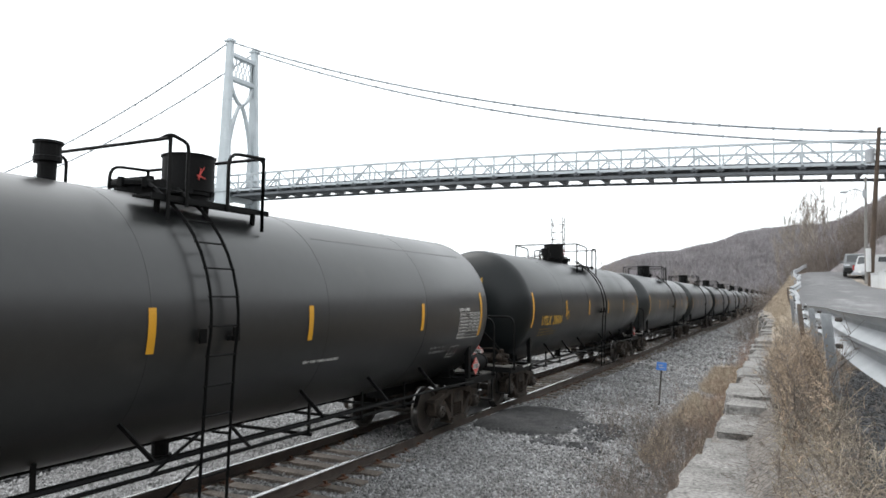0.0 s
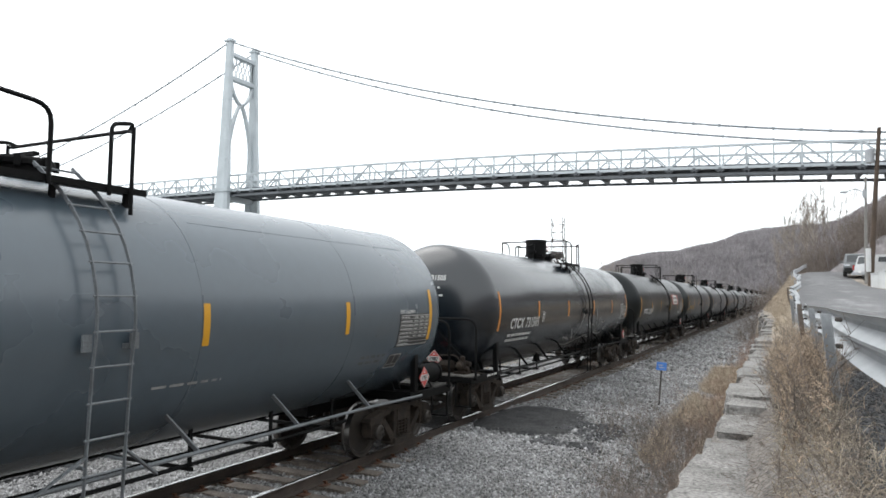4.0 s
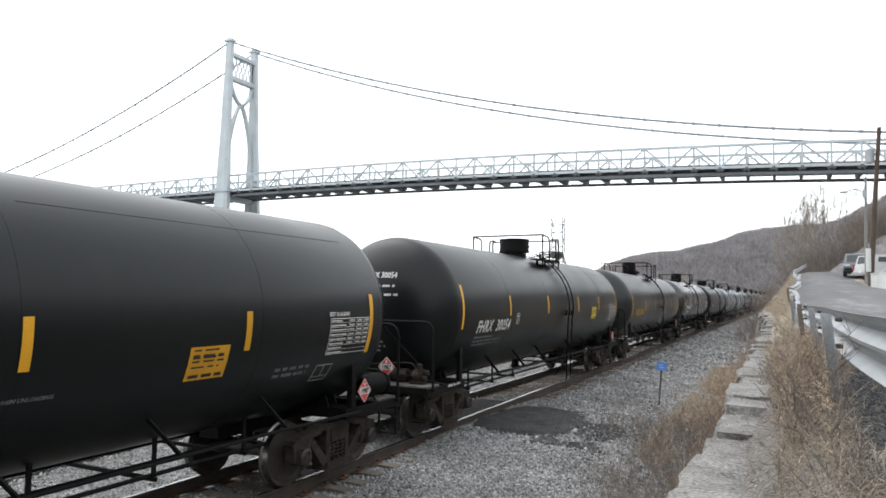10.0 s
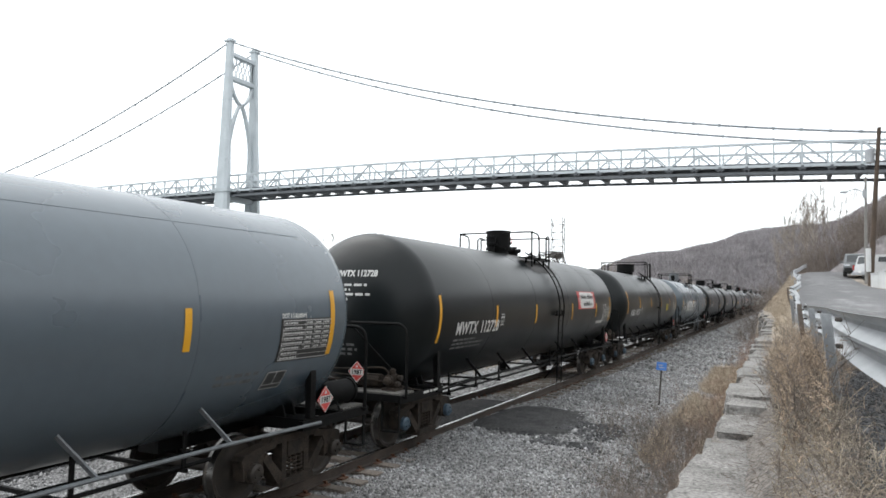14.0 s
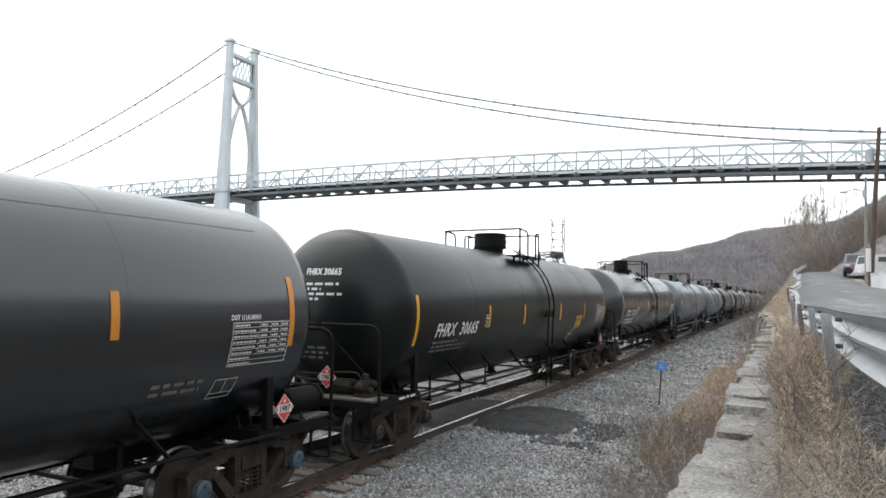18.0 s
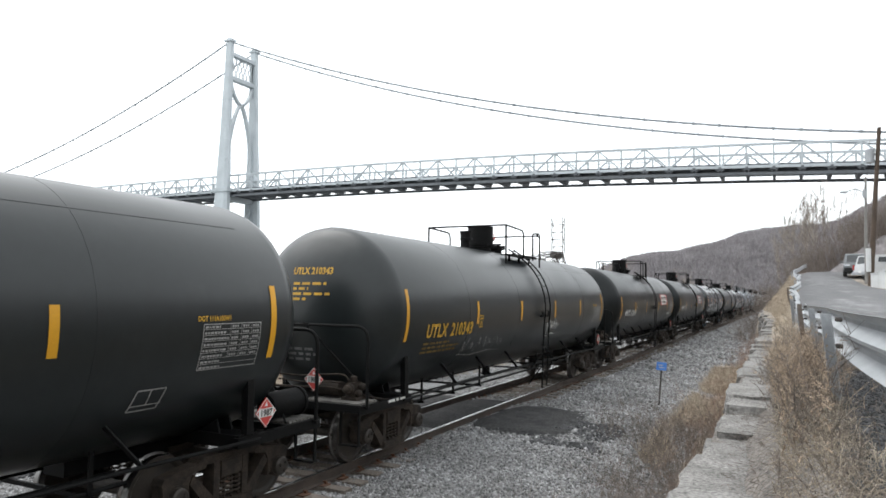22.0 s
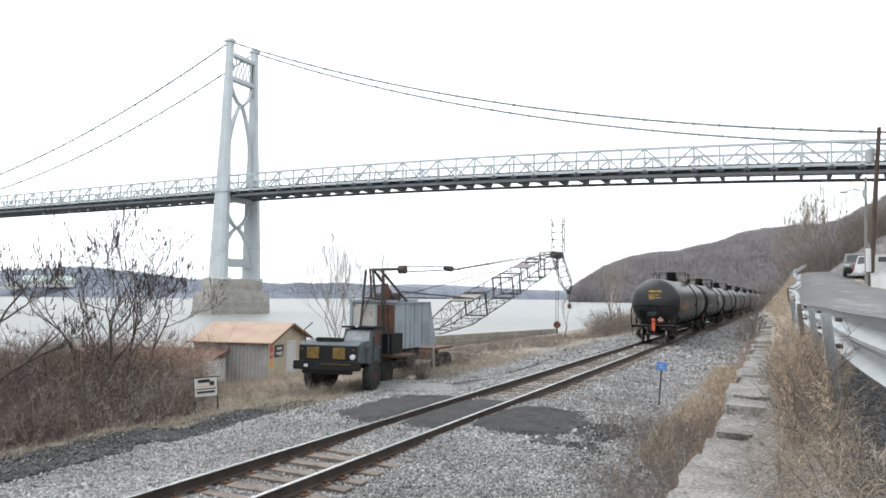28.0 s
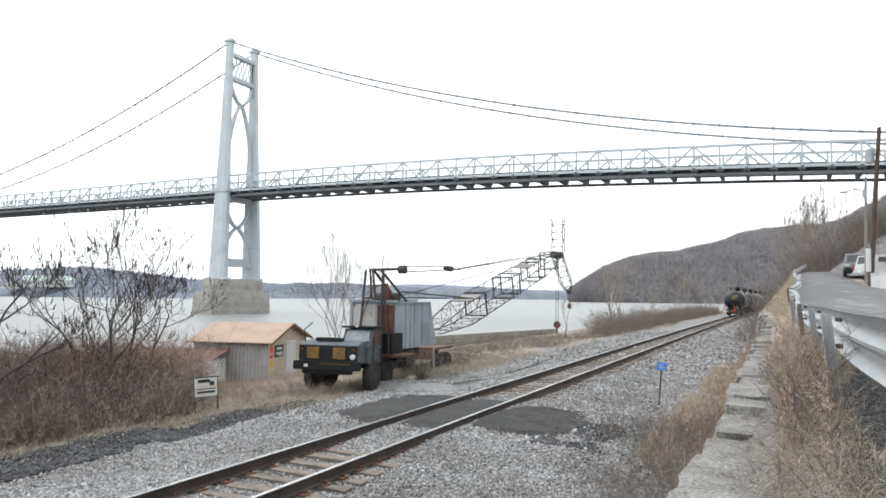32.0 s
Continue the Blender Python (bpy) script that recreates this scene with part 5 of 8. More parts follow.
# ---- more materials ----
WALLSTONE = material("weathered_limestone", (0.285, 0.274, 0.26), (0.185, 0.176, 0.166), 0.9, scale=3.0, fine=42, vary=0.40, bump=0.9, spots=((0.40, 0.39, 0.375), 5.0, 0.52, 0.72), coord="World")
GALV = material("galvanised_steel", (0.50, 0.52, 0.54), (0.42, 0.44, 0.46), 0.42, metal=0.55, scale=2.5, fine=40, vary=0.06, bump=0.05, spots=((0.30, 0.30, 0.30), 3, 0.62, 0.9))
RUSTPOST = material("rusted_post_steel", (0.22, 0.15, 0.11), (0.33, 0.30, 0.27), 0.8, scale=3, fine=40, vary=0.15)
DRYGRASS = material("dry_grass", (0.62, 0.515, 0.395), (0.49, 0.40, 0.30), 0.9, scale=0.8, fine=6, bump=0.0, island=True)
PALEGRASS = material("pale_dead_grass", (0.50, 0.435, 0.345), (0.40, 0.335, 0.26), 0.9, scale=0.8, fine=6, bump=0.0, island=True)
TWIG = material("grey_brown_twig", (0.27, 0.225, 0.195), (0.185, 0.155, 0.133), 0.9, scale=0.7, fine=6, bump=0.0, island=True)
REDTWIG = material("reddish_twig", (0.40, 0.265, 0.20), (0.30, 0.20, 0.155), 0.9, scale=0.6, fine=6, bump=0.0, island=True)
GREYTWIG = material("pale_grey_twig", (0.44, 0.385, 0.335), (0.33, 0.285, 0.245), 0.9, scale=0.6, fine=6, bump=0.0, island=True)
THICKET = material("thicket_twig", (0.20, 0.150, 0.128), (0.125, 0.094, 0.083), 0.9, scale=0.5, fine=6, bump=0.0, island=True)
BARK = material("dark_grey_bark", (0.105, 0.09, 0.082), (0.07, 0.06, 0.055), 0.95, scale=4, fine=30, bump=0.5)
PALEBARK = material("pale_grey_bark", (0.25, 0.22, 0.19), (0.17, 0.145, 0.125), 0.95, scale=3, fine=20, bump=0.4)
FRUIT = material("dark_red_seed_cone", (0.055, 0.030, 0.028), (0.035, 0.022, 0.02), 0.95, scale=9, fine=60, bump=0.5)
# Twig colour lightened towards lilac to carry the hill's distance haze.
WOODS = material("hazed_bare_woods", (0.405, 0.38, 0.393), (0.325, 0.303, 0.315), 1.0, scale=0.02, fine=0.3, bump=0.0, island=True)
EVERGREEN = material("dark_evergreen_needles", (0.035, 0.05, 0.033), (0.022, 0.034, 0.024), 0.95, scale=1, fine=8, bump=0.0, island=True)
# Both distance colours have atmospheric haze painted in as a blue-grey tint.
FARHAZE = material("far_woods_haze_tint", (0.285, 0.315, 0.375), (0.225, 0.25, 0.305), 1.0, scale=0.01, fine=0.1, bump=0.0)
BLUEHAZE = material("distant_ridge_haze_tint", (0.30, 0.38, 0.50), (0.27, 0.35, 0.47), 1.0, scale=0.003, fine=0.05, bump=0.0, vary=0.03)
TRUCKGREY = material("faded_blue_grey_paint", (0.125, 0.148, 0.165), (0.085, 0.10, 0.112), 0.7, scale=1.8, fine=25, vary=0.14, spots=((0.12, 0.07, 0.045), 3.0, 0.62, 0.85), spec=0.3)
HOUSEGREY = material("faded_grey_sheet_paint", (0.38, 0.43, 0.475), (0.30, 0.34, 0.38), 0.7, scale=1.0, fine=18, vary=0.1, spots=((0.17, 0.13, 0.10), 1.8, 0.63, 0.9))
TRUCKBLACK = material("worn_black_paint", (0.010, 0.011, 0.012), (0.020, 0.021, 0.022), 0.6, scale=2, fine=25, vary=0.2, spots=((0.09, 0.09, 0.09), 4, 0.66, 0.95), spec=0.25)
RUSTWHITE = material("rust_streaked_white_paint", (0.60, 0.59, 0.56), (0.50, 0.49, 0.46), 0.6, scale=2, fine=25, spots=((0.24, 0.08, 0.03), 2.6, 0.56, 0.66))
RUSTBROWN = material("brown_rust_sheet", (0.17, 0.075, 0.045), (0.10, 0.05, 0.035), 0.85, scale=2, fine=20, bump=0.3)
DIRTYYELLOW = material("dirty_yellow_paint", (0.26, 0.155, 0.025), (0.13, 0.08, 0.02), 0.6, scale=5, fine=40)
TYRE = material("worn_tyre_rubber", (0.03, 0.03, 0.03), (0.055, 0.052, 0.048), 0.9, scale=3, fine=40)
GLASSY = material("dusty_glass", (0.22, 0.25, 0.27), (0.17, 0.19, 0.21), 0.15, scale=1.5, fine=12, bump=0.0)
LENS = material("lamp_glass", (0.75, 0.78, 0.8), (0.6, 0.62, 0.65), 0.1, scale=5, fine=30, bump=0.0)
BOOMSTEEL = material("rusty_boom_steel", (0.055, 0.052, 0.05), (0.085, 0.068, 0.057), 0.75, scale=1.5, fine=20, vary=0.2)
CORRUGATED = material("weathered_corrugated_sheet", (0.50, 0.49, 0.485), (0.40, 0.375, 0.36), 0.65, metal=0.0, scale=1.2, fine=15, vary=0.12, spots=((0.27, 0.18, 0.14), 1.5, 0.58, 0.8))
SHEDTAN = material("tan_painted_board", (0.56, 0.49, 0.37), (0.49, 0.43, 0.32), 0.75, scale=1.5, fine=20, vary=0.06)
SHEDROOF = material("orange_brown_shed_roof", (0.46, 0.33, 0.25), (0.38, 0.27, 0.205), 0.75, scale=1.2, fine=16, vary=0.1)
DOORWHITE = material("white_door_paint", (0.74, 0.75, 0.75), (0.68, 0.69, 0.69), 0.5, scale=2, fine=20, vary=0.04)
SIGNBLUE = material("blue_sign_enamel", (0.10, 0.31, 0.85), (0.09, 0.28, 0.8), 0.4, scale=6, fine=40, bump=0.0)
CARWHITE = material("white_car_paint", (0.72, 0.73, 0.74), (0.68, 0.69, 0.7), 0.25, scale=1, fine=10, bump=0.0, vary=0.02)
CARSILVER = material("grey_car_paint", (0.20, 0.215, 0.22), (0.18, 0.19, 0.2), 0.3, metal=0.4, scale=1, fine=10, bump=0.0, vary=0.02)
CARGLASS = material("dark_car_glass", (0.02, 0.025, 0.028), (0.015, 0.018, 0.02), 0.06, scale=1, fine=10, bump=0.0)
TAILRED = material("red_tail_lamp", (0.35, 0.02, 0.02), (0.28, 0.015, 0.015), 0.2, scale=4, fine=30, bump=0.0)
POLEWOOD = material("brown_pole_wood", (0.105, 0.075, 0.055), (0.075, 0.055, 0.042), 0.9, scale=2, fine=30, bump=0.4)
POLEGREY = material("weathered_grey_pole", (0.33, 0.32, 0.30), (0.26, 0.25, 0.235), 0.9, scale=2, fine=30, bump=0.3)
CONCRETE = material("stained_concrete", (0.38, 0.36, 0.315), (0.28, 0.26, 0.225), 0.9, scale=0.6, fine=12, bump=0.3)
PAINTWALL = material("white_painted_wall", (0.74, 0.75, 0.75), (0.66, 0.67, 0.67), 0.8, scale=0.8, fine=14)
TANROCK = material("tan_rock", (0.58, 0.52, 0.42), (0.48, 0.42, 0.33), 0.95, scale=3, fine=18, bump=0.6)


# ---- many small pieces as one mesh ----
def rods(p0, p1, r0, r1, sides=3):
    """Tapered rods between two arrays of points: vertices and quads."""
    p0, p1 = np.asarray(p0, float), np.asarray(p1, float)
    n = len(p0)
    r0, r1 = np.broadcast_to(np.asarray(r0, float), n), np.broadcast_to(np.asarray(r1, float), n)
    d = p1 - p0
    d /= np.maximum(1e-6, np.linalg.norm(d, axis=1))[:, None]
    ref = np.where(np.abs(d[:, 2:3]) < 0.8, np.array([[0, 0, 1.0]]), np.array([[1.0, 0, 0]]))
    s = np.cross(d, ref)
    s /= np.linalg.norm(s, axis=1)[:, None]
    u = np.cross(s, d)
    v = np.zeros((n, 2, sides, 3))
    for k in range(sides):
        t = 2 * math.pi * k / sides
        o = s * math.cos(t) + u * math.sin(t)
        v[:, 0, k] = p0 + o * r0[:, None]
        v[:, 1, k] = p1 + o * r1[:, None]
    base = np.arange(n)[:, None] * 2 * sides
    f = []
    for k in range(sides):
        k2 = (k + 1) % sides
        f.append(np.concatenate([base + k, base + k2, base + sides + k2, base + sides + k], 1))
    return v.reshape(-1, 3), np.concatenate(f)


class Heap:
    """Rods gathered for one mesh."""

    def __init__(self):
        self.v, self.f, self.n = [], [], 0

    def add(self, p0, p1, r0, r1, sides=3):
        if len(p0) == 0:
            return
        v, f = rods(p0, p1, r0, r1, sides)
        self.v.append(v)
        self.f.append(f + self.n)
        self.n += len(v)

    def mesh(self, name, mat):
        return np_mesh(name, np.concatenate(self.v), np.concatenate(self.f), [mat])


def unit(a):
    return a / np.maximum(1e-6, np.linalg.norm(a, axis=1))[:, None]


def bent_stems(h, rng, base, direction, length, r, parts=3, droop=0.25, wig=0.25):
    """Stems of several bent lengths; returns points along them for side shoots."""
    n = len(base)
    p, d = base.copy(), unit(direction)
    spots = []
    for k in range(parts):
        q = p + d * (length / parts)[:, None]
        h.add(p, q, r * (1 - k / (parts + 0.4)), r * (1 - (k + 1) / (parts + 0.4)))
        t = rng.random((n, 1))
        spots.append((p + (q - p) * t, d.copy()))
        d = unit(d + rng.normal(0, wig, (n, 3)) + np.array([[0, 0, -droop]]) * k / parts)
        p = q
    return spots, p


def brush(name, mat, rng, centres, height, stems, label, shoots=3, radius=0.006, spread=0.5, category="brush", droop=0.15, width=0.35):
    """A thicket of bare stems with side shoots on many roots, as one heap."""
    h = Heap()
    c = np.repeat(np.asarray(centres, float), stems, 0)
    n = len(c)
    base = c + np.concatenate([rng.normal(0, width, (n, 2)), np.zeros((n, 1))], 1)
    direction = np.concatenate([rng.normal(0, spread, (n, 2)), np.ones((n, 1))], 1)
    hh = np.repeat(np.broadcast_to(np.asarray(height, float), len(centres)), stems)
    length = hh * rng.uniform(0.45, 1.15, n)
    r = radius * rng.uniform(0.6, 1.5, n)
    spots, tip = bent_stems(h, rng, base, direction, length, r, 3, droop, 0.22)
    for (p, d) in spots[1:] + [(tip, direction)]:
        for _ in range(shoots):
            dd = unit(d + rng.normal(0, 0.75, (n, 3)))
            h.add(p, p + dd * (length * rng.uniform(0.12, 0.38, n))[:, None], r * 0.5, r * 0.15)
    ob = new(name, h.mesh(name, mat))
    return tagged(ob, label, category, kind="stuff")


def grass(name, mat, rng, pts, height, label, lean=0.5, radius=0.004):
    h = Heap()
    p = np.asarray(pts, float)
    n = len(p)
    d = unit(np.concatenate([rng.normal(0, lean, (n, 2)), np.ones((n, 1))], 1))
    length = np.broadcast_to(np.asarray(height, float), n) * rng.uniform(0.4, 1.2, n)
    q = p + d * (length * 0.55)[:, None]
    e = unit(d + np.concatenate([rng.normal(0, lean, (n, 2)), -0.35 * np.ones((n, 1))], 1))
    h.add(p, q, radius, radius * 0.8)
    h.add(q, q + e * (length * 0.45)[:, None], radius * 0.8, radius * 0.15)
    return tagged(new(name, h.mesh(name, mat)), label, "grass", kind="stuff")


def scatter(rng, n, x0, x1, y0, y1, keep=None, lift=0.0):
    """Random points on the ground; the function keep says which stay."""
    out = []
    for x, y in zip(rng.uniform(x0, x1, n), rng.uniform(y0, y1, n)):
        if keep is None or keep(x, y):
            out.append((x, y, ground_z(x, y) + lift))
    return np.array(out) if out else np.zeros((0, 3))


def bare_tree(name, rng, x, y, height, mat, twigmat, label, trunk_r=0.08, stems=1, spread=0.5, levels=5, fruit=False, lean=(0, 0), up=0.25, base_z=None, first=0.3, category="tree", gain=2.4, rmin=0.006):
    """A leafless tree: tapering trunk, forking limbs and fine twigs, with seed cones where it bears them."""
    z = ground_z(x, y) - 0.05 if base_z is None else base_z
    t = thing(name, label, category)
    t.location = (x, y, z)
    trunk, crown, cones = Heap(), Heap(), S()
    work = []
    for s in range(stems):
        a = rng.uniform(0, 6.28)
        k = 0.0 if stems == 1 else 0.35
        d = np.array([k * math.cos(a) + lean[0], k * math.sin(a) + lean[1], 1.0])
        work.append((np.array([0.1 * math.cos(a) * (stems > 1), 0.1 * math.sin(a) * (stems > 1), 0.0]), d / np.linalg.norm(d), height * first * rng.uniform(0.85, 1.15), trunk_r / (stems ** 0.4), 0))
    while work:
        p, d, l, r, lev = work.pop()
        n = 3 if lev < 3 else 2
        pts = [p]
        for k in range(n):
            d = d + rng.normal(0, 0.13, 3) + np.array([0, 0, up * 0.15])
            d /= np.linalg.norm(d)
            pts.append(pts[-1] + d * l / n)
        r1 = r * 0.72
        heap = trunk if lev == 0 else crown
        for k in range(n):
            heap.add([pts[k]], [pts[k + 1]], r + (r1 - r) * k / n, r + (r1 - r) * (k + 1) / n, 7 if lev == 0 else (5 if lev < 3 else 3))
        if lev >= levels:
            if fruit and rng.random() < 0.34:
                q, e = Vector(pts[-1]), Vector((d * 0.4 + np.array([0, 0, 0.8]))).normalized()
                cones.tube([q, q + e * 0.05, q + e * 0.12, q + e * 0.19], 0.022, 5, taper=0.006)
            continue
        kids = int(rng.integers(2, 4)) if lev else int(rng.integers(2, 4))
        if rng.random() < (gain - 2):
            kids += 1
        for _ in range(kids):
            e = d + rng.normal(0, spread, 3) + np.array([0, 0, up])
            e /= np.linalg.norm(e)
            q = pts[-1] if rng.random() < 0.7 else pts[-2]
            work.append((q, e, l * rng.uniform(0.55, 0.88), max(rmin, r1 * rng.uniform(0.6, 0.85)), lev + 1))
    part("trunk", trunk.mesh("trunk", mat), None, t)
    part("crown", crown.mesh("crown", twigmat), None, t)
    if fruit and cones.v:
        tagged(part("fruiting", cones, FRUIT, t, "dark upright seed cones"), kind="stuff")
    return t


# ---- hills and far shore ----
def ridge(name, line, mat, label, slope, foot_z, steps=14, along=110, rough=0.06, cut=False):
    """A hill: a ridge line with a face that comes down towards the river and a gentle back."""
    line = np.array(line, float)
    s = np.linspace(0, len(line) - 1, along)
    top = np.stack([np.interp(s, range(len(line)), line[:, k]) for k in range(3)], 1)
    v = []
    for j, p in enumerate(top):
        h = max(1.0, p[2] - foot_z)
        d = math.hypot(p[0], p[1])
        w = np.array([-p[0], -p[1]]) / d
        for i in range(steps + 3):
            k = i / steps
            if i <= steps:
                q = p[:2] + w * h * slope * (1 - k)
                z = foot_z + h * (math.sin(math.pi / 2 * k) ** 0.9)
            else:
                q = p[:2] - w * h * 1.2 * (i - steps)
                z = p[2] - h * 0.35 * (i - steps)
            z += rough * h * noise.noise(Vector((q[0] * 0.012, q[1] * 0.012, 5))) * min(1, 4 * k)
            if cut:
                u = abs(q[0] - centre(q[1]))
                z = min(z, railz(q[1]) - 0.4 + max(0.0, u - 9) * 1.3)
            v.append((q[0], q[1], z))
    m = steps + 3
    f = [(j * m + i, j * m + i + 1, (j + 1) * m + i + 1, (j + 1) * m + i) for j in range(along - 1) for i in range(m - 1)]
    ob = new(name, np_mesh(name, v, f, [mat], None, True))
    tagged(ob, label, "hill", kind="structure")
    return np.array(v).reshape(along, m, 3)


def far_woods(name, rng, grid, n, height, mat, label, lo=2, spikes=6):
    """Bare woods on a hillside, each tree a sheaf of rising twigs."""
    a, m, _ = grid.shape
    j, i = rng.uniform(0, a - 1.01, n), rng.uniform(lo, m - 3.5, n)
    j0, i0 = j.astype(int), i.astype(int)
    tj, ti = (j - j0)[:, None], (i - i0)[:, None]
    p = (grid[j0, i0] * (1 - tj) * (1 - ti) + grid[j0 + 1, i0] * tj * (1 - ti) + grid[j0, i0 + 1] * (1 - tj) * ti + grid[j0 + 1, i0 + 1] * tj * ti)
    h = Heap()
    hh = height * rng.uniform(0.6, 1.25, n)
    for k in range(spikes):
        d = unit(np.concatenate([rng.normal(0, 0.35, (n, 2)), np.ones((n, 1))], 1))
        h.add(p + d * (hh * rng.uniform(0.0, 0.35, n))[:, None], p + d * hh[:, None], height * 0.045, height * 0.006)
    return tagged(new(name, h.mesh(name, mat)), label, "woods", kind="stuff")


RNG = np.random.default_rng(7)
RIDGE = [(421, 2107, 332), (235, 1902, 245), (140, 1719, 179), (82, 1645, 158), (28, 1603, 147), (-25, 1569, 144), (-78, 1525, 130), (-127, 1460, 109), (-173, 1391, 92), (-209, 1348, 87), (-254, 1305, 75), (-283, 1241, 52), (-306, 1171, 27), (-314, 1110, 9)]
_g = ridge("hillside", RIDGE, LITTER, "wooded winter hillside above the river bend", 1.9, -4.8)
far_woods("hill_woods", RNG, _g, 16000, 9.0, WOODS, "leafless woods on the far hillside, paled by painted haze", lo=0, spikes=5)
# Far shore and ridge take their haze from the tinted material colour.
_g = ridge("east_shore_hill", [(-1300, 300, 30), (-1028, 607, 33), (-917, 662, 39), (-842, 699, 31), (-821, 766, 24), (-803, 941, 21), (-870, 1243, 29), (-842, 1592, 23)], FARHAZE, "low wooded hills in painted haze along the far river shore", 2.6, -4.6, 8, 90)
far_woods("east_shore_woods", RNG, _g, 7000, 3.6, FARHAZE, "bare woods in painted haze on the far shore", 1, 4)
ridge("south_shore_hill", [(-1000, 1500, 30), (-842, 1700, 36), (-783, 2067, 30), (-703, 2441, 30), (-500, 2700, 36), (-300, 2900, 30)], FARHAZE, "low hills far down the river, paled by painted haze", 2.5, -4.6, 6, 60)
ridge("blue_ridge", [(-1500, 2900, 20), (-1050, 3800, 48), (-900, 3900, 66), (-760, 3950, 60), (-500, 4100, 30)], BLUEHAZE, "distant mountain ridge tinted pale blue as haze", 2.0, -10, 4, 40)


def far_house(x, y, z, w, d, h, wall, roof):
    t = thing("far_building", "small pale building on the far river shore", "building", "buildings on the far shore")
    t.location = (x, y, z)
    part("wall", S().box((0, 0, h / 2), (w, d, h)), wall, t)
    part("roof", S().prism([(-d / 2 - 0.5, h), (d / 2 + 0.5, h), (0, h + d * 0.28)], -w / 2 - 0.5, w / 2 + 0.5), roof, t)
    for k in range(max(2, int(w / 5))):
        part("window", S().box((-w / 2 + (k + 0.5) * w / max(2, int(w / 5)), -d / 2 - 0.05, h * 0.55), (1.6, 0.15, 1.6)), CARGLASS, t)
    t.rotation_euler = (0, 0, radians(55))
    return t


GREENROOF = material("pale_green_metal_roof", (0.40, 0.50, 0.46), (0.35, 0.45, 0.41), 0.6, scale=0.2, fine=2, bump=0.0)
for _x, _y, _z, _w, _d, _h, _r in ((-880, 585, 9, 60, 22, 9, GREENROOF), (-868, 618, 8, 34, 18, 8, GREENROOF), (-845, 628, 3, 26, 12, 6, FARHAZE), (-838, 655, 4, 22, 10, 6, FARHAZE), (-815, 690, 3, 16, 9, 6, FARHAZE), (-805, 720, 2, 14, 9, 5, GREENROOF), (-800, 640, -2, 30, 10, 5, FARHAZE), (-830, 1180, 0, 20, 9, 6, FARHAZE), (-825, 1225, 0, 12, 8, 6, FARHAZE), (-930, 560, 6, 40, 16, 8, FARHAZE)):
    far_house(_x, _y, _z, _w, _d, _h, PAINTWALL, _r)


# ---- road, wall and guard rail ----
def make_road():
    ys = list(np.arange(-60, 24, 3.0)) + list(np.arange(24, 67, 1.5))
    v, f = [], []
    for y in ys:
        e, z = road_edge(y), road_z(y)
        for k in range(7):
            g = 0.12 + 0.75 * max(0.0, min(1.0, (20 - y) / 5))
            x = e + g + (float(np.interp(y, [24, 40, 47, 66], [6.42, 4.7, 3.75, 3.6])) - g) * k / 6
            v.append((x, y, z + 0.02 + 0.05 * math.sin(math.pi * k / 6)))
    for j in range(len(ys) - 1):
        f += [(j * 7 + i, j * 7 + i + 1, (j + 1) * 7 + i + 1, (j + 1) * 7 + i) for i in range(6)]
    tagged(new("road", np_mesh("road", v, f, [ASPHALT], None, True)), "worn grey patched asphalt road climbing a hill", "road", kind="structure")


make_road()


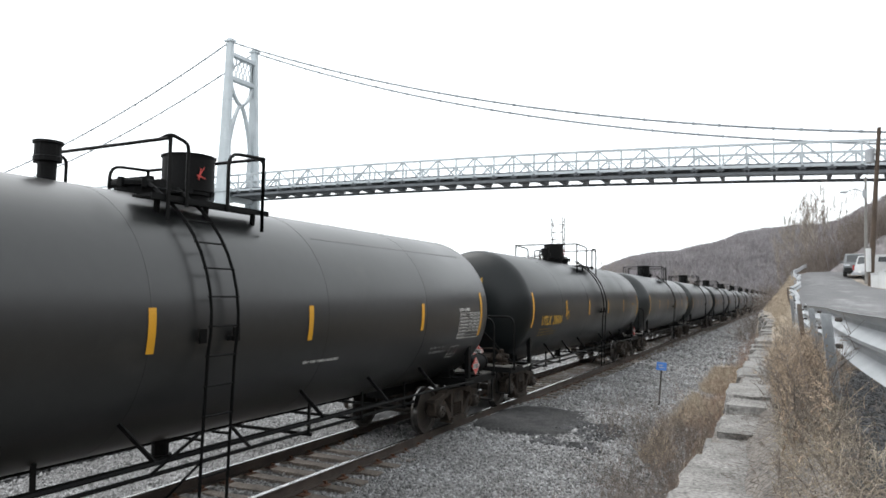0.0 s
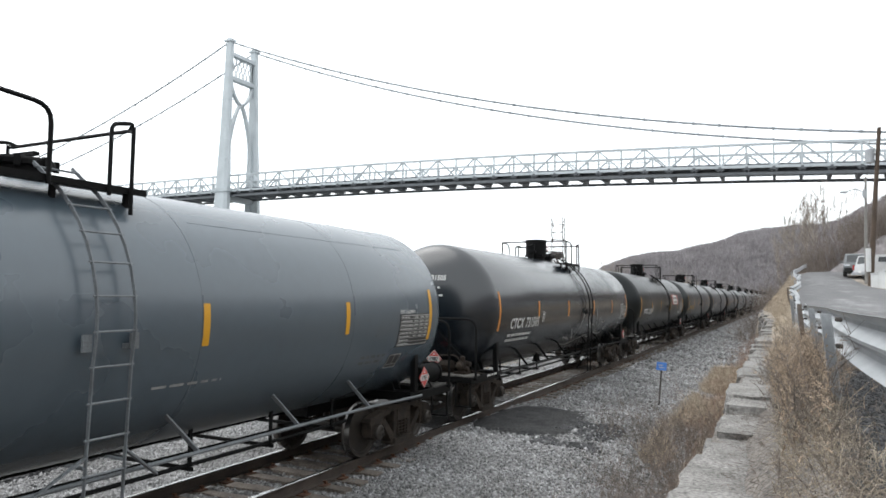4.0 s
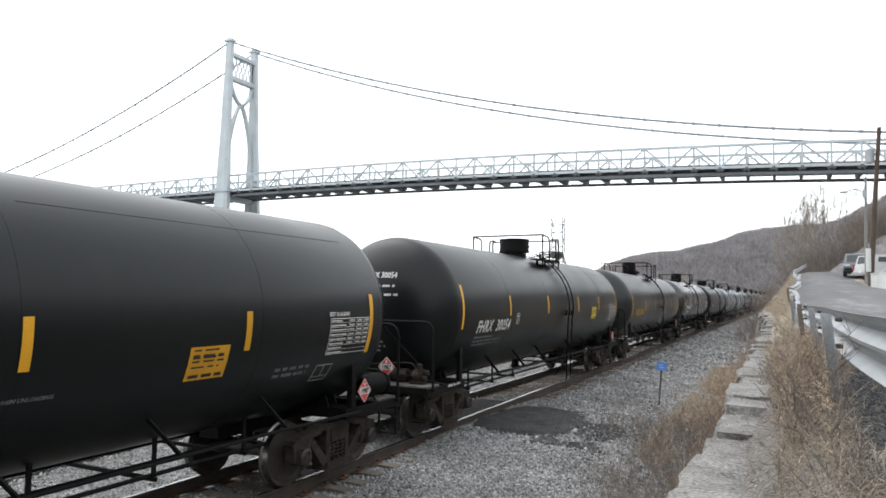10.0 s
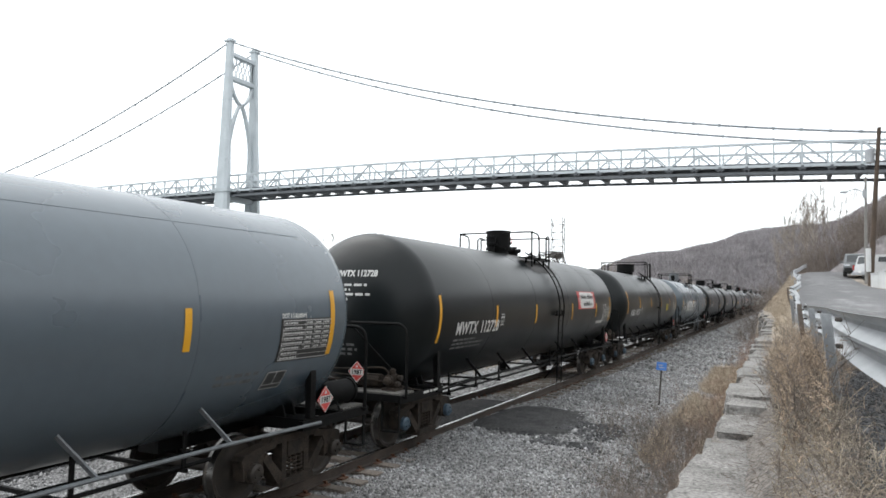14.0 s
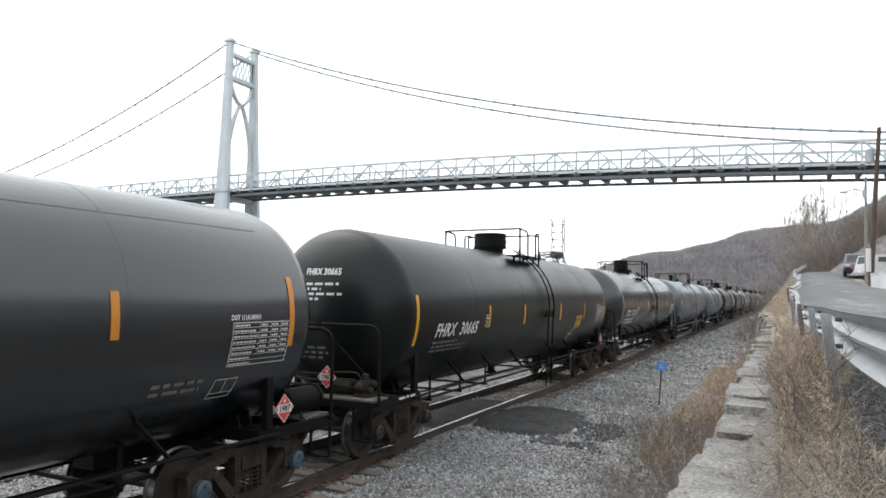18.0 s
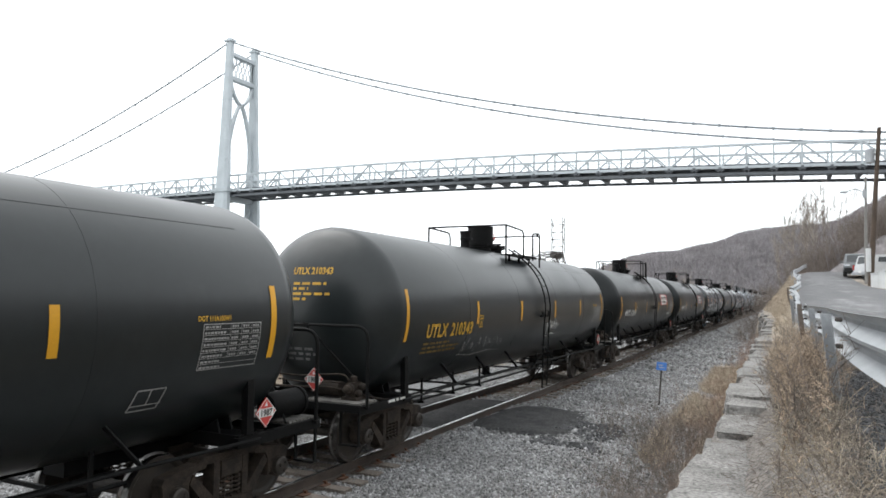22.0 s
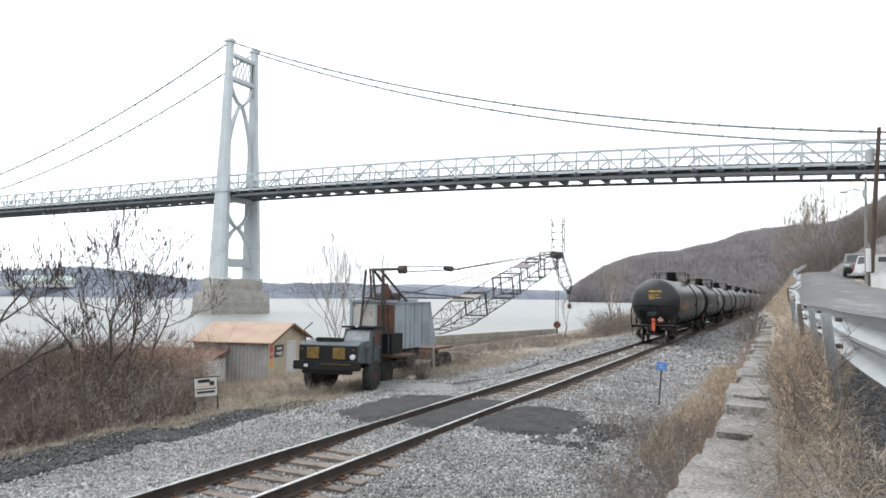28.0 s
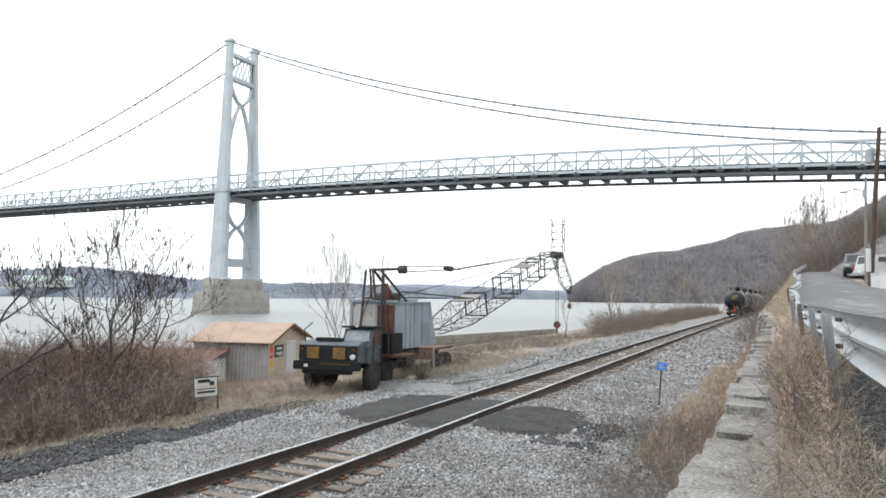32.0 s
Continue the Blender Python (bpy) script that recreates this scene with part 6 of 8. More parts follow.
def make_guard_rail():
    g = thing("guard_rail", "galvanised corrugated steel guard rail on leaning posts beside the road", "guard rail")
    prof = [(0.0, 0.31), (0.035, 0.285), (0.075, 0.255), (0.08, 0.225), (0.04, 0.195), (0.0, 0.165), (0.0, 0.145), (0.04, 0.115), (0.08, 0.085), (0.075, 0.055), (0.035, 0.025), (0.0, 0.0)]
    prof = [(-a, b) for a, b in prof]          # the ridges point to the road
    ys = list(np.arange(-8, 30, 3.8)) + list(np.arange(30, 67, 2.4))

    def at(y):
        sway = 0.03 * math.sin(y * 0.9) + (0.16 * math.sin(y * 0.55) if y > 22 else 0)
        return road_edge(y) + 0.13 + sway, road_z(y) + 0.35 + (0.05 * math.sin(y * 0.7) if y > 12 else 0)
    for a, b in zip(ys, ys[1:]):
        s = S()
        pts = [a + (b + 0.15 - a) * k / 4 for k in range(5)]
        v, n = [], len(prof)
        for side in (0.0, 0.006):
            for y in pts:
                x, z = at(y)
                v += [(x - px + side, y, z + pz) for px, pz in prof]
        m = len(pts)
        f = []
        for j in range(m - 1):
            for k in range(n - 1):
                f.append((j * n + k, j * n + k + 1, (j + 1) * n + k + 1, (j + 1) * n + k))
                f.append((m * n + j * n + k, m * n + (j + 1) * n + k, m * n + (j + 1) * n + k + 1, m * n + j * n + k + 1))
        for j in range(m - 1):
            for k in (0, n - 1):
                f.append((j * n + k, (j + 1) * n + k, m * n + (j + 1) * n + k, m * n + j * n + k))
        s.add(v, f)
        part("beam", s, GALV, g)
    rnd = random.Random(4)
    for k, y in enumerate([-5.5, 0.2, 5.55, 9.3, 12.2, 15.4, 20, 25, 30, 36, 42, 48, 54, 60]):
        x, z = at(y)
        lean = rnd.uniform(-3, 5)
        mat = RUSTPOST if k in (4, 8) else GALV
        c = (x - 0.045, y, z - 0.33)
        s = S().box((c[0] - 0.03, y, c[2]), (0.006, 0.08, 1.25), (lean, -5, 0)).box((c[0] + 0.03, y, c[2]), (0.006, 0.08, 1.25), (lean, -5, 0)).box((c[0], y, c[2]), (0.06, 0.008, 1.25), (lean, -5, 0))
        post = part("post", s, mat, g)
        for zz in (z + 0.06, z + 0.25):
            for dy in (-0.08, 0.08):
                part("bolt", S().lathe([(0.016, -0.03), (0.016, 0.01), (0.006, 0.012)], (x - 0.0, y + 0.14 + dy * 0.6, zz), "x", 6), BOOMSTEEL, post)
    return g


make_guard_rail()


def make_stone_wall():
    """Dry-laid retaining wall of long flat blocks between the railway and the road bank."""
    w = thing("stone_wall", "weathered pale limestone retaining wall of rough blocks", "wall", kind="structure")
    rnd = random.Random(12)
    shapes = []
    for k in range(9):
        bm = bmesh.new()
        bmesh.ops.create_cube(bm, size=1.0)
        bmesh.ops.subdivide_edges(bm, edges=bm.edges, cuts=5, use_grid_fill=True)
        for p in bm.verts:
            n = noise.noise_vector(p.co * 2.3 + Vector((k * 5.1, 0, 0))) + 0.6 * noise.noise_vector(p.co * 6.1 + Vector((0, k * 3.7, 0)))
            q = p.co.copy()
            r = 1 - 0.04 * (abs(q.x) > 0.4) * (abs(q.z) > 0.4) - 0.02 * (abs(q.y) > 0.4) * (abs(q.z) > 0.4)
            p.co = Vector((q.x * r, q.y * r, q.z)) + Vector((n.x * 0.075, n.y * 0.05, n.z * (0.03 if q.z > 0.4 else 0.07)))
        me = bpy.data.meshes.new("stone")
        bm.to_mesh(me)
        bm.free()
        me.materials.append(WALLSTONE)
        shapes.append(me)
    tops = [1.75, 1.53, 1.26, 0.92, 0.55, 0.1, -0.3]
    for c, (top, low) in enumerate(zip(tops, tops[1:] + [-0.7])):
        y = -6.0 + rnd.random()
        while y < 58:
            l = rnd.uniform(0.45, 1.35) * (1.0 if c else 1.1)
            if y > 30:
                l *= 1.6
            ob = part("stone", rnd.choice(shapes), None, w)
            d = rnd.uniform(0.50, 0.85) if c == 0 else 0.6
            h = top - low
            rise = 0.08 * noise.noise(Vector((0, y * 0.35, 1))) + rnd.uniform(-0.028, 0.022) if c == 0 else 0.0
            ym = y + l / 2
            ob.location = (wall_x(ym) + 0.03 + d / 2 + rnd.uniform(-0.08, 0.08) - 0.03 * c, ym, (top + low) / 2 + rise)
            ob.scale = (d, l * 1.045, (h + 2 * max(0.0, rise)) * 1.06)
            ob.rotation_euler = (rnd.uniform(-0.02, 0.02), rnd.uniform(-0.03, 0.03), rnd.uniform(-0.03, 0.03) + (math.pi if rnd.random() < 0.5 else 0))
            y += l + 0.02
    return w


# ---- crossing ----
def patch_of_asphalt(x0, x1, y0, y1, z, seed, label, rough=1.0, sag=(0.0, 0.0)):
    """A hand-laid mound of broken asphalt: highest beside the rail, lumpy, with a ragged edge that runs out into the gravel."""
    nx, ny = 34, 44
    v, f, idx = [], [], {}
    for j in range(ny + 1):
        for i in range(nx + 1):
            a, b = 2 * i / nx - 1, 2 * j / ny - 1
            x, y = (x0 + x1) / 2 + a * (x1 - x0) / 2, (y0 + y1) / 2 + b * (y1 - y0) / 2
            e = (abs(a) ** 3.5 + abs(b) ** 3.5) ** (1 / 3.5) + rough * (0.20 * noise.noise(Vector((x * 0.9, y * 0.9, seed))) + 0.10 * noise.noise(Vector((x * 3.1, y * 3.1, seed + 4))))
            lump = 0.030 * noise.noise(Vector((x * 1.3, y * 1.3, seed + 8))) + 0.014 * noise.noise(Vector((x * 6, y * 6, seed))) + 0.007 * noise.noise(Vector((x * 17, y * 17, seed)))
            drop = max(0.0, e - 0.74) ** 1.4 * 0.8
            v.append((x, y, z + sag[0] * (a + 1) / 2 + sag[1] * (b + 1) / 2 + rough * (lump - drop)))
    for j in range(ny):
        for i in range(nx):
            q = j * (nx + 1) + i
            f.append((q, q + 1, q + nx + 2, q + nx + 1))
    ob = new("crossing_pad", np_mesh("crossing_pad", v, f, [NEWASPHALT], None, True))
    tagged(ob, label, "pavement", "pads of the crossing", kind="structure")


patch_of_asphalt(-6.56, -3.95, 13.7, 17.9, -0.025, 1, "broken dark asphalt crossing pad sloping into gravel", sag=(-0.07, 0.0))
patch_of_asphalt(-10.3, -8.19, 13.4, 18.5, -0.09, 2, "broken dark asphalt crossing pad beside the river-side rail", sag=(0.05, 0.0))
patch_of_asphalt(-8.03, -6.72, 13.7, 18.3, -0.06, 3, "worn dark asphalt crossing pad laid between the rails", 0.35)


# ---- old truck crane ----
def tyre(parent, x, y, z, r=0.53, w=0.32):
    t = part("tyre", S().lathe([(r * 0.6, -w / 2), (r * 0.93, -w / 2), (r, -w * 0.32), (r, w * 0.32), (r * 0.93, w / 2), (r * 0.6, w / 2)], (0, 0, 0), "x", 26), TYRE, parent, smooth=True)
    t.location = (x, y, z)
    rim = S().lathe([(r * 0.62, 0.02), (r * 0.5, 0.06), (r * 0.2, 0.10), (r * 0.2, 0.16), (0.03, 0.17)], (0, 0, 0), "x", 16)
    for k in range(6):
        a = math.pi / 3 * k
        rim.box((0.09, r * 0.4 * math.cos(a), r * 0.4 * math.sin(a)), (0.05, 0.1, 0.1), (math.degrees(a), 0, 0))
    part("rim", rim, RUST, t)


def lattice(a, b, w, h, bays, up=(0, 0, 1), chord=0.029, lace=0.012, w1=None, h1=None, w2=None, h2=None):
    """Four chords laced together from a to b, tapering at both ends where asked."""
    a, b = Vector(a), Vector(b)
    d = (b - a).normalized()
    side = d.cross(Vector(up)).normalized()
    u = side.cross(d).normalized()
    s, rings = S(), []
    for k in range(bays + 1):
        t = k / bays
        kw, kh = w, h
        if w1 is not None and t < 0.16:
            kw, kh = w1 + (w - w1) * t / 0.16, h1 + (h - h1) * t / 0.16
        if w2 is not None and t > 0.8:
            kw, kh = w + (w2 - w) * (t - 0.8) / 0.2, h + (h2 - h) * (t - 0.8) / 0.2
        p = a.lerp(b, t)
        rings.append([p + side * sx * kw / 2 + u * sz * kh / 2 for sx, sz in ((-1, -1), (1, -1), (1, 1), (-1, 1))])
    for k in range(bays):
        for i in range(4):
            j = (i + 1) % 4
            s.tube([rings[k][i], rings[k + 1][i]], chord, 6)
            if k % 2:
                s.tube([rings[k][i], rings[k + 1][j]], lace, 5)
            else:
                s.tube([rings[k][j], rings[k + 1][i]], lace, 5)
            s.tube([rings[k][i], rings[k][j]], lace, 5)
    return s


def make_crane():
    c = thing("truck_crane", "old rusty blue-grey truck crane with a lattice boom", "crane")
    base = Matrix.Translation((-14.35, 19.85, -0.56)) @ Matrix.Rotation(radians(11.0), 4, "Z") @ Matrix.Rotation(radians(-1.7), 4, "X")
    c.matrix_basis = base
    inv = base.inverted()

    def W(x, y, z):
        return inv @ Vector((x, y, z))
    # carrier, front at y = 0, back at y = 13
    part("bumper", S().box((0, 0.0, 0.90), (2.5, 0.22, 0.30)).box((0, 0.05, 0.68), (1.9, 0.12, 0.14)), TRUCKBLACK, c, "dark steel bumper")
    for k in range(9):
        part("bumper_slot", S().box((-0.15 + k * 0.13, -0.115, 0.97), (0.07, 0.02, 0.035)), DIRTYYELLOW, c)
    part("registration_bar", S().box((-0.75, -0.12, 0.90), (0.14, 0.02, 0.10)), SIGNWHITE, c)
    hood = S().prism([(0.12, 1.07), (0.10, 1.62), (0.35, 1.72), (1.45, 1.80), (1.45, 1.0), (0.12, 1.0)], -1.15, 1.15)
    part("hood", hood, TRUCKGREY, c)
    part("grille", S().box((0, 0.08, 1.34), (2.2, 0.06, 0.50)), TRUCKBLACK, c)
    for x in (-0.55, 0.45):
        part("grille_panel", S().box((x, 0.03, 1.34), (0.46, 0.06, 0.40)), DIRTYYELLOW, c, "dirty yellow square panel")
    part("headlamp", S().lathe([(0.10, 0.0), (0.105, -0.05), (0.09, -0.09), (0.02, -0.10)], (0.98, 0.04, 1.22), "y", 16), LENS, c, "round glass headlamp")
    for x in (-1.0, 1.0):
        part("marker_lamp", S().lathe([(0.05, 0.0), (0.05, -0.05)], (x, 0.05, 1.47), "y", 10), RUSTBROWN, c)
    part("hood_pad", S().box((-0.15, 0.55, 1.80), (0.95, 0.35, 0.14)), TRUCKBLACK, c)
    part("mirror_wire", S().tube([(-1.0, 0.3, 1.7), (-1.05, 0.3, 2.15), (-0.8, 0.4, 2.4)], 0.02, 5), TRUCKBLACK, c)
    body = S().prism([(0.75, 1.0), (0.75, 1.55), (1.0, 1.66), (1.28, 2.18), (2.25, 2.24), (2.25, 0.9), (1.0, 0.9)], 0.12, 1.24)
    cb = part("cab", body, TRUCKGREY, c)
    part("cab_roof", S().box((0.68, 1.72, 2.26), (1.26, 1.2, 0.07)), TRUCKBLACK, cb, "dark cab roof with a visor")
    ws = S().add([(0.2, 0.985, 1.70), (1.16, 0.985, 1.70), (1.14, 1.235, 2.16), (0.24, 1.235, 2.16)], [(0, 1, 2, 3)])
    for p in range(4):
        x, y, z = ws.v[p]
        ws.v.append((x, y + 0.03, z - 0.015))
    ws.f += [(7, 6, 5, 4), (0, 4, 5, 1), (1, 5, 6, 2), (2, 6, 7, 3), (3, 7, 4, 0)]
    part("windscreen", ws, GLASSY, cb, "dusty flat windscreen")
    part("side_window", S().prism([(1.32, 1.68), (1.45, 2.12), (2.0, 2.14), (2.0, 1.62)], 1.235, 1.25), RUSTBROWN, cb, "side window boarded with rusty sheet")
    part("door_seam", S().box((1.25, 1.28, 1.45), (0.015, 0.02, 0.95)), TRUCKBLACK, cb)
    part("door_seam", S().box((1.25, 2.1, 1.45), (0.015, 0.02, 1.1)), TRUCKBLACK, cb)
    part("door_handle", S().box((1.26, 2.0, 1.52), (0.03, 0.14, 0.03)), GALV, cb)
    part("cab_lamp", S().lathe([(0.06, 0), (0.05, -0.06)], (0.7, 1.0, 2.30), "y", 10), LENS, cb)
    part("chassis", S().box((0, 6.6, 0.85), (1.0, 12.6, 0.35)), TRUCKBLACK, c)
    part("deck", S().box((0, 3.9, 1.06), (2.5, 3.2, 0.10)), RUSTBROWN, c, "rusty deck plate")
    part("rear_deck", S().box((0, 11.2, 1.12), (2.5, 3.4, 0.10)), RUSTBROWN, c, "rusty deck plate")
    part("outrigger_box", S().box((0, 9.0, 0.85), (2.5, 0.5, 0.4)), RUSTBROWN, c)
    for y in (1.45, 2.80):
        for x in (-1.05, 1.05):
            tyre(c, x * 1.10, y, 0.46, 0.60)
    for y in (11.0, 12.2):
        for x in (-1.02, 1.02):
            tyre(c, x, y, 0.30, 0.58, 0.5)
    for y in (3.25,):
        part("mudguard", S().prism([(y - 0.7, 1.0), (y - 0.45, 1.14), (y + 0.45, 1.14), (y + 0.7, 1.0), (y + 0.66, 0.98), (y + 0.42, 1.1), (y - 0.42, 1.1), (y - 0.66, 0.98)], 0.75, 1.3), RUSTBROWN, c)
    # machinery house, turned square to the track
    def turned(shape):
        shape.v = [tuple(inv @ Vector(p)) for p in shape.v]
        return shape
    x0, x1, y0, y1, z0, z1 = -15.6, -13.45, 23.2, 26.4, 0.72, 2.60
    house = turned(S().prism([(y0, z0), (y0, z1), (y1 - 0.35, z1), (y1 + 0.25, z0 + 0.1), (y1 + 0.1, z0)], x0, x1))
    hs = part("house", house, HOUSEGREY, c, "faded grey sheet-steel machinery house")
    for k, y in enumerate((23.9, 24.3, 24.65, 25.3, 25.95)):
        part("house_rib", turned(S().box((x1 + 0.012, y, (z0 + z1) / 2), (0.03, 0.05, z1 - z0 - 0.1))), HOUSEGREY, hs)
    part("house_trim", turned(S().box((x1 + 0.015, 24.6, z1 - 0.04), (0.06, 2.8, 0.08))), HOUSEGREY, hs)
    for yy, zz, ww, hh_ in ((24.1, 2.05, 0.5, 0.6), (25.55, 1.3, 0.55, 0.9)):
        part("hatch", turned(S().box((x1 + 0.02, yy, zz), (0.02, ww, hh_))), HOUSEGREY, hs)
    part("roof_edge", turned(S().box(((x0 + x1) / 2, y0 - 0.03, z1 + 0.01), (x1 - x0 + 0.12, 0.12, 0.10))), HOUSEGREY, hs)
    part("corner_post", turned(S().box((x0 + 0.05, y0 - 0.03, 1.65), (0.14, 0.1, 1.8))), HOUSEGREY, hs)
    part("corner_post", turned(S().box((-14.38, y0 - 0.035, 1.75), (0.10, 0.06, 1.5))), HOUSEGREY, hs)
    part("ridge_cap", turned(S().box((-14.3, 24.9, z1 + 0.05), (0.9, 1.6, 0.08))), HOUSEGREY, hs)
    part("white_panel", turned(S().box((-14.95, y0 - 0.02, 1.85), (1.05, 0.05, 1.25))), RUSTWHITE, hs, "white panel streaked with rust")
    part("rust_panel", turned(S().box((-13.95, y0 - 0.02, 1.80), (0.80, 0.05, 1.34))), RUSTBROWN, hs, "brown rusted panel")
    part("house_top_drum", turned(S().lathe([(0.16, -0.5), (0.2, -0.5), (0.2, 0.5), (0.16, 0.5)], (-14.3, 23.9, z1 + 0.16), "x", 14)), BOOMSTEEL, hs)
    part("turntable", turned(S().lathe([(0.9, 0.2), (0.9, 0.72)], (-14.5, 25.2, 0), "z", 24)), TRUCKBLACK, c)
    lk = part("tool_locker", turned(S().box((-13.62, 22.75, 1.0), (0.95, 0.8, 0.78))), TRUCKBLACK, c, "black painted tool locker")
    part("locker_seam", turned(S().box((-13.3, 22.34, 1.0), (0.025, 0.02, 0.74))), TRUCKGREY, lk)
    part("catwalk", turned(S().box((-13.42, 22.9, 0.57), (1.5, 1.2, 0.07))), RUSTBROWN, c)
    # gantry
    g = turned(S().tube([(-14.72, 23.5, 1.3), (-14.82, 23.35, 3.9)], 0.045, 6).tube([(-14.46, 23.5, 1.3), (-14.70, 23.35, 3.9)], 0.045, 6).tube([(-14.66, 23.35, 3.86), (-14.05, 24.3, z1)], 0.055, 6).tube([(-14.3, 23.35, 3.84), (-13.56, 24.2, z1)], 0.055, 6).tube([(-14.86, 23.35, 3.87), (-13.5, 23.45, 3.9)], 0.06, 6).tube([(-14.7, 23.4, 3.2), (-14.1, 23.6, 3.3)], 0.035, 6))
    g2 = turned(S().tube([(-14.86, 23.1, 3.86), (-14.98, 22.9, 1.2)], 0.05, 6).tube([(-14.05, 23.1, 3.84), (-14.02, 22.95, 1.0)], 0.05, 6).tube([(-14.05, 23.1, 3.84), (-13.75, 22.98, 1.2)], 0.03, 6).tube([(-14.9, 23.0, 2.72), (-14.03, 23.0, 2.72)], 0.04, 6).tube([(-14.95, 22.95, 1.9), (-14.45, 23.1, 3.3)], 0.022, 5))
    part("gantry_leg", g2, BOOMSTEEL, c, "weathered steel gantry legs")
    part("gantry", g, BOOMSTEEL, c, "dark steel gantry frame")
    part("gantry_brace", turned(S().prism([(23.45, 3.3), (24.1, 2.62), (23.4, 2.62)], -14.35, -14.05)), RUSTBROWN, c)
    part("gantry_sheave", turned(S().lathe([(0.11, -0.16), (0.17, -0.14), (0.17, 0.14), (0.11, 0.16)], (-13.40, 23.5, 3.88), "x", 14)), BOOMSTEEL, c)
    tip, foot = Vector((-14.2, 47.2, 5.85)), Vector((-14.2, 27.6, 1.25))

    def line(a, b, r=0.019):
        return turned(S().tube([a, b], r, 4))
    bridle = Vector((-13.9, 28.9, 4.14))
    part("bridle_block", turned(S().lathe([(0.03, -0.7), (0.13, -0.4), (0.14, 0.15), (0.05, 0.3), (0.03, 1.1)], tuple(bridle), "y", 10)), BOOMSTEEL, c)
    for dx in (-0.35, 0.35):
        part("hoist_rope", line((-13.5 + dx * 0.4, 23.6, 4.0), bridle + Vector((dx * 0.3, -0.5, 0.08))), BOOMSTEEL, c)
        part("hoist_rope", line((-13.5 + dx * 0.4, 23.6, 3.78), bridle + Vector((dx * 0.3, -0.5, -0.08))), BOOMSTEEL, c)
        part("pendant", line(bridle + Vector((dx * 0.3, 0.7, 0)), tip + Vector((dx * 1.2, -1.2, 0.1)), 0.024), BOOMSTEEL, c)
    part("hoist_rope", line((-14.2, 24.4, 2.8), tip), BOOMSTEEL, c)
    part("back_hitch", turned(S().tube([(-14.7, 25.0, 2.75), (-14.6, 30.0, 2.75)], 0.035, 6).tube([(-13.7, 24.0, 3.0), (-13.6, 31.0, 2.75)], 0.035, 6).tube([(-13.6, 31, 2.75), (-14.8, 31.2, 2.75)], 0.035, 6)), BOOMSTEEL, c)
    part("boom", turned(lattice(foot, tip, 1.15, 1.15, 18, w1=0.9, h1=0.25, w2=0.6, h2=0.4)), BOOMSTEEL, c, "long lattice boom of laced steel tube")
    for t in (0.26, 0.46, 0.52, 0.70, 0.76, 0.9):
        p = foot.lerp(tip, t)
        s = S()
        d = (tip - foot).normalized()
        side, u = Vector((1, 0, 0)), Vector((1, 0, 0)).cross(d)
        q = [p + side * a * 0.6 + u * b * 0.6 for a, b in ((-1, -1), (1, -1), (1, 1), (-1, 1))]
        for i in range(4):
            s.tube([q[i], q[(i + 1) % 4]], 0.045, 6)
        part("boom_frame", turned(s), BOOMSTEEL, c)
    for t in (0.2, 0.64):
        p = foot.lerp(tip, t)
        part("boom_plate", turned(S().beam(p + Vector((0, -0.7, 0.45)), p + Vector((0, 0.7, 0.75)), 1.1, 0.03)), POLEGREY, c)
    part("tip_sheaves", turned(S().box(tuple(tip), (0.9, 0.5, 0.3)).lathe([(0.25, -0.3), (0.25, 0.3)], tuple(tip + Vector((0, 0.1, 0.05))), "x", 14)), BOOMSTEEL, c)
    part("mast", turned(lattice(tip + Vector((0.05, 0.1, 0.1)), tip + Vector((0.05, 0.1, 2.75)), 0.85, 0.5, 5, (0, 1, 0), 0.028, 0.014)), BOOMSTEEL, c, "upright lattice jib mast")
    jib = tip + Vector((0.75, 0.6, -2.6))
    part("jib", turned(lattice(tip + Vector((0.05, 0.1, -0.1)), jib, 0.75, 0.5, 7, (0, 1, 0), 0.03, 0.016, w2=0.2, h2=0.2)), BOOMSTEEL, c, "folded lattice jib")
    part("jib_sheave", turned(S().lathe([(0.14, -0.12), (0.14, 0.12)], tuple(jib), "x", 12)), BOOMSTEEL, c)
    part("hook_rope", line(jib, jib + Vector((0.0, 0, -0.85))), BOOMSTEEL, c)
    part("hook_ball", turned(S().lathe([(0.03, 0.0), (0.12, 0.08), (0.14, 0.2), (0.1, 0.32), (0.03, 0.4)], tuple(jib + Vector((0, 0, -1.2))), "z", 12)), RUSTBROWN, c)
    for dx in (-0.1, 0.1):
        part("hook_rope", line(tip + Vector((dx, 0.1, 0)), tip + Vector((dx * 0.8, 0.1, -4.75))), BOOMSTEEL, c)
    part("hook_block", turned(S().lathe([(0.1, -0.1), (0.24, -0.1), (0.24, 0.1), (0.1, 0.1)], tuple(tip + Vector((0, 0.1, -4.95))), "y", 14).box(tuple(tip + Vector((0, 0.1, -5.35))), (0.1, 0.06, 0.5))), RUSTBROWN, c, "rusty hook block")
    return c


make_crane()


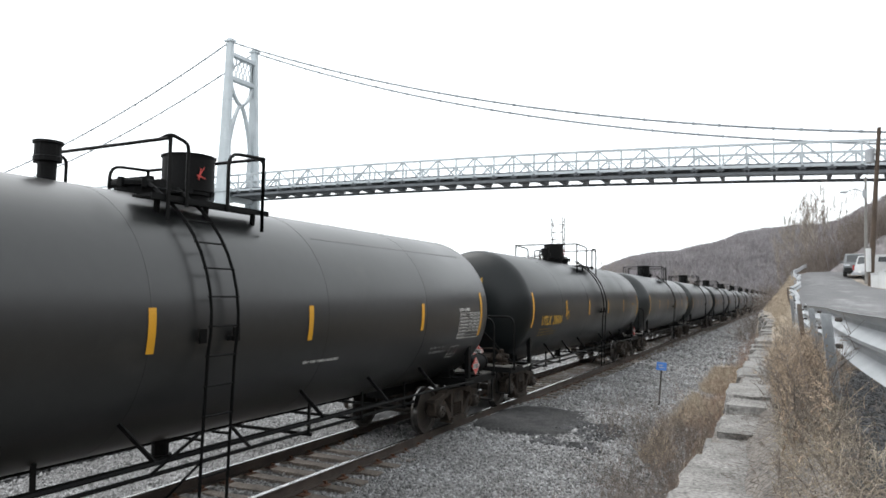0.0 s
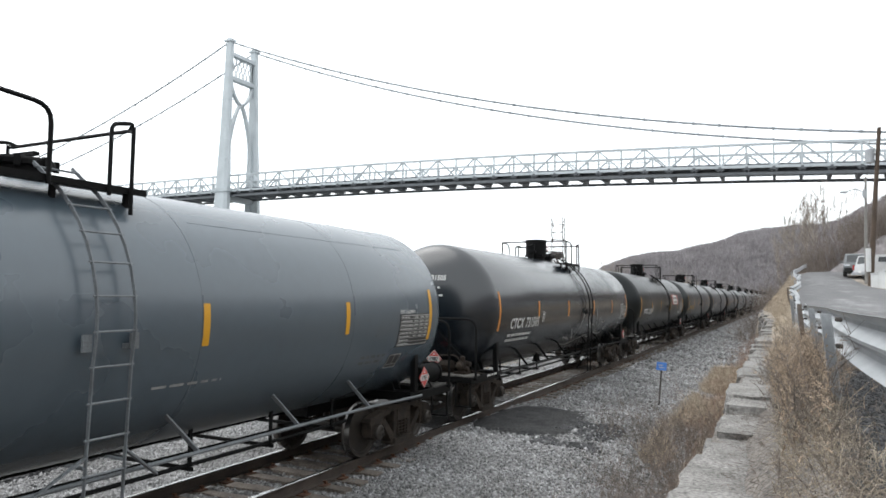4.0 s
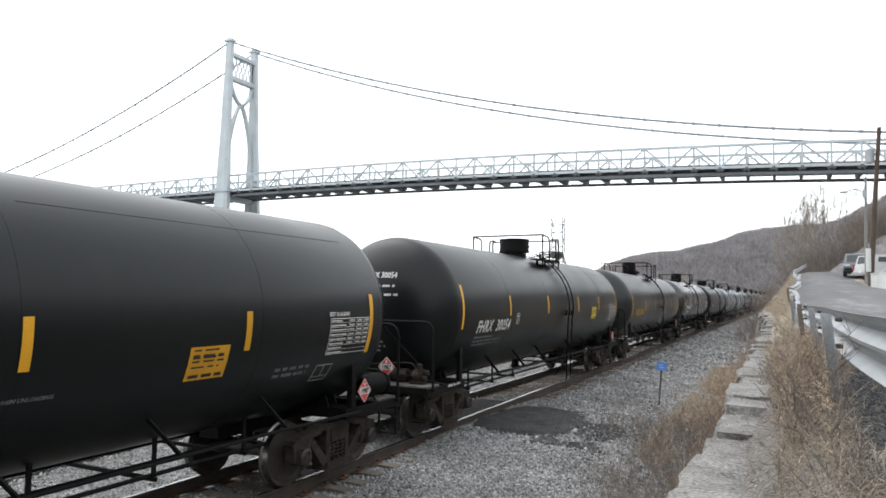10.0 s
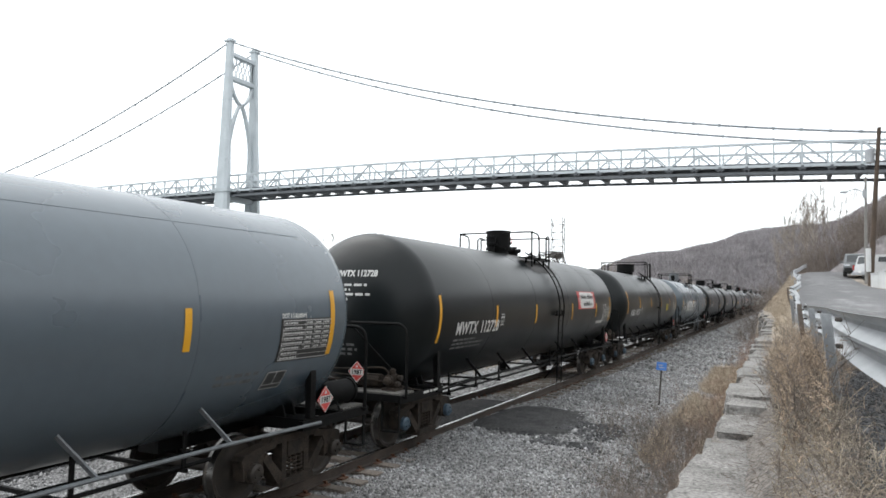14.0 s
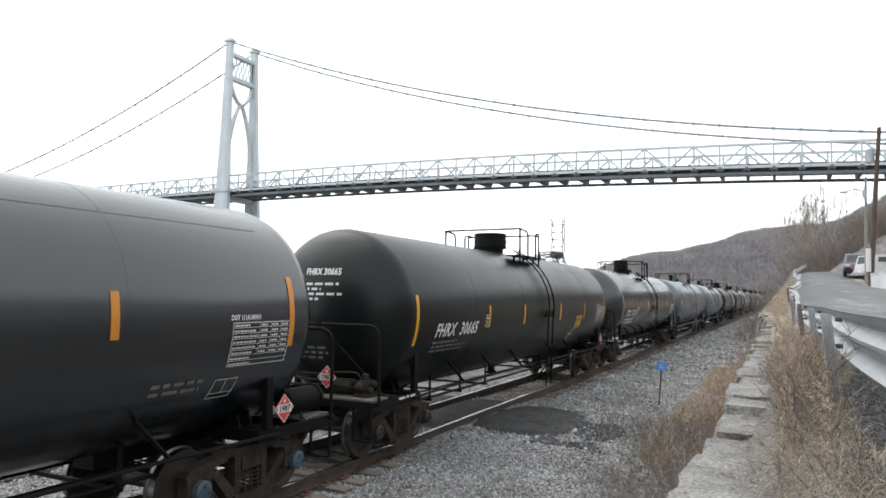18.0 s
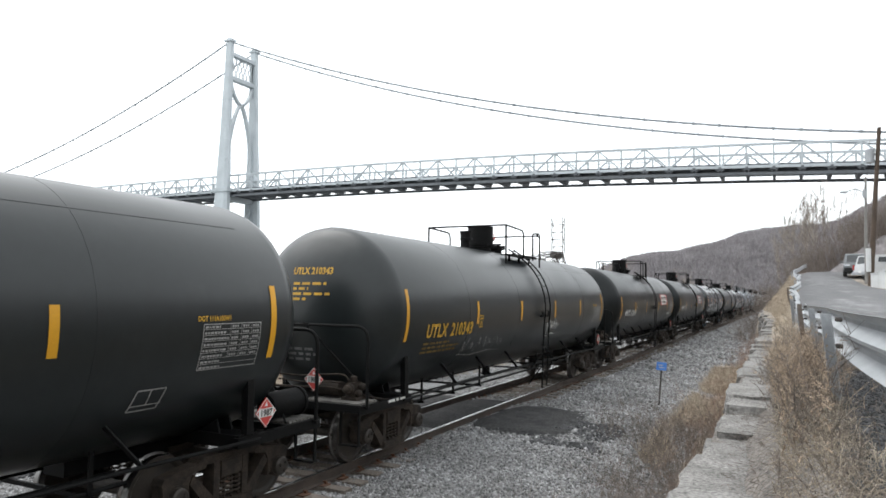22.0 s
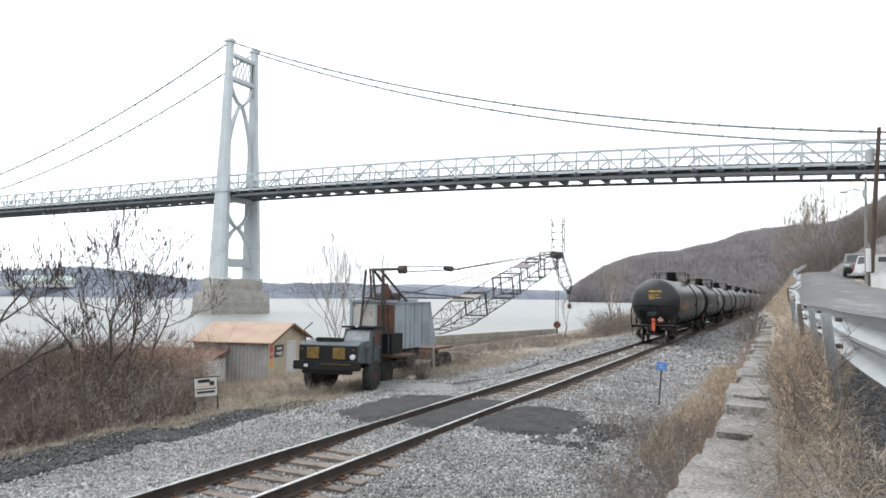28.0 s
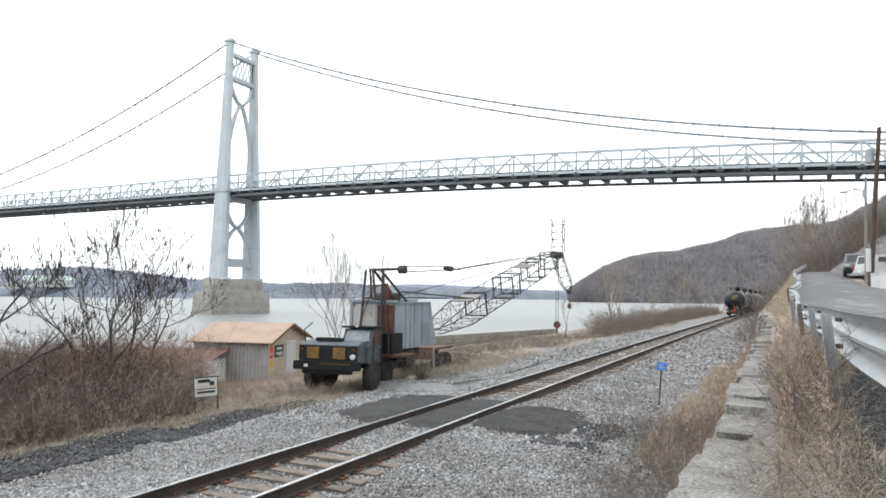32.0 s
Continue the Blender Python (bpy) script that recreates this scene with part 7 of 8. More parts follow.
# ---- shed and signs ----
def make_shed():
    t = thing("storage_shed", "small corrugated shed with a tan gable end and brown roof", "shed")
    t.matrix_basis = Matrix.Translation((-23.0, 26.9, -1.72)) @ Matrix.Rotation(radians(16.0), 4, "Z")
    # local: gable end along +y from the origin, long side along -x
    L_, D_, H_, A_ = 4.1, 5.0, 2.15, 2.95
    g = S().prism([(0, 0), (D_, 0), (D_, H_), (D_ / 2, A_), (0, H_)], -0.06, 0.0)
    part("gable_wall", g, SHEDTAN, t, "tan painted gable end")
    part("gable_wall", S().prism([(0, 0), (D_, 0), (D_, H_), (D_ / 2, A_), (0, H_)], -L_, -L_ + 0.06), SHEDTAN, t)
    s = S()
    n = 60
    out = [(-L_ + L_ * k / n, 0.02 * math.sin(k * math.pi / 1.5)) for k in range(n + 1)]
    out += [(p, q + 0.012) for p, q in reversed(out)]
    part("side_wall", S().prism([(p, q) for p, q in out], 0, H_, "z"), CORRUGATED, t, "weathered corrugated metal side")
    part("side_wall", S().box((-L_ / 2, D_, H_ / 2), (L_, 0.05, H_)), CORRUGATED, t)
    for sgn in (0, 1):
        a = (D_ / 2, A_ + 0.03)
        b = (-0.3, H_ - 0.07) if sgn == 0 else (D_ + 0.3, H_ - 0.07)
        part("roof", S().prism([a, b, (b[0], b[1] + 0.05), (a[0], a[1] + 0.06)], -L_ - 0.25, 0.3), SHEDROOF, t, "orange-brown sheet roof")
        part("barge_board", S().prism([(a[0], a[1] - 0.08), (b[0], b[1] - 0.08), (b[0], b[1] + 0.0), (a[0], a[1] + 0.0)], 0.24, 0.3), RUSTBROWN, t)
    for k in range(18):
        part("rafter_end", S().box((-L_ + 0.15 + k * (L_ / 17.5), -0.2, H_ - 0.07), (0.06, 0.14, 0.08)), RUSTBROWN, t)
    d = part("door", S().box((0.03, 2.75, 0.98), (0.05, 1.05, 1.95)), DOORWHITE, t, "plain white door")
    part("door_frame", S().box((0.035, 2.17, 1.0), (0.07, 0.08, 2.05)).box((0.035, 3.33, 1.0), (0.07, 0.08, 2.05)).box((0.035, 2.75, 2.02), (0.07, 1.24, 0.08)), DOORWHITE, t)
    part("door_handle", S().lathe([(0.03, 0), (0.04, 0.06), (0.02, 0.08)], (0.06, 3.15, 0.95), "x", 10), BOOMSTEEL, d)
    n = part("notice", S().box((0.015, 1.25, 1.62), (0.03, 1.05, 0.62)), INKBLACK, t, "black rectangular notice board")
    part("notice_bar", S().box((0.035, 1.25, 1.75), (0.012, 0.6, 0.12)).box((0.035, 1.25, 1.52), (0.012, 0.8, 0.08)).box((0.035, 1.4, 1.42), (0.012, 0.5, 0.05)), SIGNWHITE, n)
    part("red_notice", S().box((0.015, 0.35, 1.75), (0.03, 0.32, 0.3)).box((0.015, 0.35, 1.4), (0.03, 0.3, 0.2)), SIGNRED, t, "small red and white notices")
    part("yellow_notice", S().box((0.015, 0.38, 1.02), (0.03, 0.35, 0.25)), YELLOW, t, "small yellow notice")
    w = part("window", S().box((-3.0, -0.05, 1.35), (0.28, 0.05, 0.9)).box((-2.45, -0.05, 1.35), (0.28, 0.05, 0.75)), DOORWHITE, t, "white window strips")
    return t


make_shed()
_t = thing("low_shed", "low pale shed with a rusty brown lean-to roof in brush", "shed")
_t.matrix_basis = Matrix.Translation((-24.5, 24.3, -1.5)) @ Matrix.Rotation(radians(16), 4, "Z")
part("wall", S().box((-2.2, 0.9, 0.55), (4.4, 1.8, 1.1)), PAINTWALL, _t, "faded white wall")
part("roof", S().prism([(-0.15, 1.05), (1.9, 1.5), (1.9, 1.56), (-0.15, 1.11)], -4.7, 0.2), RUSTBROWN, _t)
part("junk_sheet", S().box((0.3, -0.3, 0.9), (0.6, 0.05, 0.5), (0, 20, 15)), DOORWHITE, _t)


def sign_on_post(name, x, y, w, h, top, board, label, bars, posts, facing=0.0, tilt=0.0):
    t = thing(name, label, "sign")
    z = ground_z(x, y)
    t.matrix_basis = Matrix.Translation((x, y, z)) @ Matrix.Rotation(radians(facing), 4, "Z") @ Matrix.Rotation(radians(tilt), 4, "Y")
    for px in posts:
        part("post", S().box((px, 0.02, (top - h * 0.2) / 2 - 0.1), (0.045, 0.03, top - h * 0.2 + 0.2)), BOOMSTEEL, t)
    b = part("board", S().box((0, 0, top - h / 2), (w, 0.012, h)), board, t)
    for (a, z0, bw, bh, m) in bars:
        part("bar", S().box((a, -0.009, top - h / 2 + z0), (bw, 0.006, bh)), m, b)
    return t


sign_on_post("yard_sign", -15.9, 15.85, 0.66, 0.58, 1.18, SIGNWHITE, "white real-estate yard sign with dark lettering bars", [(-0.05, 0.18, 0.36, 0.10, INKBLACK), (0.18, 0.10, 0.14, 0.12, INKBLACK), (0.0, 0.02, 0.5, 0.02, YELLOW), (0, -0.06, 0.58, 0.03, INKBLACK), (0, -0.16, 0.52, 0.07, INKBLACK)], (-0.33, 0.33), 45, -4)
part("rim", S().box((0, 0.004, 1.18), (0.76, 0.03, 0.03)), INKBLACK, bpy.data.objects["yard_sign"])
sign_on_post("milepost_sign", -3.42, 22.4, 0.30, 0.25, 1.36, SIGNBLUE, "small blue enamel sign on a thin metal post", [(-0.03, 0.03, 0.14, 0.03, LENS), (0.0, -0.04, 0.16, 0.03, LENS)], (0.0,), 12, 4)
part("pin", S().lathe([(0.03, 0), (0.03, 1.55), (0.01, 1.57)], (0, 0, 0), "z", 8), POLEGREY, thing("marker_post", "thin grey steel marker post beside the crossing", "post"))
bpy.data.objects["marker_post"].location = (-11.6, 22.8, ground_z(-11.6, 22.8) - 0.1)
_b = bmesh.new()
bmesh.ops.create_icosphere(_b, subdivisions=3, radius=0.20)
for _v in _b.verts:
    _v.co = Vector((_v.co.x * 1.15, _v.co.y, _v.co.z * 0.75)) * (1 + 0.22 * noise.noise(_v.co * 3.0))
_me = bpy.data.meshes.new("boulder")
_b.to_mesh(_me)
_b.free()
_me.materials.append(TANROCK)
_ob = tagged(new("boulder", _me), "rounded tan boulder beside the crossing gravel", "rock")
_ob.location = (-12.5, 22.75, ground_z(-12.5, 22.75) + 0.07)


# ---- bulkhead on the river ----
def make_bulkhead():
    t = thing("bulkhead", "stained concrete river bulkhead with timber beams", "bulkhead", kind="structure")
    a, b = Vector((-38, 58, 0)), Vector((-29.5, 98, 0))
    for k in range(3):
        z = -1.95 - k * 0.52
        for j in range(8):
            p, q = a.lerp(b, j / 8), a.lerp(b, (j + 1) / 8)
            part("beam", S().beam((p.x, p.y, z), (q.x - 0.05, q.y - 0.05, z), 0.5 + 0.12 * k, 0.46), CONCRETE, t)
    part("core", S().beam((a.x - 1, a.y, -4.0), (b.x - 1, b.y, -4.0), 1.6, 3.2), CONCRETE, t)


make_bulkhead()


# ---- poles, vehicles and wall beside the road ----
def pole(name, x, y, z0, z1, r, mat, label, dx=0.0, bits=()):
    t = thing(name, label, "utility pole")
    t.location = (x, y, z0)
    part("shaft", S().tube([(0, 0, -0.5), (dx * 0.5, 0, (z1 - z0) / 2), (dx, 0, z1 - z0)], r, 10, taper=r * 0.65), mat, t, smooth=True)
    for kind in bits:
        h = z1 - z0
        if kind == "can":
            part("transformer", S().lathe([(0.05, -0.45), (0.24, -0.42), (0.26, 0.35), (0.2, 0.42), (0.05, 0.45)], (dx * 0.85 - 0.42, 0, h - 1.7), "z", 14), GALV, t, "grey transformer can")
            part("bracket", S().box((dx * 0.85 - 0.2, 0, h - 1.6), (0.4, 0.08, 0.08)), BOOMSTEEL, t)
        if kind == "arm":
            part("lamp_arm", S().tube([(dx, 0, h - 1.0), (-0.5, -0.2, h - 0.75), (-0.95, -0.3, h - 0.9)], 0.03, 6), GALV, t)
            part("lamp_head", S().box((-1.1, -0.32, h - 0.95), (0.42, 0.18, 0.12)), GALV, t)
        if kind == "wrap":
            part("marker_band", S().lathe([(r * 1.04, 0.9), (r * 1.03, 2.3)], (0, 0, 0), "z", 10, False), DOORWHITE, t)
            part("meter_box", S().box((-r * 0.9, -0.1, 5.6), (0.18, 0.2, 0.5)), GALV, t)
    return t


pole("utility_pole", 4.95, 47.6, 3.7, 13.3, 0.165, POLEWOOD, "dark brown leaning wooden utility pole with a transformer", 0.73, ("can", "wrap"))
pole("utility_pole", 5.0, 50.0, 3.9, 10.7, 0.105, POLEGREY, "weathered grey utility pole with a lamp arm", 0.15, ("arm",))
pole("utility_pole", 8.2, 104.0, 4.0, 13.0, 0.13, POLEGREY, "thin pale utility pole among bare trees", 0.05)


def wire(a, b, sag, r=0.012):
    pts = [Vector(a).lerp(Vector(b), k / 10) + Vector((0, 0, -sag * 4 * (k / 10) * (1 - k / 10))) for k in range(11)]
    solid("overhead_wire", S().tube(pts, r, 4), BOOMSTEEL, "thin black overhead wire between utility poles", "wire", "overhead wires")


wire((5.65, 47.6, 13.0), (5.13, 50.0, 10.5), 0.1)
wire((5.13, 50.0, 10.3), (8.25, 104, 12.8), 0.8)
wire((5.65, 47.6, 12.8), (9.0, -10, 12.0), 1.0)


def wheel(parent, x, y, r=0.36):
    t = part("tyre", S().lathe([(r * 0.6, -0.11), (r * 0.92, -0.12), (r, -0.08), (r, 0.08), (r * 0.92, 0.12), (r * 0.6, 0.11)], (0, 0, 0), "x", 22), TYRE, parent, smooth=True)
    t.location = (x, y, r)
    part("rim", S().lathe([(r * 0.6, -0.09), (r * 0.5, -0.05), (0.05, -0.07)], (0, 0, 0), "x", 14).lathe([(r * 0.6, 0.09), (r * 0.5, 0.05), (0.05, 0.07)], (0, 0, 0), "x", 14), GALV, t)


def vehicle(name, x, y, z, turn, paint, label, category, lower, cabin, width, bed=None):
    t = thing(name, label, category)
    t.matrix_basis = Matrix.Translation((x, y, z)) @ Matrix.Rotation(radians(turn), 4, "Z")
    hw = width / 2
    body = S().prism(lower, -hw, hw)
    me = body.mesh("body", paint)
    bm = bmesh.new()
    bm.from_mesh(me)
    bmesh.ops.bevel(bm, geom=bm.edges[:], offset=0.06, segments=2, affect="EDGES", clamp_overlap=True)
    bm.to_mesh(me)
    bm.free()
    b = part("body", me, None, t)
    roof = S()
    k = 0.86
    n = len(cabin)
    zlo = min(p[1] for p in cabin)
    zhi = max(p[1] for p in cabin)
    v = []
    for sx in (-1, 1):
        for p in cabin:
            w = hw * (0.97 - (1 - k) * (p[1] - zlo) / (zhi - zlo))
            v.append((sx * w, p[0], p[1]))
    f = [tuple(range(n))[::-1], tuple(range(n, 2 * n))] + [(i, (i + 1) % n, n + (i + 1) % n, n + i) for i in range(n)]
    cb = part("cabin", S().add(v, f), paint, t)
    ym, zm = sum(p[0] for p in cabin) / n, (zlo + zhi) / 2
    for sx in (-1, 1):
        s = S().add([(sx * (hw * (0.97 - 0.14 * (p[1] - zlo) / (zhi - zlo)) + 0.008), ym + (p[0] - ym) * 0.84, zm + 0.03 + (p[1] - zm) * 0.62) for p in cabin], [tuple(range(n))])
        part("side_glass", s, CARGLASS, cb)
    pts = sorted(cabin, key=lambda p: p[0])
    for (a, bq) in ((cabin[0], cabin[1]), (cabin[-1], cabin[-2])):
        p, q = Vector((0, *a)), Vector((0, *bq))
        d = q - p
        nn = Vector((0, d.z, -d.y)).normalized() * (0.012 if (Vector((0, d.z, -d.y))).y * (p.y - ym) > 0 else -0.012)
        s = S().add([(sx * hw * 0.78, *((p + d * t_ + nn).yz)) for t_, sx in ((0.12, -1), (0.12, 1), (0.88, 0.93), (0.88, -0.93))], [(0, 1, 2, 3)])
        part("windscreen", s, CARGLASS, cb)
    y0, y1 = min(p[0] for p in lower), max(p[0] for p in lower)
    for sx in (-1, 1):
        part("tail_lamp", S().box((sx * (hw - 0.12), y0 - 0.0, 0.92), (0.16, 0.06, 0.34)), TAILRED, b)
        part("headlamp", S().box((sx * (hw - 0.22), y1, 0.8), (0.34, 0.06, 0.16)), LENS, b)
        part("side_mirror", S().box((sx * (hw + 0.1), ym + 0.6, 1.12), (0.18, 0.1, 0.16)), paint, b)
    part("bumper", S().box((0, y0 - 0.06, 0.52), (width * 0.94, 0.14, 0.18)), GALV, b)
    part("bumper", S().box((0, y1 + 0.04, 0.50), (width * 0.94, 0.14, 0.2)), TRUCKBLACK, b)
    part("registration_bar", S().box((0, y0 - 0.14, 0.62), (0.3, 0.02, 0.15)), SIGNWHITE, b)
    for yy in (y0 + 0.95, y1 - 0.85):
        for sx in (-1, 1):
            wheel(t, sx * (hw - 0.1), yy)
    return t


vehicle("pickup_truck", 7.25, 52.0, road_z(52.0) + 0.02, -62, CARWHITE, "white pickup truck parked at the roadside", "pickup truck",
        [(-2.7, 0.5), (-2.7, 1.08), (1.3, 1.10), (2.5, 1.02), (2.65, 0.5), (1.9, 0.36), (-2.0, 0.36)],
        [(-2.55, 1.08), (-2.4, 1.68), (-0.6, 1.74), (0.75, 1.70), (1.35, 1.08)], 1.9)
vehicle("minivan", 5.35, 58.5, road_z(58.5) + 0.02, 176, CARSILVER, "grey minivan parked facing down the road", "minivan",
        [(-2.3, 0.4), (-2.35, 1.0), (1.4, 1.0), (2.2, 0.86), (2.3, 0.4), (1.6, 0.3), (-1.8, 0.3)],
        [(-2.3, 0.98), (-2.1, 1.68), (-0.2, 1.76), (0.8, 1.66), (1.65, 0.98)], 1.85)
_t = thing("white_wall", "long low white painted wall at the roadside", "wall", kind="structure")
_a, _b = Vector((4.98, 46.7)), Vector((6.3, 41.6))
for _k in range(5):
    _p, _q = _a.lerp(_b, _k / 5), _a.lerp(_b, (_k + 0.98) / 5)
    _z = road_z((_p.y + _q.y) / 2)
    _h = 0.78 + 0.15 * _k
    part("panel", S().beam((_p.x, _p.y, _z + _h / 2 - 0.1), (_q.x, _q.y, _z + _h / 2 - 0.1), 0.16, _h + 0.2), PAINTWALL, _t)
    part("cap", S().beam((_p.x, _p.y, _z + _h + 0.03), (_q.x, _q.y, _z + _h + 0.03), 0.24, 0.06), PAINTWALL, _t)


# ---- plants ----
WEEDTAN = material("dry_weed_stems", (0.60, 0.47, 0.345), (0.40, 0.31, 0.23), 0.9, scale=0.8, fine=6, bump=0.0, island=True)


def ratio(x, y):
    return x / max(0.1, y)


def thicket_here(x, y):
    r = ratio(x, y)
    return r < -1.05 and x < -14.9 and (x < -16.4 or r < -1.08) and r > -2.2


RNG = np.random.default_rng(11)
_c = scatter(RNG, 3600, -34, -14.2, 5, 26, thicket_here)
_h = np.clip((-_c[:, 0] - 13.2) * 0.42, 0.5, 2.3) * np.clip((-_c[:, 0] / _c[:, 1] - 0.85) * 2.2, 0.4, 1) * RNG.uniform(0.6, 1.1, len(_c))
brush("brush_thicket", THICKET, RNG, _c, _h, 12, "dense leafless grey-brown brush thicket below the embankment", 2, 0.012, 0.45)
_c = scatter(RNG, 900, -34, -15.5, 9, 28, lambda x, y: thicket_here(x, y) and x < -18.5 and ratio(x, y) > -1.7)
brush("reddish_brush", REDTWIG, RNG, _c, RNG.uniform(1.4, 2.5, len(_c)), 14, "reddish-brown bare saplings behind the grey brush", 2, 0.010, 0.3)
_c = scatter(RNG, 700, -24, -14.2, 5, 24, thicket_here)
brush("pale_brush", GREYTWIG, RNG, _c, np.clip((-_c[:, 0] - 13.0) * 0.35, 0.4, 1.6), 10, "pale grey arching dead canes in front of the brush", 2, 0.012, 0.7, droop=0.7)
_c = scatter(RNG, 420, -30, -17, 18, 36, lambda x, y: -1.08 < ratio(x, y) < -0.80 and x < -18 and not (-28.5 < x < -22.4 and 25.5 < y < 33.5))
brush("low_brush", REDTWIG, RNG, _c, RNG.uniform(0.3, 0.7, len(_c)), 9, "low reddish brush around the sheds", 2, 0.005, 0.4)


def meadow(x, y):
    r = ratio(x, y)
    return not (x > -13.7 and 19.3 < y < 23.6) and x < -12.4 - 0.02 * (y - 16) ** 2 * (y < 16) and r > -1.25 and not (-22.9 > x and y > 26.5 and r > -0.9)


_p = scatter(RNG, 26000, -24, -12.3, 15.5, 34, meadow)
grass("meadow_grass", PALEGRASS, RNG, _p, 0.32, "pale dead grass around the crane and sheds", 0.6, 0.005)
_p = scatter(RNG, 5000, -15.6, -13.6, 5, 16.5, lambda x, y: ratio(x, y) > -1.75)
grass("verge_grass", PALEGRASS, RNG, _p, 0.30, "thin pale grass along the gravel edge", 0.8, 0.005)
_c = np.array([(a, b, ground_z(a, b)) for a, b in ((-12.35, 22.9), (-12.45, 23.3), (-12.25, 22.7))])
brush("roadside_shrub", TWIG, RNG, _c, 1.15, 45, "grey-brown bare shrub growing against the crane", 3, 0.006, 0.5, "shrub", width=0.15)
_c = scatter(RNG, 40, -16.5, -13.3, 17.6, 21.0, lambda x, y: ratio(x, y) > -0.95)
brush("dead_weeds", TWIG, RNG, _c, 0.5, 16, "dark dead weeds in front of the crane", 2, 0.004, 0.5, "weeds", width=0.12)

# strip between track and wall
def strip(x, y):
    return x > -2.5 - 0.9 * noise.noise(Vector((x, y * 0.35, 7))) - (0.5 if y > 14 else 0) and x < wall_x(y) - 0.12


_p = scatter(RNG, 17000, -2.6, -0.6, 12.5, 34, lambda x, y: strip(x, y) and noise.noise(Vector((x * 0.8, y * 0.3, 2))) > -0.18)
grass("strip_grass", DRYGRASS, RNG, _p, 0.45, "tawny dry grass at the foot of the wall", 0.5, 0.005)
_c = scatter(RNG, 420, -3.6, -0.6, 3.2, 18, strip)
brush("strip_weeds", TWIG, RNG, _c, RNG.uniform(0.4, 0.95, len(_c)), 6, "dead brown weeds between the gravel and the wall", 4, 0.0035, 0.35, "weeds", width=0.14)
_c = scatter(RNG, 80, -1.7, -0.6, 11, 50, strip)
brush("strip_brush", REDTWIG, RNG, _c, RNG.uniform(0.7, 1.3, len(_c)), 8, "reddish-brown bare brush against the stone wall", 3, 0.004, 0.4, width=0.2)

# wall top
def bank(x, y):
    return wall_x(y) + 0.5 < x < road_edge(y) + 0.05


_p = scatter(RNG, 16000, -0.3, 0.4, 3.0, 14, bank)
grass("bank_grass", PALEGRASS, RNG, _p, np.clip(_p[:, 1] * 0.016, 0.05, 0.17), "matted pale grass on the bank above the wall", 0.9, 0.0016)
_p = scatter(RNG, 22000, -1.6, 1.3, 11, 66, lambda x, y: wall_x(y) + 0.45 < x < road_edge(y) + 0.05)
grass("bank_tall_grass", DRYGRASS, RNG, _p, np.clip(_p[:, 1] * 0.012, 0.12, 0.32), "tawny dry grass on the road bank", 0.7, 0.005)
_c = scatter(RNG, 62, 0.06, 0.28, 5.2, 9.4, bank)
brush("dry_goldenrod", WEEDTAN, RNG, _c, RNG.uniform(0.18, 0.46, len(_c)), 12, "clump of dry tan seed-headed weeds by the guard rail", 5, 0.0028, 0.3, "weeds", width=0.08)
_c = scatter(RNG, 34, 0.0, 0.24, 4.4, 9.5, bank)
brush("dark_stalks", TWIG, RNG, _c, RNG.uniform(0.3, 0.55, len(_c)), 5, "dark brown dead stalks among the dry weeds", 3, 0.003, 0.3, "weeds", width=0.08)


def seed_heads():
    """Curled dry leaves and fluffy seed clusters on the tall weeds."""
    rng = np.random.default_rng(3)
    n = 5200
    x, y = rng.uniform(0.0, 0.27, n), rng.normal(6.9, 1.2, n)
    clump = np.array([noise.noise(Vector((a * 5, b * 1.7, 2))) for a, b in zip(x, y)])
    keep = clump > -0.10
    x, y, clump = x[keep], y[keep], clump[keep]
    n = len(x)
    base = np.array([(a, b, ground_z(a, b)) for a, b in zip(x, y)])
    base[:, 2] += np.abs(rng.normal(0.12, 0.10, n)) * (1.0 + 0.8 * clump)
    h = Heap()
    for k in range(2):
        d = unit(rng.normal(0, 1, (n, 3)) + np.array([[0, 0, -0.4]]))
        l = rng.uniform(0.006, 0.024, n)[:, None]
        h.add(base - d * l, base + d * l, 0.0045, 0.0012, 4)
    tagged(new("seed_heads", h.mesh("seed_heads", WEEDTAN)), "curled dry leaves and fluffy seed heads on dry weeds", "seed heads", kind="stuff")
    m = 1100
    x, y = rng.uniform(0.02, 0.42, m), rng.uniform(2.3, 5.6, m)
    base = np.array([(a, b, ground_z(a, b)) for a, b in zip(x, y)])
    d = unit(np.stack([rng.normal(-0.25, 0.5, m), rng.normal(0.0, 0.6, m), rng.uniform(0.1, 1.0, m)], 1))
    h = Heap()
    l = rng.uniform(0.03, 0.13, m)[:, None]
    mid = base + d * l
    tip = mid + unit(d + np.array([[0, 0, -0.9]])) * l * 0.8
    h.add(base, mid, 0.0016, 0.0013)
    h.add(mid, tip, 0.0013, 0.0004)
    tagged(new("bent_straw", h.mesh("bent_straw", PALEGRASS)), "bent pale straw over the near bank", "grass", kind="stuff")


seed_heads()

_p = scatter(RNG, 2600, -0.42, 0.3, 2.2, 12, lambda x, y: x > wall_x(y) + 0.22)
_p[:, 2] = np.maximum(_p[:, 2], np.where(_p[:, 0] < 0.1, 1.755, 0)) + 0.006
grass("fallen_twigs", TWIG, RNG, _p, 0.10, "fallen twigs and leaf litter over the wall top", 6.0, 0.0014)
_c = scatter(RNG, 20, 0.06, 0.3, 2.6, 6, bank)
brush("near_weeds", TWIG, RNG, _c, RNG.uniform(0.10, 0.30, len(_c)), 9, "low grey-brown weeds on the near bank", 4, 0.0022, 0.6, "weeds", width=0.10)

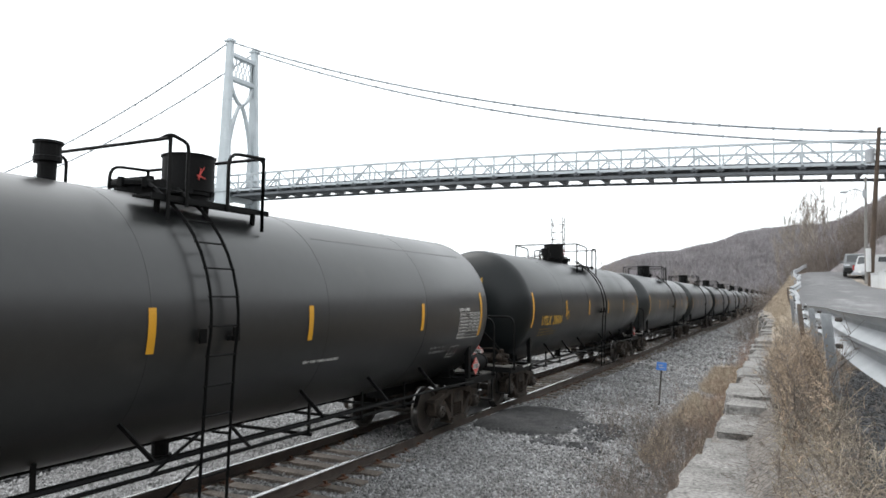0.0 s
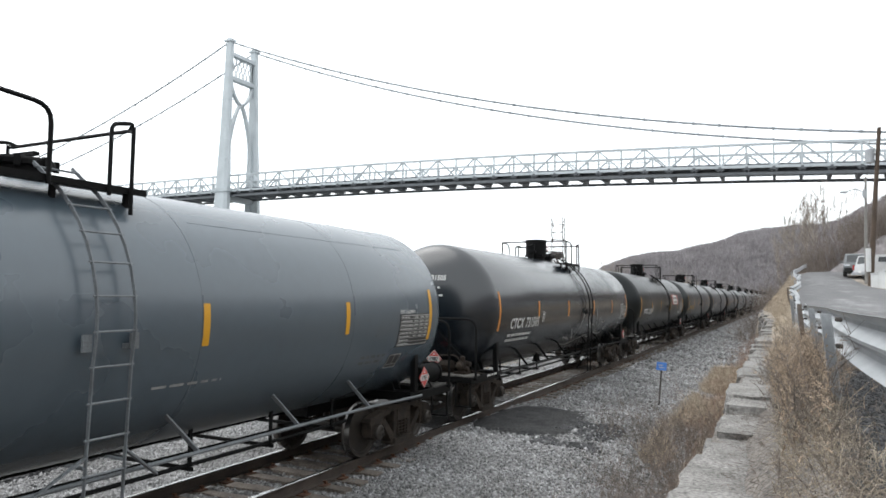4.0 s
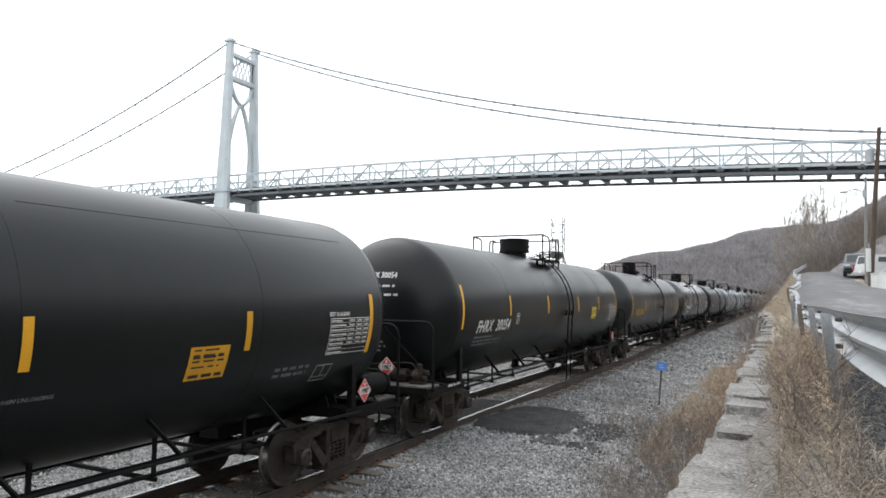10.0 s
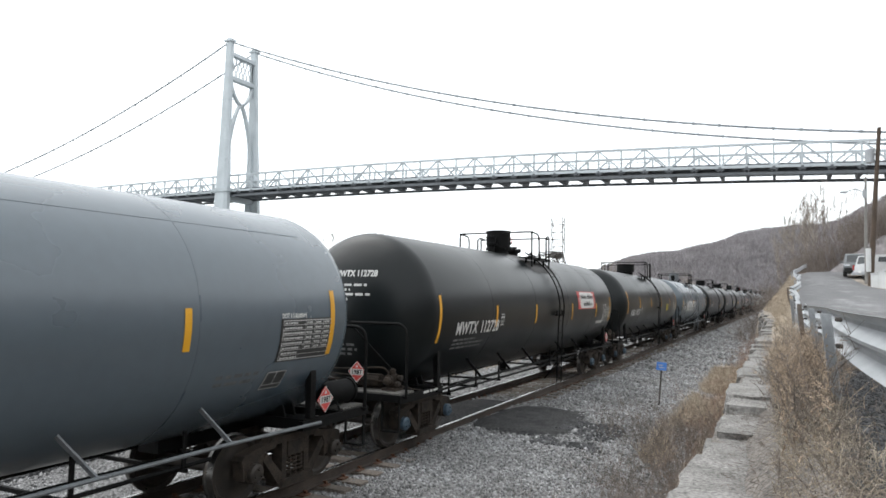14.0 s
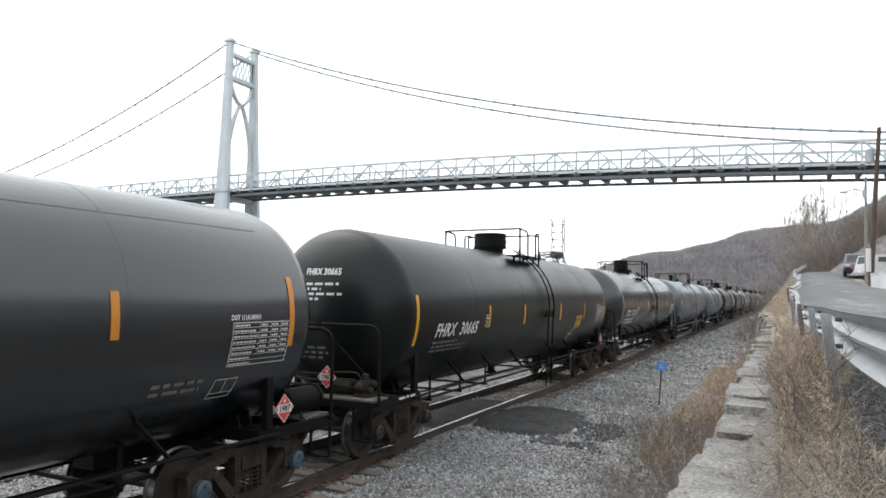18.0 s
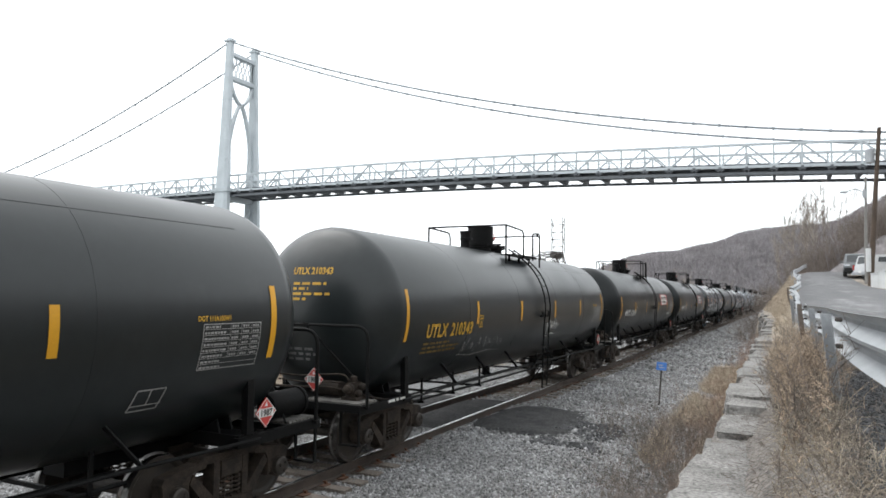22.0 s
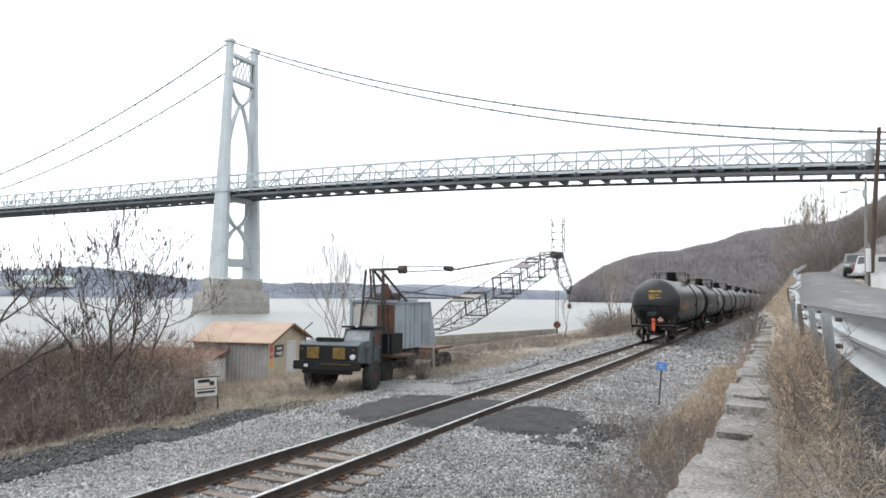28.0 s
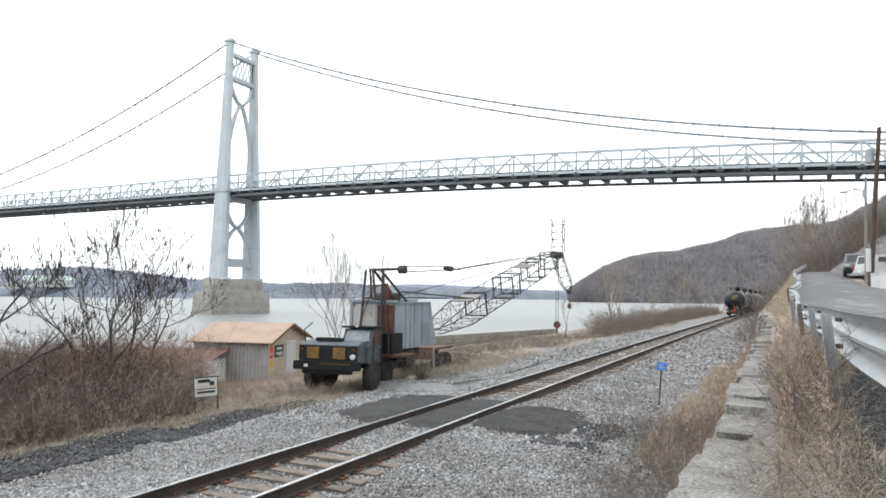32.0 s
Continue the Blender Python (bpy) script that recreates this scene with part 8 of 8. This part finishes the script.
# shrubs by the far part of the track
_c = scatter(RNG, 1500, -26, -11.5, 42, 170, lambda x, y: -12 < x - centre(y) < -5.2 - 0.01 * y + 1.5 * noise.noise(Vector((x * 0.2, y * 0.12, 3))) and ratio(x, y) > -0.24)
brush("trackside_brush", TWIG, RNG, _c, RNG.uniform(0.8, 2.4, len(_c)), 18, "grey bare shrubs between the track and the river", 3, 0.011, 0.5, width=0.5)
_p = scatter(RNG, 12000, -22, -10.6, 26, 90, lambda x, y: x - centre(y) < -4.4 and noise.noise(Vector((x * 0.3, y * 0.15, 8))) > -0.05)
grass("trackside_grass", PALEGRASS, RNG, _p, 0.35, "pale dead grass beside the far track", 0.6, 0.008)
_c = scatter(RNG, 420, -24, -12, 30, 62, lambda x, y: -0.50 < ratio(x, y) < -0.23 and x - centre(y) < -6.5)
brush("bank_brush", TWIG, RNG, _c, RNG.uniform(0.35, 0.8, len(_c)), 10, "low grey brush along the river bank behind the crane", 3, 0.008, 0.5, width=0.4)
_c = scatter(RNG, 120, -2.6, 3.0, 56, 100, lambda x, y: 3.6 < x - centre(y) < 7)
brush("cutting_brush", TWIG, RNG, _c, RNG.uniform(1.2, 2.6, len(_c)), 16, "bare brown brush leaning over the far track", 3, 0.010, 0.5, width=0.5)

SUMAC = "bare spreading sumac with dark upright seed cones"
TREE = np.random.default_rng(21)
bare_tree("sumac_tree", TREE, -19.8, 15.6, 8.7, BARK, BARK, SUMAC, 0.09, 2, 0.52, 6, True, (-0.05, 0.0), 0.24, first=0.26, gain=2.05, rmin=0.0075)
bare_tree("sumac_tree", TREE, -21.4, 15.6, 8.9, BARK, BARK, SUMAC, 0.09, 2, 0.52, 6, True, (0.0, 0.05), 0.24, first=0.25, gain=2.05, rmin=0.0075)
bare_tree("sumac_tree", TREE, -22.0, 18.8, 7.6, BARK, BARK, SUMAC, 0.08, 1, 0.50, 6, True, (0.0, 0.05), 0.24, first=0.27, gain=2.1, rmin=0.0075)
bare_tree("sumac_tree", TREE, -18.8, 11.2, 6.6, BARK, BARK, "bare crooked sumac leaning at the brush edge", 0.11, 1, 0.50, 5, True, (-0.3, -0.1), 0.14, first=0.32, gain=2.1, rmin=0.0075)
for _x, _y, _hh in ((-25.6, 37.4, 9.6), (-26.4, 38.0, 8.4), (-24.9, 37.9, 7.6)):
    bare_tree("sapling", RNG, _x, _y, _hh, PALEBARK, TWIG, "slender grey bare sapling on the river bank", 0.045, 3, 0.36, 4, False, (0.0, 0), 0.46, first=0.36, gain=2.8, rmin=0.0045)
for _x, _y, _hh in ((-14.6, 66, 6.5), (-15.4, 71, 7.5), (-16.0, 80, 7.0), (-15.0, 92, 6.0), (-14.2, 104, 6.5), (-17.4, 60, 3.6), (-13.8, 120, 7), (-12.6, 140, 7), (-11.0, 160, 8)):
    bare_tree("riverside_tree", RNG, _x, _y, _hh, PALEBARK, GREYTWIG, "slim pale bare tree beside the track and river", 0.07, 1, 0.32, 5, False, (0, 0), 0.4, first=0.33)
for _x, _y, _hh, _r in ((1.6, 82, 7.6, 0.12), (2.8, 86, 9.4, 0.13), (4.3, 90, 9.8, 0.13), (3.6, 95, 8.6, 0.12), (5.6, 88, 8.4, 0.11), (0.6, 92, 7.0, 0.11), (2.2, 79, 6.6, 0.09), (4.9, 84, 7.4, 0.1), (12.5, 78, 9.0, 0.14), (13.0, 70, 9.0, 0.14)):
    bare_tree("roadside_tree", RNG, _x, _y, _hh, PALEBARK, GREYTWIG, "tall bare grey tree beside the road", _r, 1, 0.30, 6, False, (0, 0), 0.42, first=0.30, gain=2.2, rmin=0.011)


def evergreen(x, y, height):
    t = thing("evergreen_tree", "dark green conifer behind the parked vehicles", "tree")
    t.location = (x, y, ground_z(x, y))
    rng = np.random.default_rng(int(abs(x * 97 + y)))
    part("trunk", S().tube([(0, 0, 0), (0, 0, height * 0.95)], 0.14, 8, taper=0.02), BARK, t)
    n = 1500
    k = rng.uniform(0.05, 1.0, n) ** 0.9
    a = rng.uniform(0, 6.28, n)
    r0 = rng.uniform(0.0, 1, n)
    rad = (1 - k) * height * 0.24 + 0.15
    p = np.stack([np.cos(a) * rad * r0 * 0.7, np.sin(a) * rad * r0 * 0.7, k * height], 1)
    d = np.stack([np.cos(a), np.sin(a), rng.uniform(-0.5, 0.2, n)], 1)
    h = Heap()
    h.add(p, p + d * (rad * 0.55 + 0.1)[:, None], 0.07, 0.01, 4)
    part("crown", h.mesh("crown", EVERGREEN), None, t)


for _x, _y, _hh in ((10.2, 60, 3.4), (11.6, 62, 4.2), (9.2, 64.5, 2.8), (12.8, 59, 4.6), (11.2, 56.5, 3.0)):
    evergreen(_x, _y, _hh)

# woods on the slope beyond the road
_c = scatter(RNG, 420, 1.5, 16, 66.6, 84, lambda x, y: x - centre(y) > 6.5)
brush("slope_brush", TWIG, RNG, _c, RNG.uniform(1.2, 3.4, len(_c)), 16, "bare grey-brown brush on the slope past the road", 3, 0.012, 0.45, width=0.6)
_p = scatter(RNG, 900, 1, 60, 68, 330, lambda x, y: x - centre(y) > 7)
_h2 = Heap()
for _k in range(16):
    _d = unit(np.concatenate([RNG.normal(0, 0.16, (len(_p), 2)), np.ones((len(_p), 1))], 1))
    _l = RNG.uniform(5, 10, len(_p)) * np.clip(_p[:, 1] / 190, 0.35, 1)
    _s0 = RNG.uniform(0.0, 0.55, len(_p)) * (0 if _k == 0 else 1)
    _h2.add(_p + _d * (_l * _s0)[:, None] * np.array([[0.2, 0.2, 1]]), _p + _d * _l[:, None], 0.08 if _k == 0 else 0.022, 0.008, 3)
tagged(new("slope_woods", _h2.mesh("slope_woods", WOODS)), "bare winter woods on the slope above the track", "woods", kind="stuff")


# ---- ties and ballast ----
def make_ties():
    tr = thing("track_bed", "weathered wooden ties with steel plates under the rails", "track", kind="structure")
    rnd = random.Random(2)
    shapes = []
    for k in range(6):
        s = S().box((0, 0, -0.09), (2.6, 0.23, 0.18))
        me = s.mesh("tie", TIEWOOD)
        bm = bmesh.new()
        bm.from_mesh(me)
        bmesh.ops.subdivide_edges(bm, edges=[e for e in bm.edges if abs(e.verts[0].co.x - e.verts[1].co.x) > 1], cuts=5)
        for v in bm.verts:
            v.co += noise.noise_vector(v.co * 3 + Vector((k * 7, 0, 0))) * 0.022
        bm.to_mesh(me)
        bm.free()
        shapes.append(me)
    plate = S().box((0, 0, 0.008), (0.34, 0.19, 0.018)).mesh("tie_plate", RUST)
    spike = S().box((0, 0, 0.022), (0.045, 0.035, 0.05)).box((0.012, 0, 0.045), (0.06, 0.045, 0.016)).mesh("spike", RUST)
    for k in range(300):
        y = 1.5 + k * 0.535
        ob = part("tie", shapes[k % 6], None, tr)
        ob.matrix_basis = on_track(y + rnd.uniform(-0.03, 0.03)) @ pose(rnd.uniform(-0.05, 0.05), 0, -0.195 + rnd.uniform(-0.012, 0.004), 0, 0, rnd.uniform(-1.5, 1.5))
        if k < 70:
            for d in (-0.755, 0.755):
                p = part("tie_plate", plate, None, ob)
                p.location = (d, 0, 0.0)
                if k < 34:
                    for sx in (-0.1, 0.1):
                        q = part("spike", spike, None, ob)
                        q.matrix_basis = pose(d + sx, 0.05 if sx > 0 else -0.05, 0.005, 0, 0, 180 if sx > 0 else 0)


def stones(name, mat, rng, pts, size, label, squash=0.75):
    """Angular broken stones scattered singly."""
    p = np.asarray(pts, float)
    n = len(p)
    cube = np.array([(x, y, z) for z in (-1, 1) for x, y in ((-1, -1), (1, -1), (1, 1), (-1, 1))], float) * 0.5
    v = np.repeat(cube[None], n, 0) + rng.normal(0, 0.17, (n, 8, 3))
    v *= rng.uniform(0.6, 1.3, (n, 1, 3)) * np.array([1, 1, squash])
    q = rng.normal(0, 1, (n, 4))
    q /= np.linalg.norm(q, axis=1)[:, None]
    w, x, y, z = q.T
    m = np.stack([1 - 2 * (y * y + z * z), 2 * (x * y - z * w), 2 * (x * z + y * w), 2 * (x * y + z * w), 1 - 2 * (x * x + z * z), 2 * (y * z - x * w), 2 * (x * z - y * w), 2 * (y * z + x * w), 1 - 2 * (x * x + y * y)], 1).reshape(n, 3, 3)
    s = size * rng.lognormal(0, 0.32, n)
    v = np.einsum("nij,nkj->nki", m, v) * s[:, None, None] + p[:, None]
    f0 = np.array([(3, 2, 1, 0), (4, 5, 6, 7), (0, 1, 5, 4), (1, 2, 6, 5), (2, 3, 7, 6), (3, 0, 4, 7)])
    f = (f0[None] + np.arange(n)[:, None, None] * 8).reshape(-1, 4)
    return tagged(new(name, np_mesh(name, v.reshape(-1, 3), f, [mat])), label, "gravel", kind="stuff")


def ballast_here(x, y):
    u = x - centre(y)
    if ratio(x, y) < -1.75 or not -6.4 < u < 5.6:
        return False
    if abs(abs(u) - 0.755) < 0.1:
        return False
    if -8.0 < x < -6.75 and 14.0 < y < 18.1 or -6.4 < x < -4.5 and 14.4 < y < 17.2 or -9.8 < x < -8.3 and 14.1 < y < 17.7:
        return False
    return True


def dark_here(x, y):
    return -15.2 < x < -12.5 and ratio(x, y) > -1.8 and noise.noise(Vector((x * 0.8, y * 0.5, 3))) > -0.38 + 0.35 * max(0.0, abs(x + 13.8) - 0.8)


make_ties()
make_stone_wall()
_p = scatter(RNG, 14000, 0.25, 1.6, 2.0, 9, None, 0.006)
_p = _p[_p[:, 0] < 0.9 + 0.9 * RNG.random(len(_p))]
stones("gutter_grit", DARKBITS, RNG, _p, 0.013, "dark grit and wet leaf litter under the guard rail")

_p = scatter(RNG, 90000, -14, -1.6, 3.5, 13, ballast_here, 0.004)
stones("ballast", STONEBITS, RNG, _p, 0.026, "loose grey broken ballast stones beside the track")
_p = scatter(RNG, 74000, -14, -1.6, 13, 32, ballast_here, 0.006)
stones("far_ballast", STONEBITS, RNG, _p, 0.034, "grey ballast stones along the far track")
_p = scatter(RNG, 14000, -14, -0.5, 32, 70, lambda x, y: abs(x - centre(y)) < 5.6 and abs(abs(x - centre(y)) - 0.755) > 0.1, 0.006)
stones("distant_ballast", STONEBITS, RNG, _p, 0.07, "grey ballast stones far along the track")
_p = scatter(RNG, 14000, -15.2, -12.5, 5, 17.5, dark_here, 0.03)
stones("slag_stones", DARKBITS, RNG, _p, 0.042, "dark slag stones heaped along the gravel edge")
_p = scatter(RNG, 1500, -4.6, -3.2, 13.4, 16.2, lambda x, y: noise.noise(Vector((x * 1.2, y * 0.8, 3))) > -0.1, 0.01)
stones("spilt_asphalt", DARKBITS, RNG, _p, 0.045, "dark crumbs of asphalt at the pad's edge")


def motions():
    """The train runs away from the camera; its wheels turn."""
    for i, car in enumerate(TRAIN):
        rows = []
        for k in range(33):
            t = 1.0 * k
            rows.append((t, on_track(tail_at(t) + (i + 0.5) * CAR)))
        walk(car, rows)
    # all wheelsets turn alike, so they share one set of keys about their own axle
    first = WHEELS[0]
    for w in WHEELS:
        w.matrix_parent_inverse = Matrix.Translation(w.matrix_basis.translation)
        w.matrix_basis = Matrix.Identity(4)
    walk(first, [(k / 30, Matrix.Rotation(-(tail_at(k / 30) - tail_at(0)) / 0.457, 4, "X")) for k in range(961)])
    keys = first.animation_data
    for w in WHEELS[1:]:
        w.rotation_mode = "QUATERNION"
        ad = w.animation_data_create()
        ad.action = keys.action
        ad.action_slot = keys.action_slot


motions()
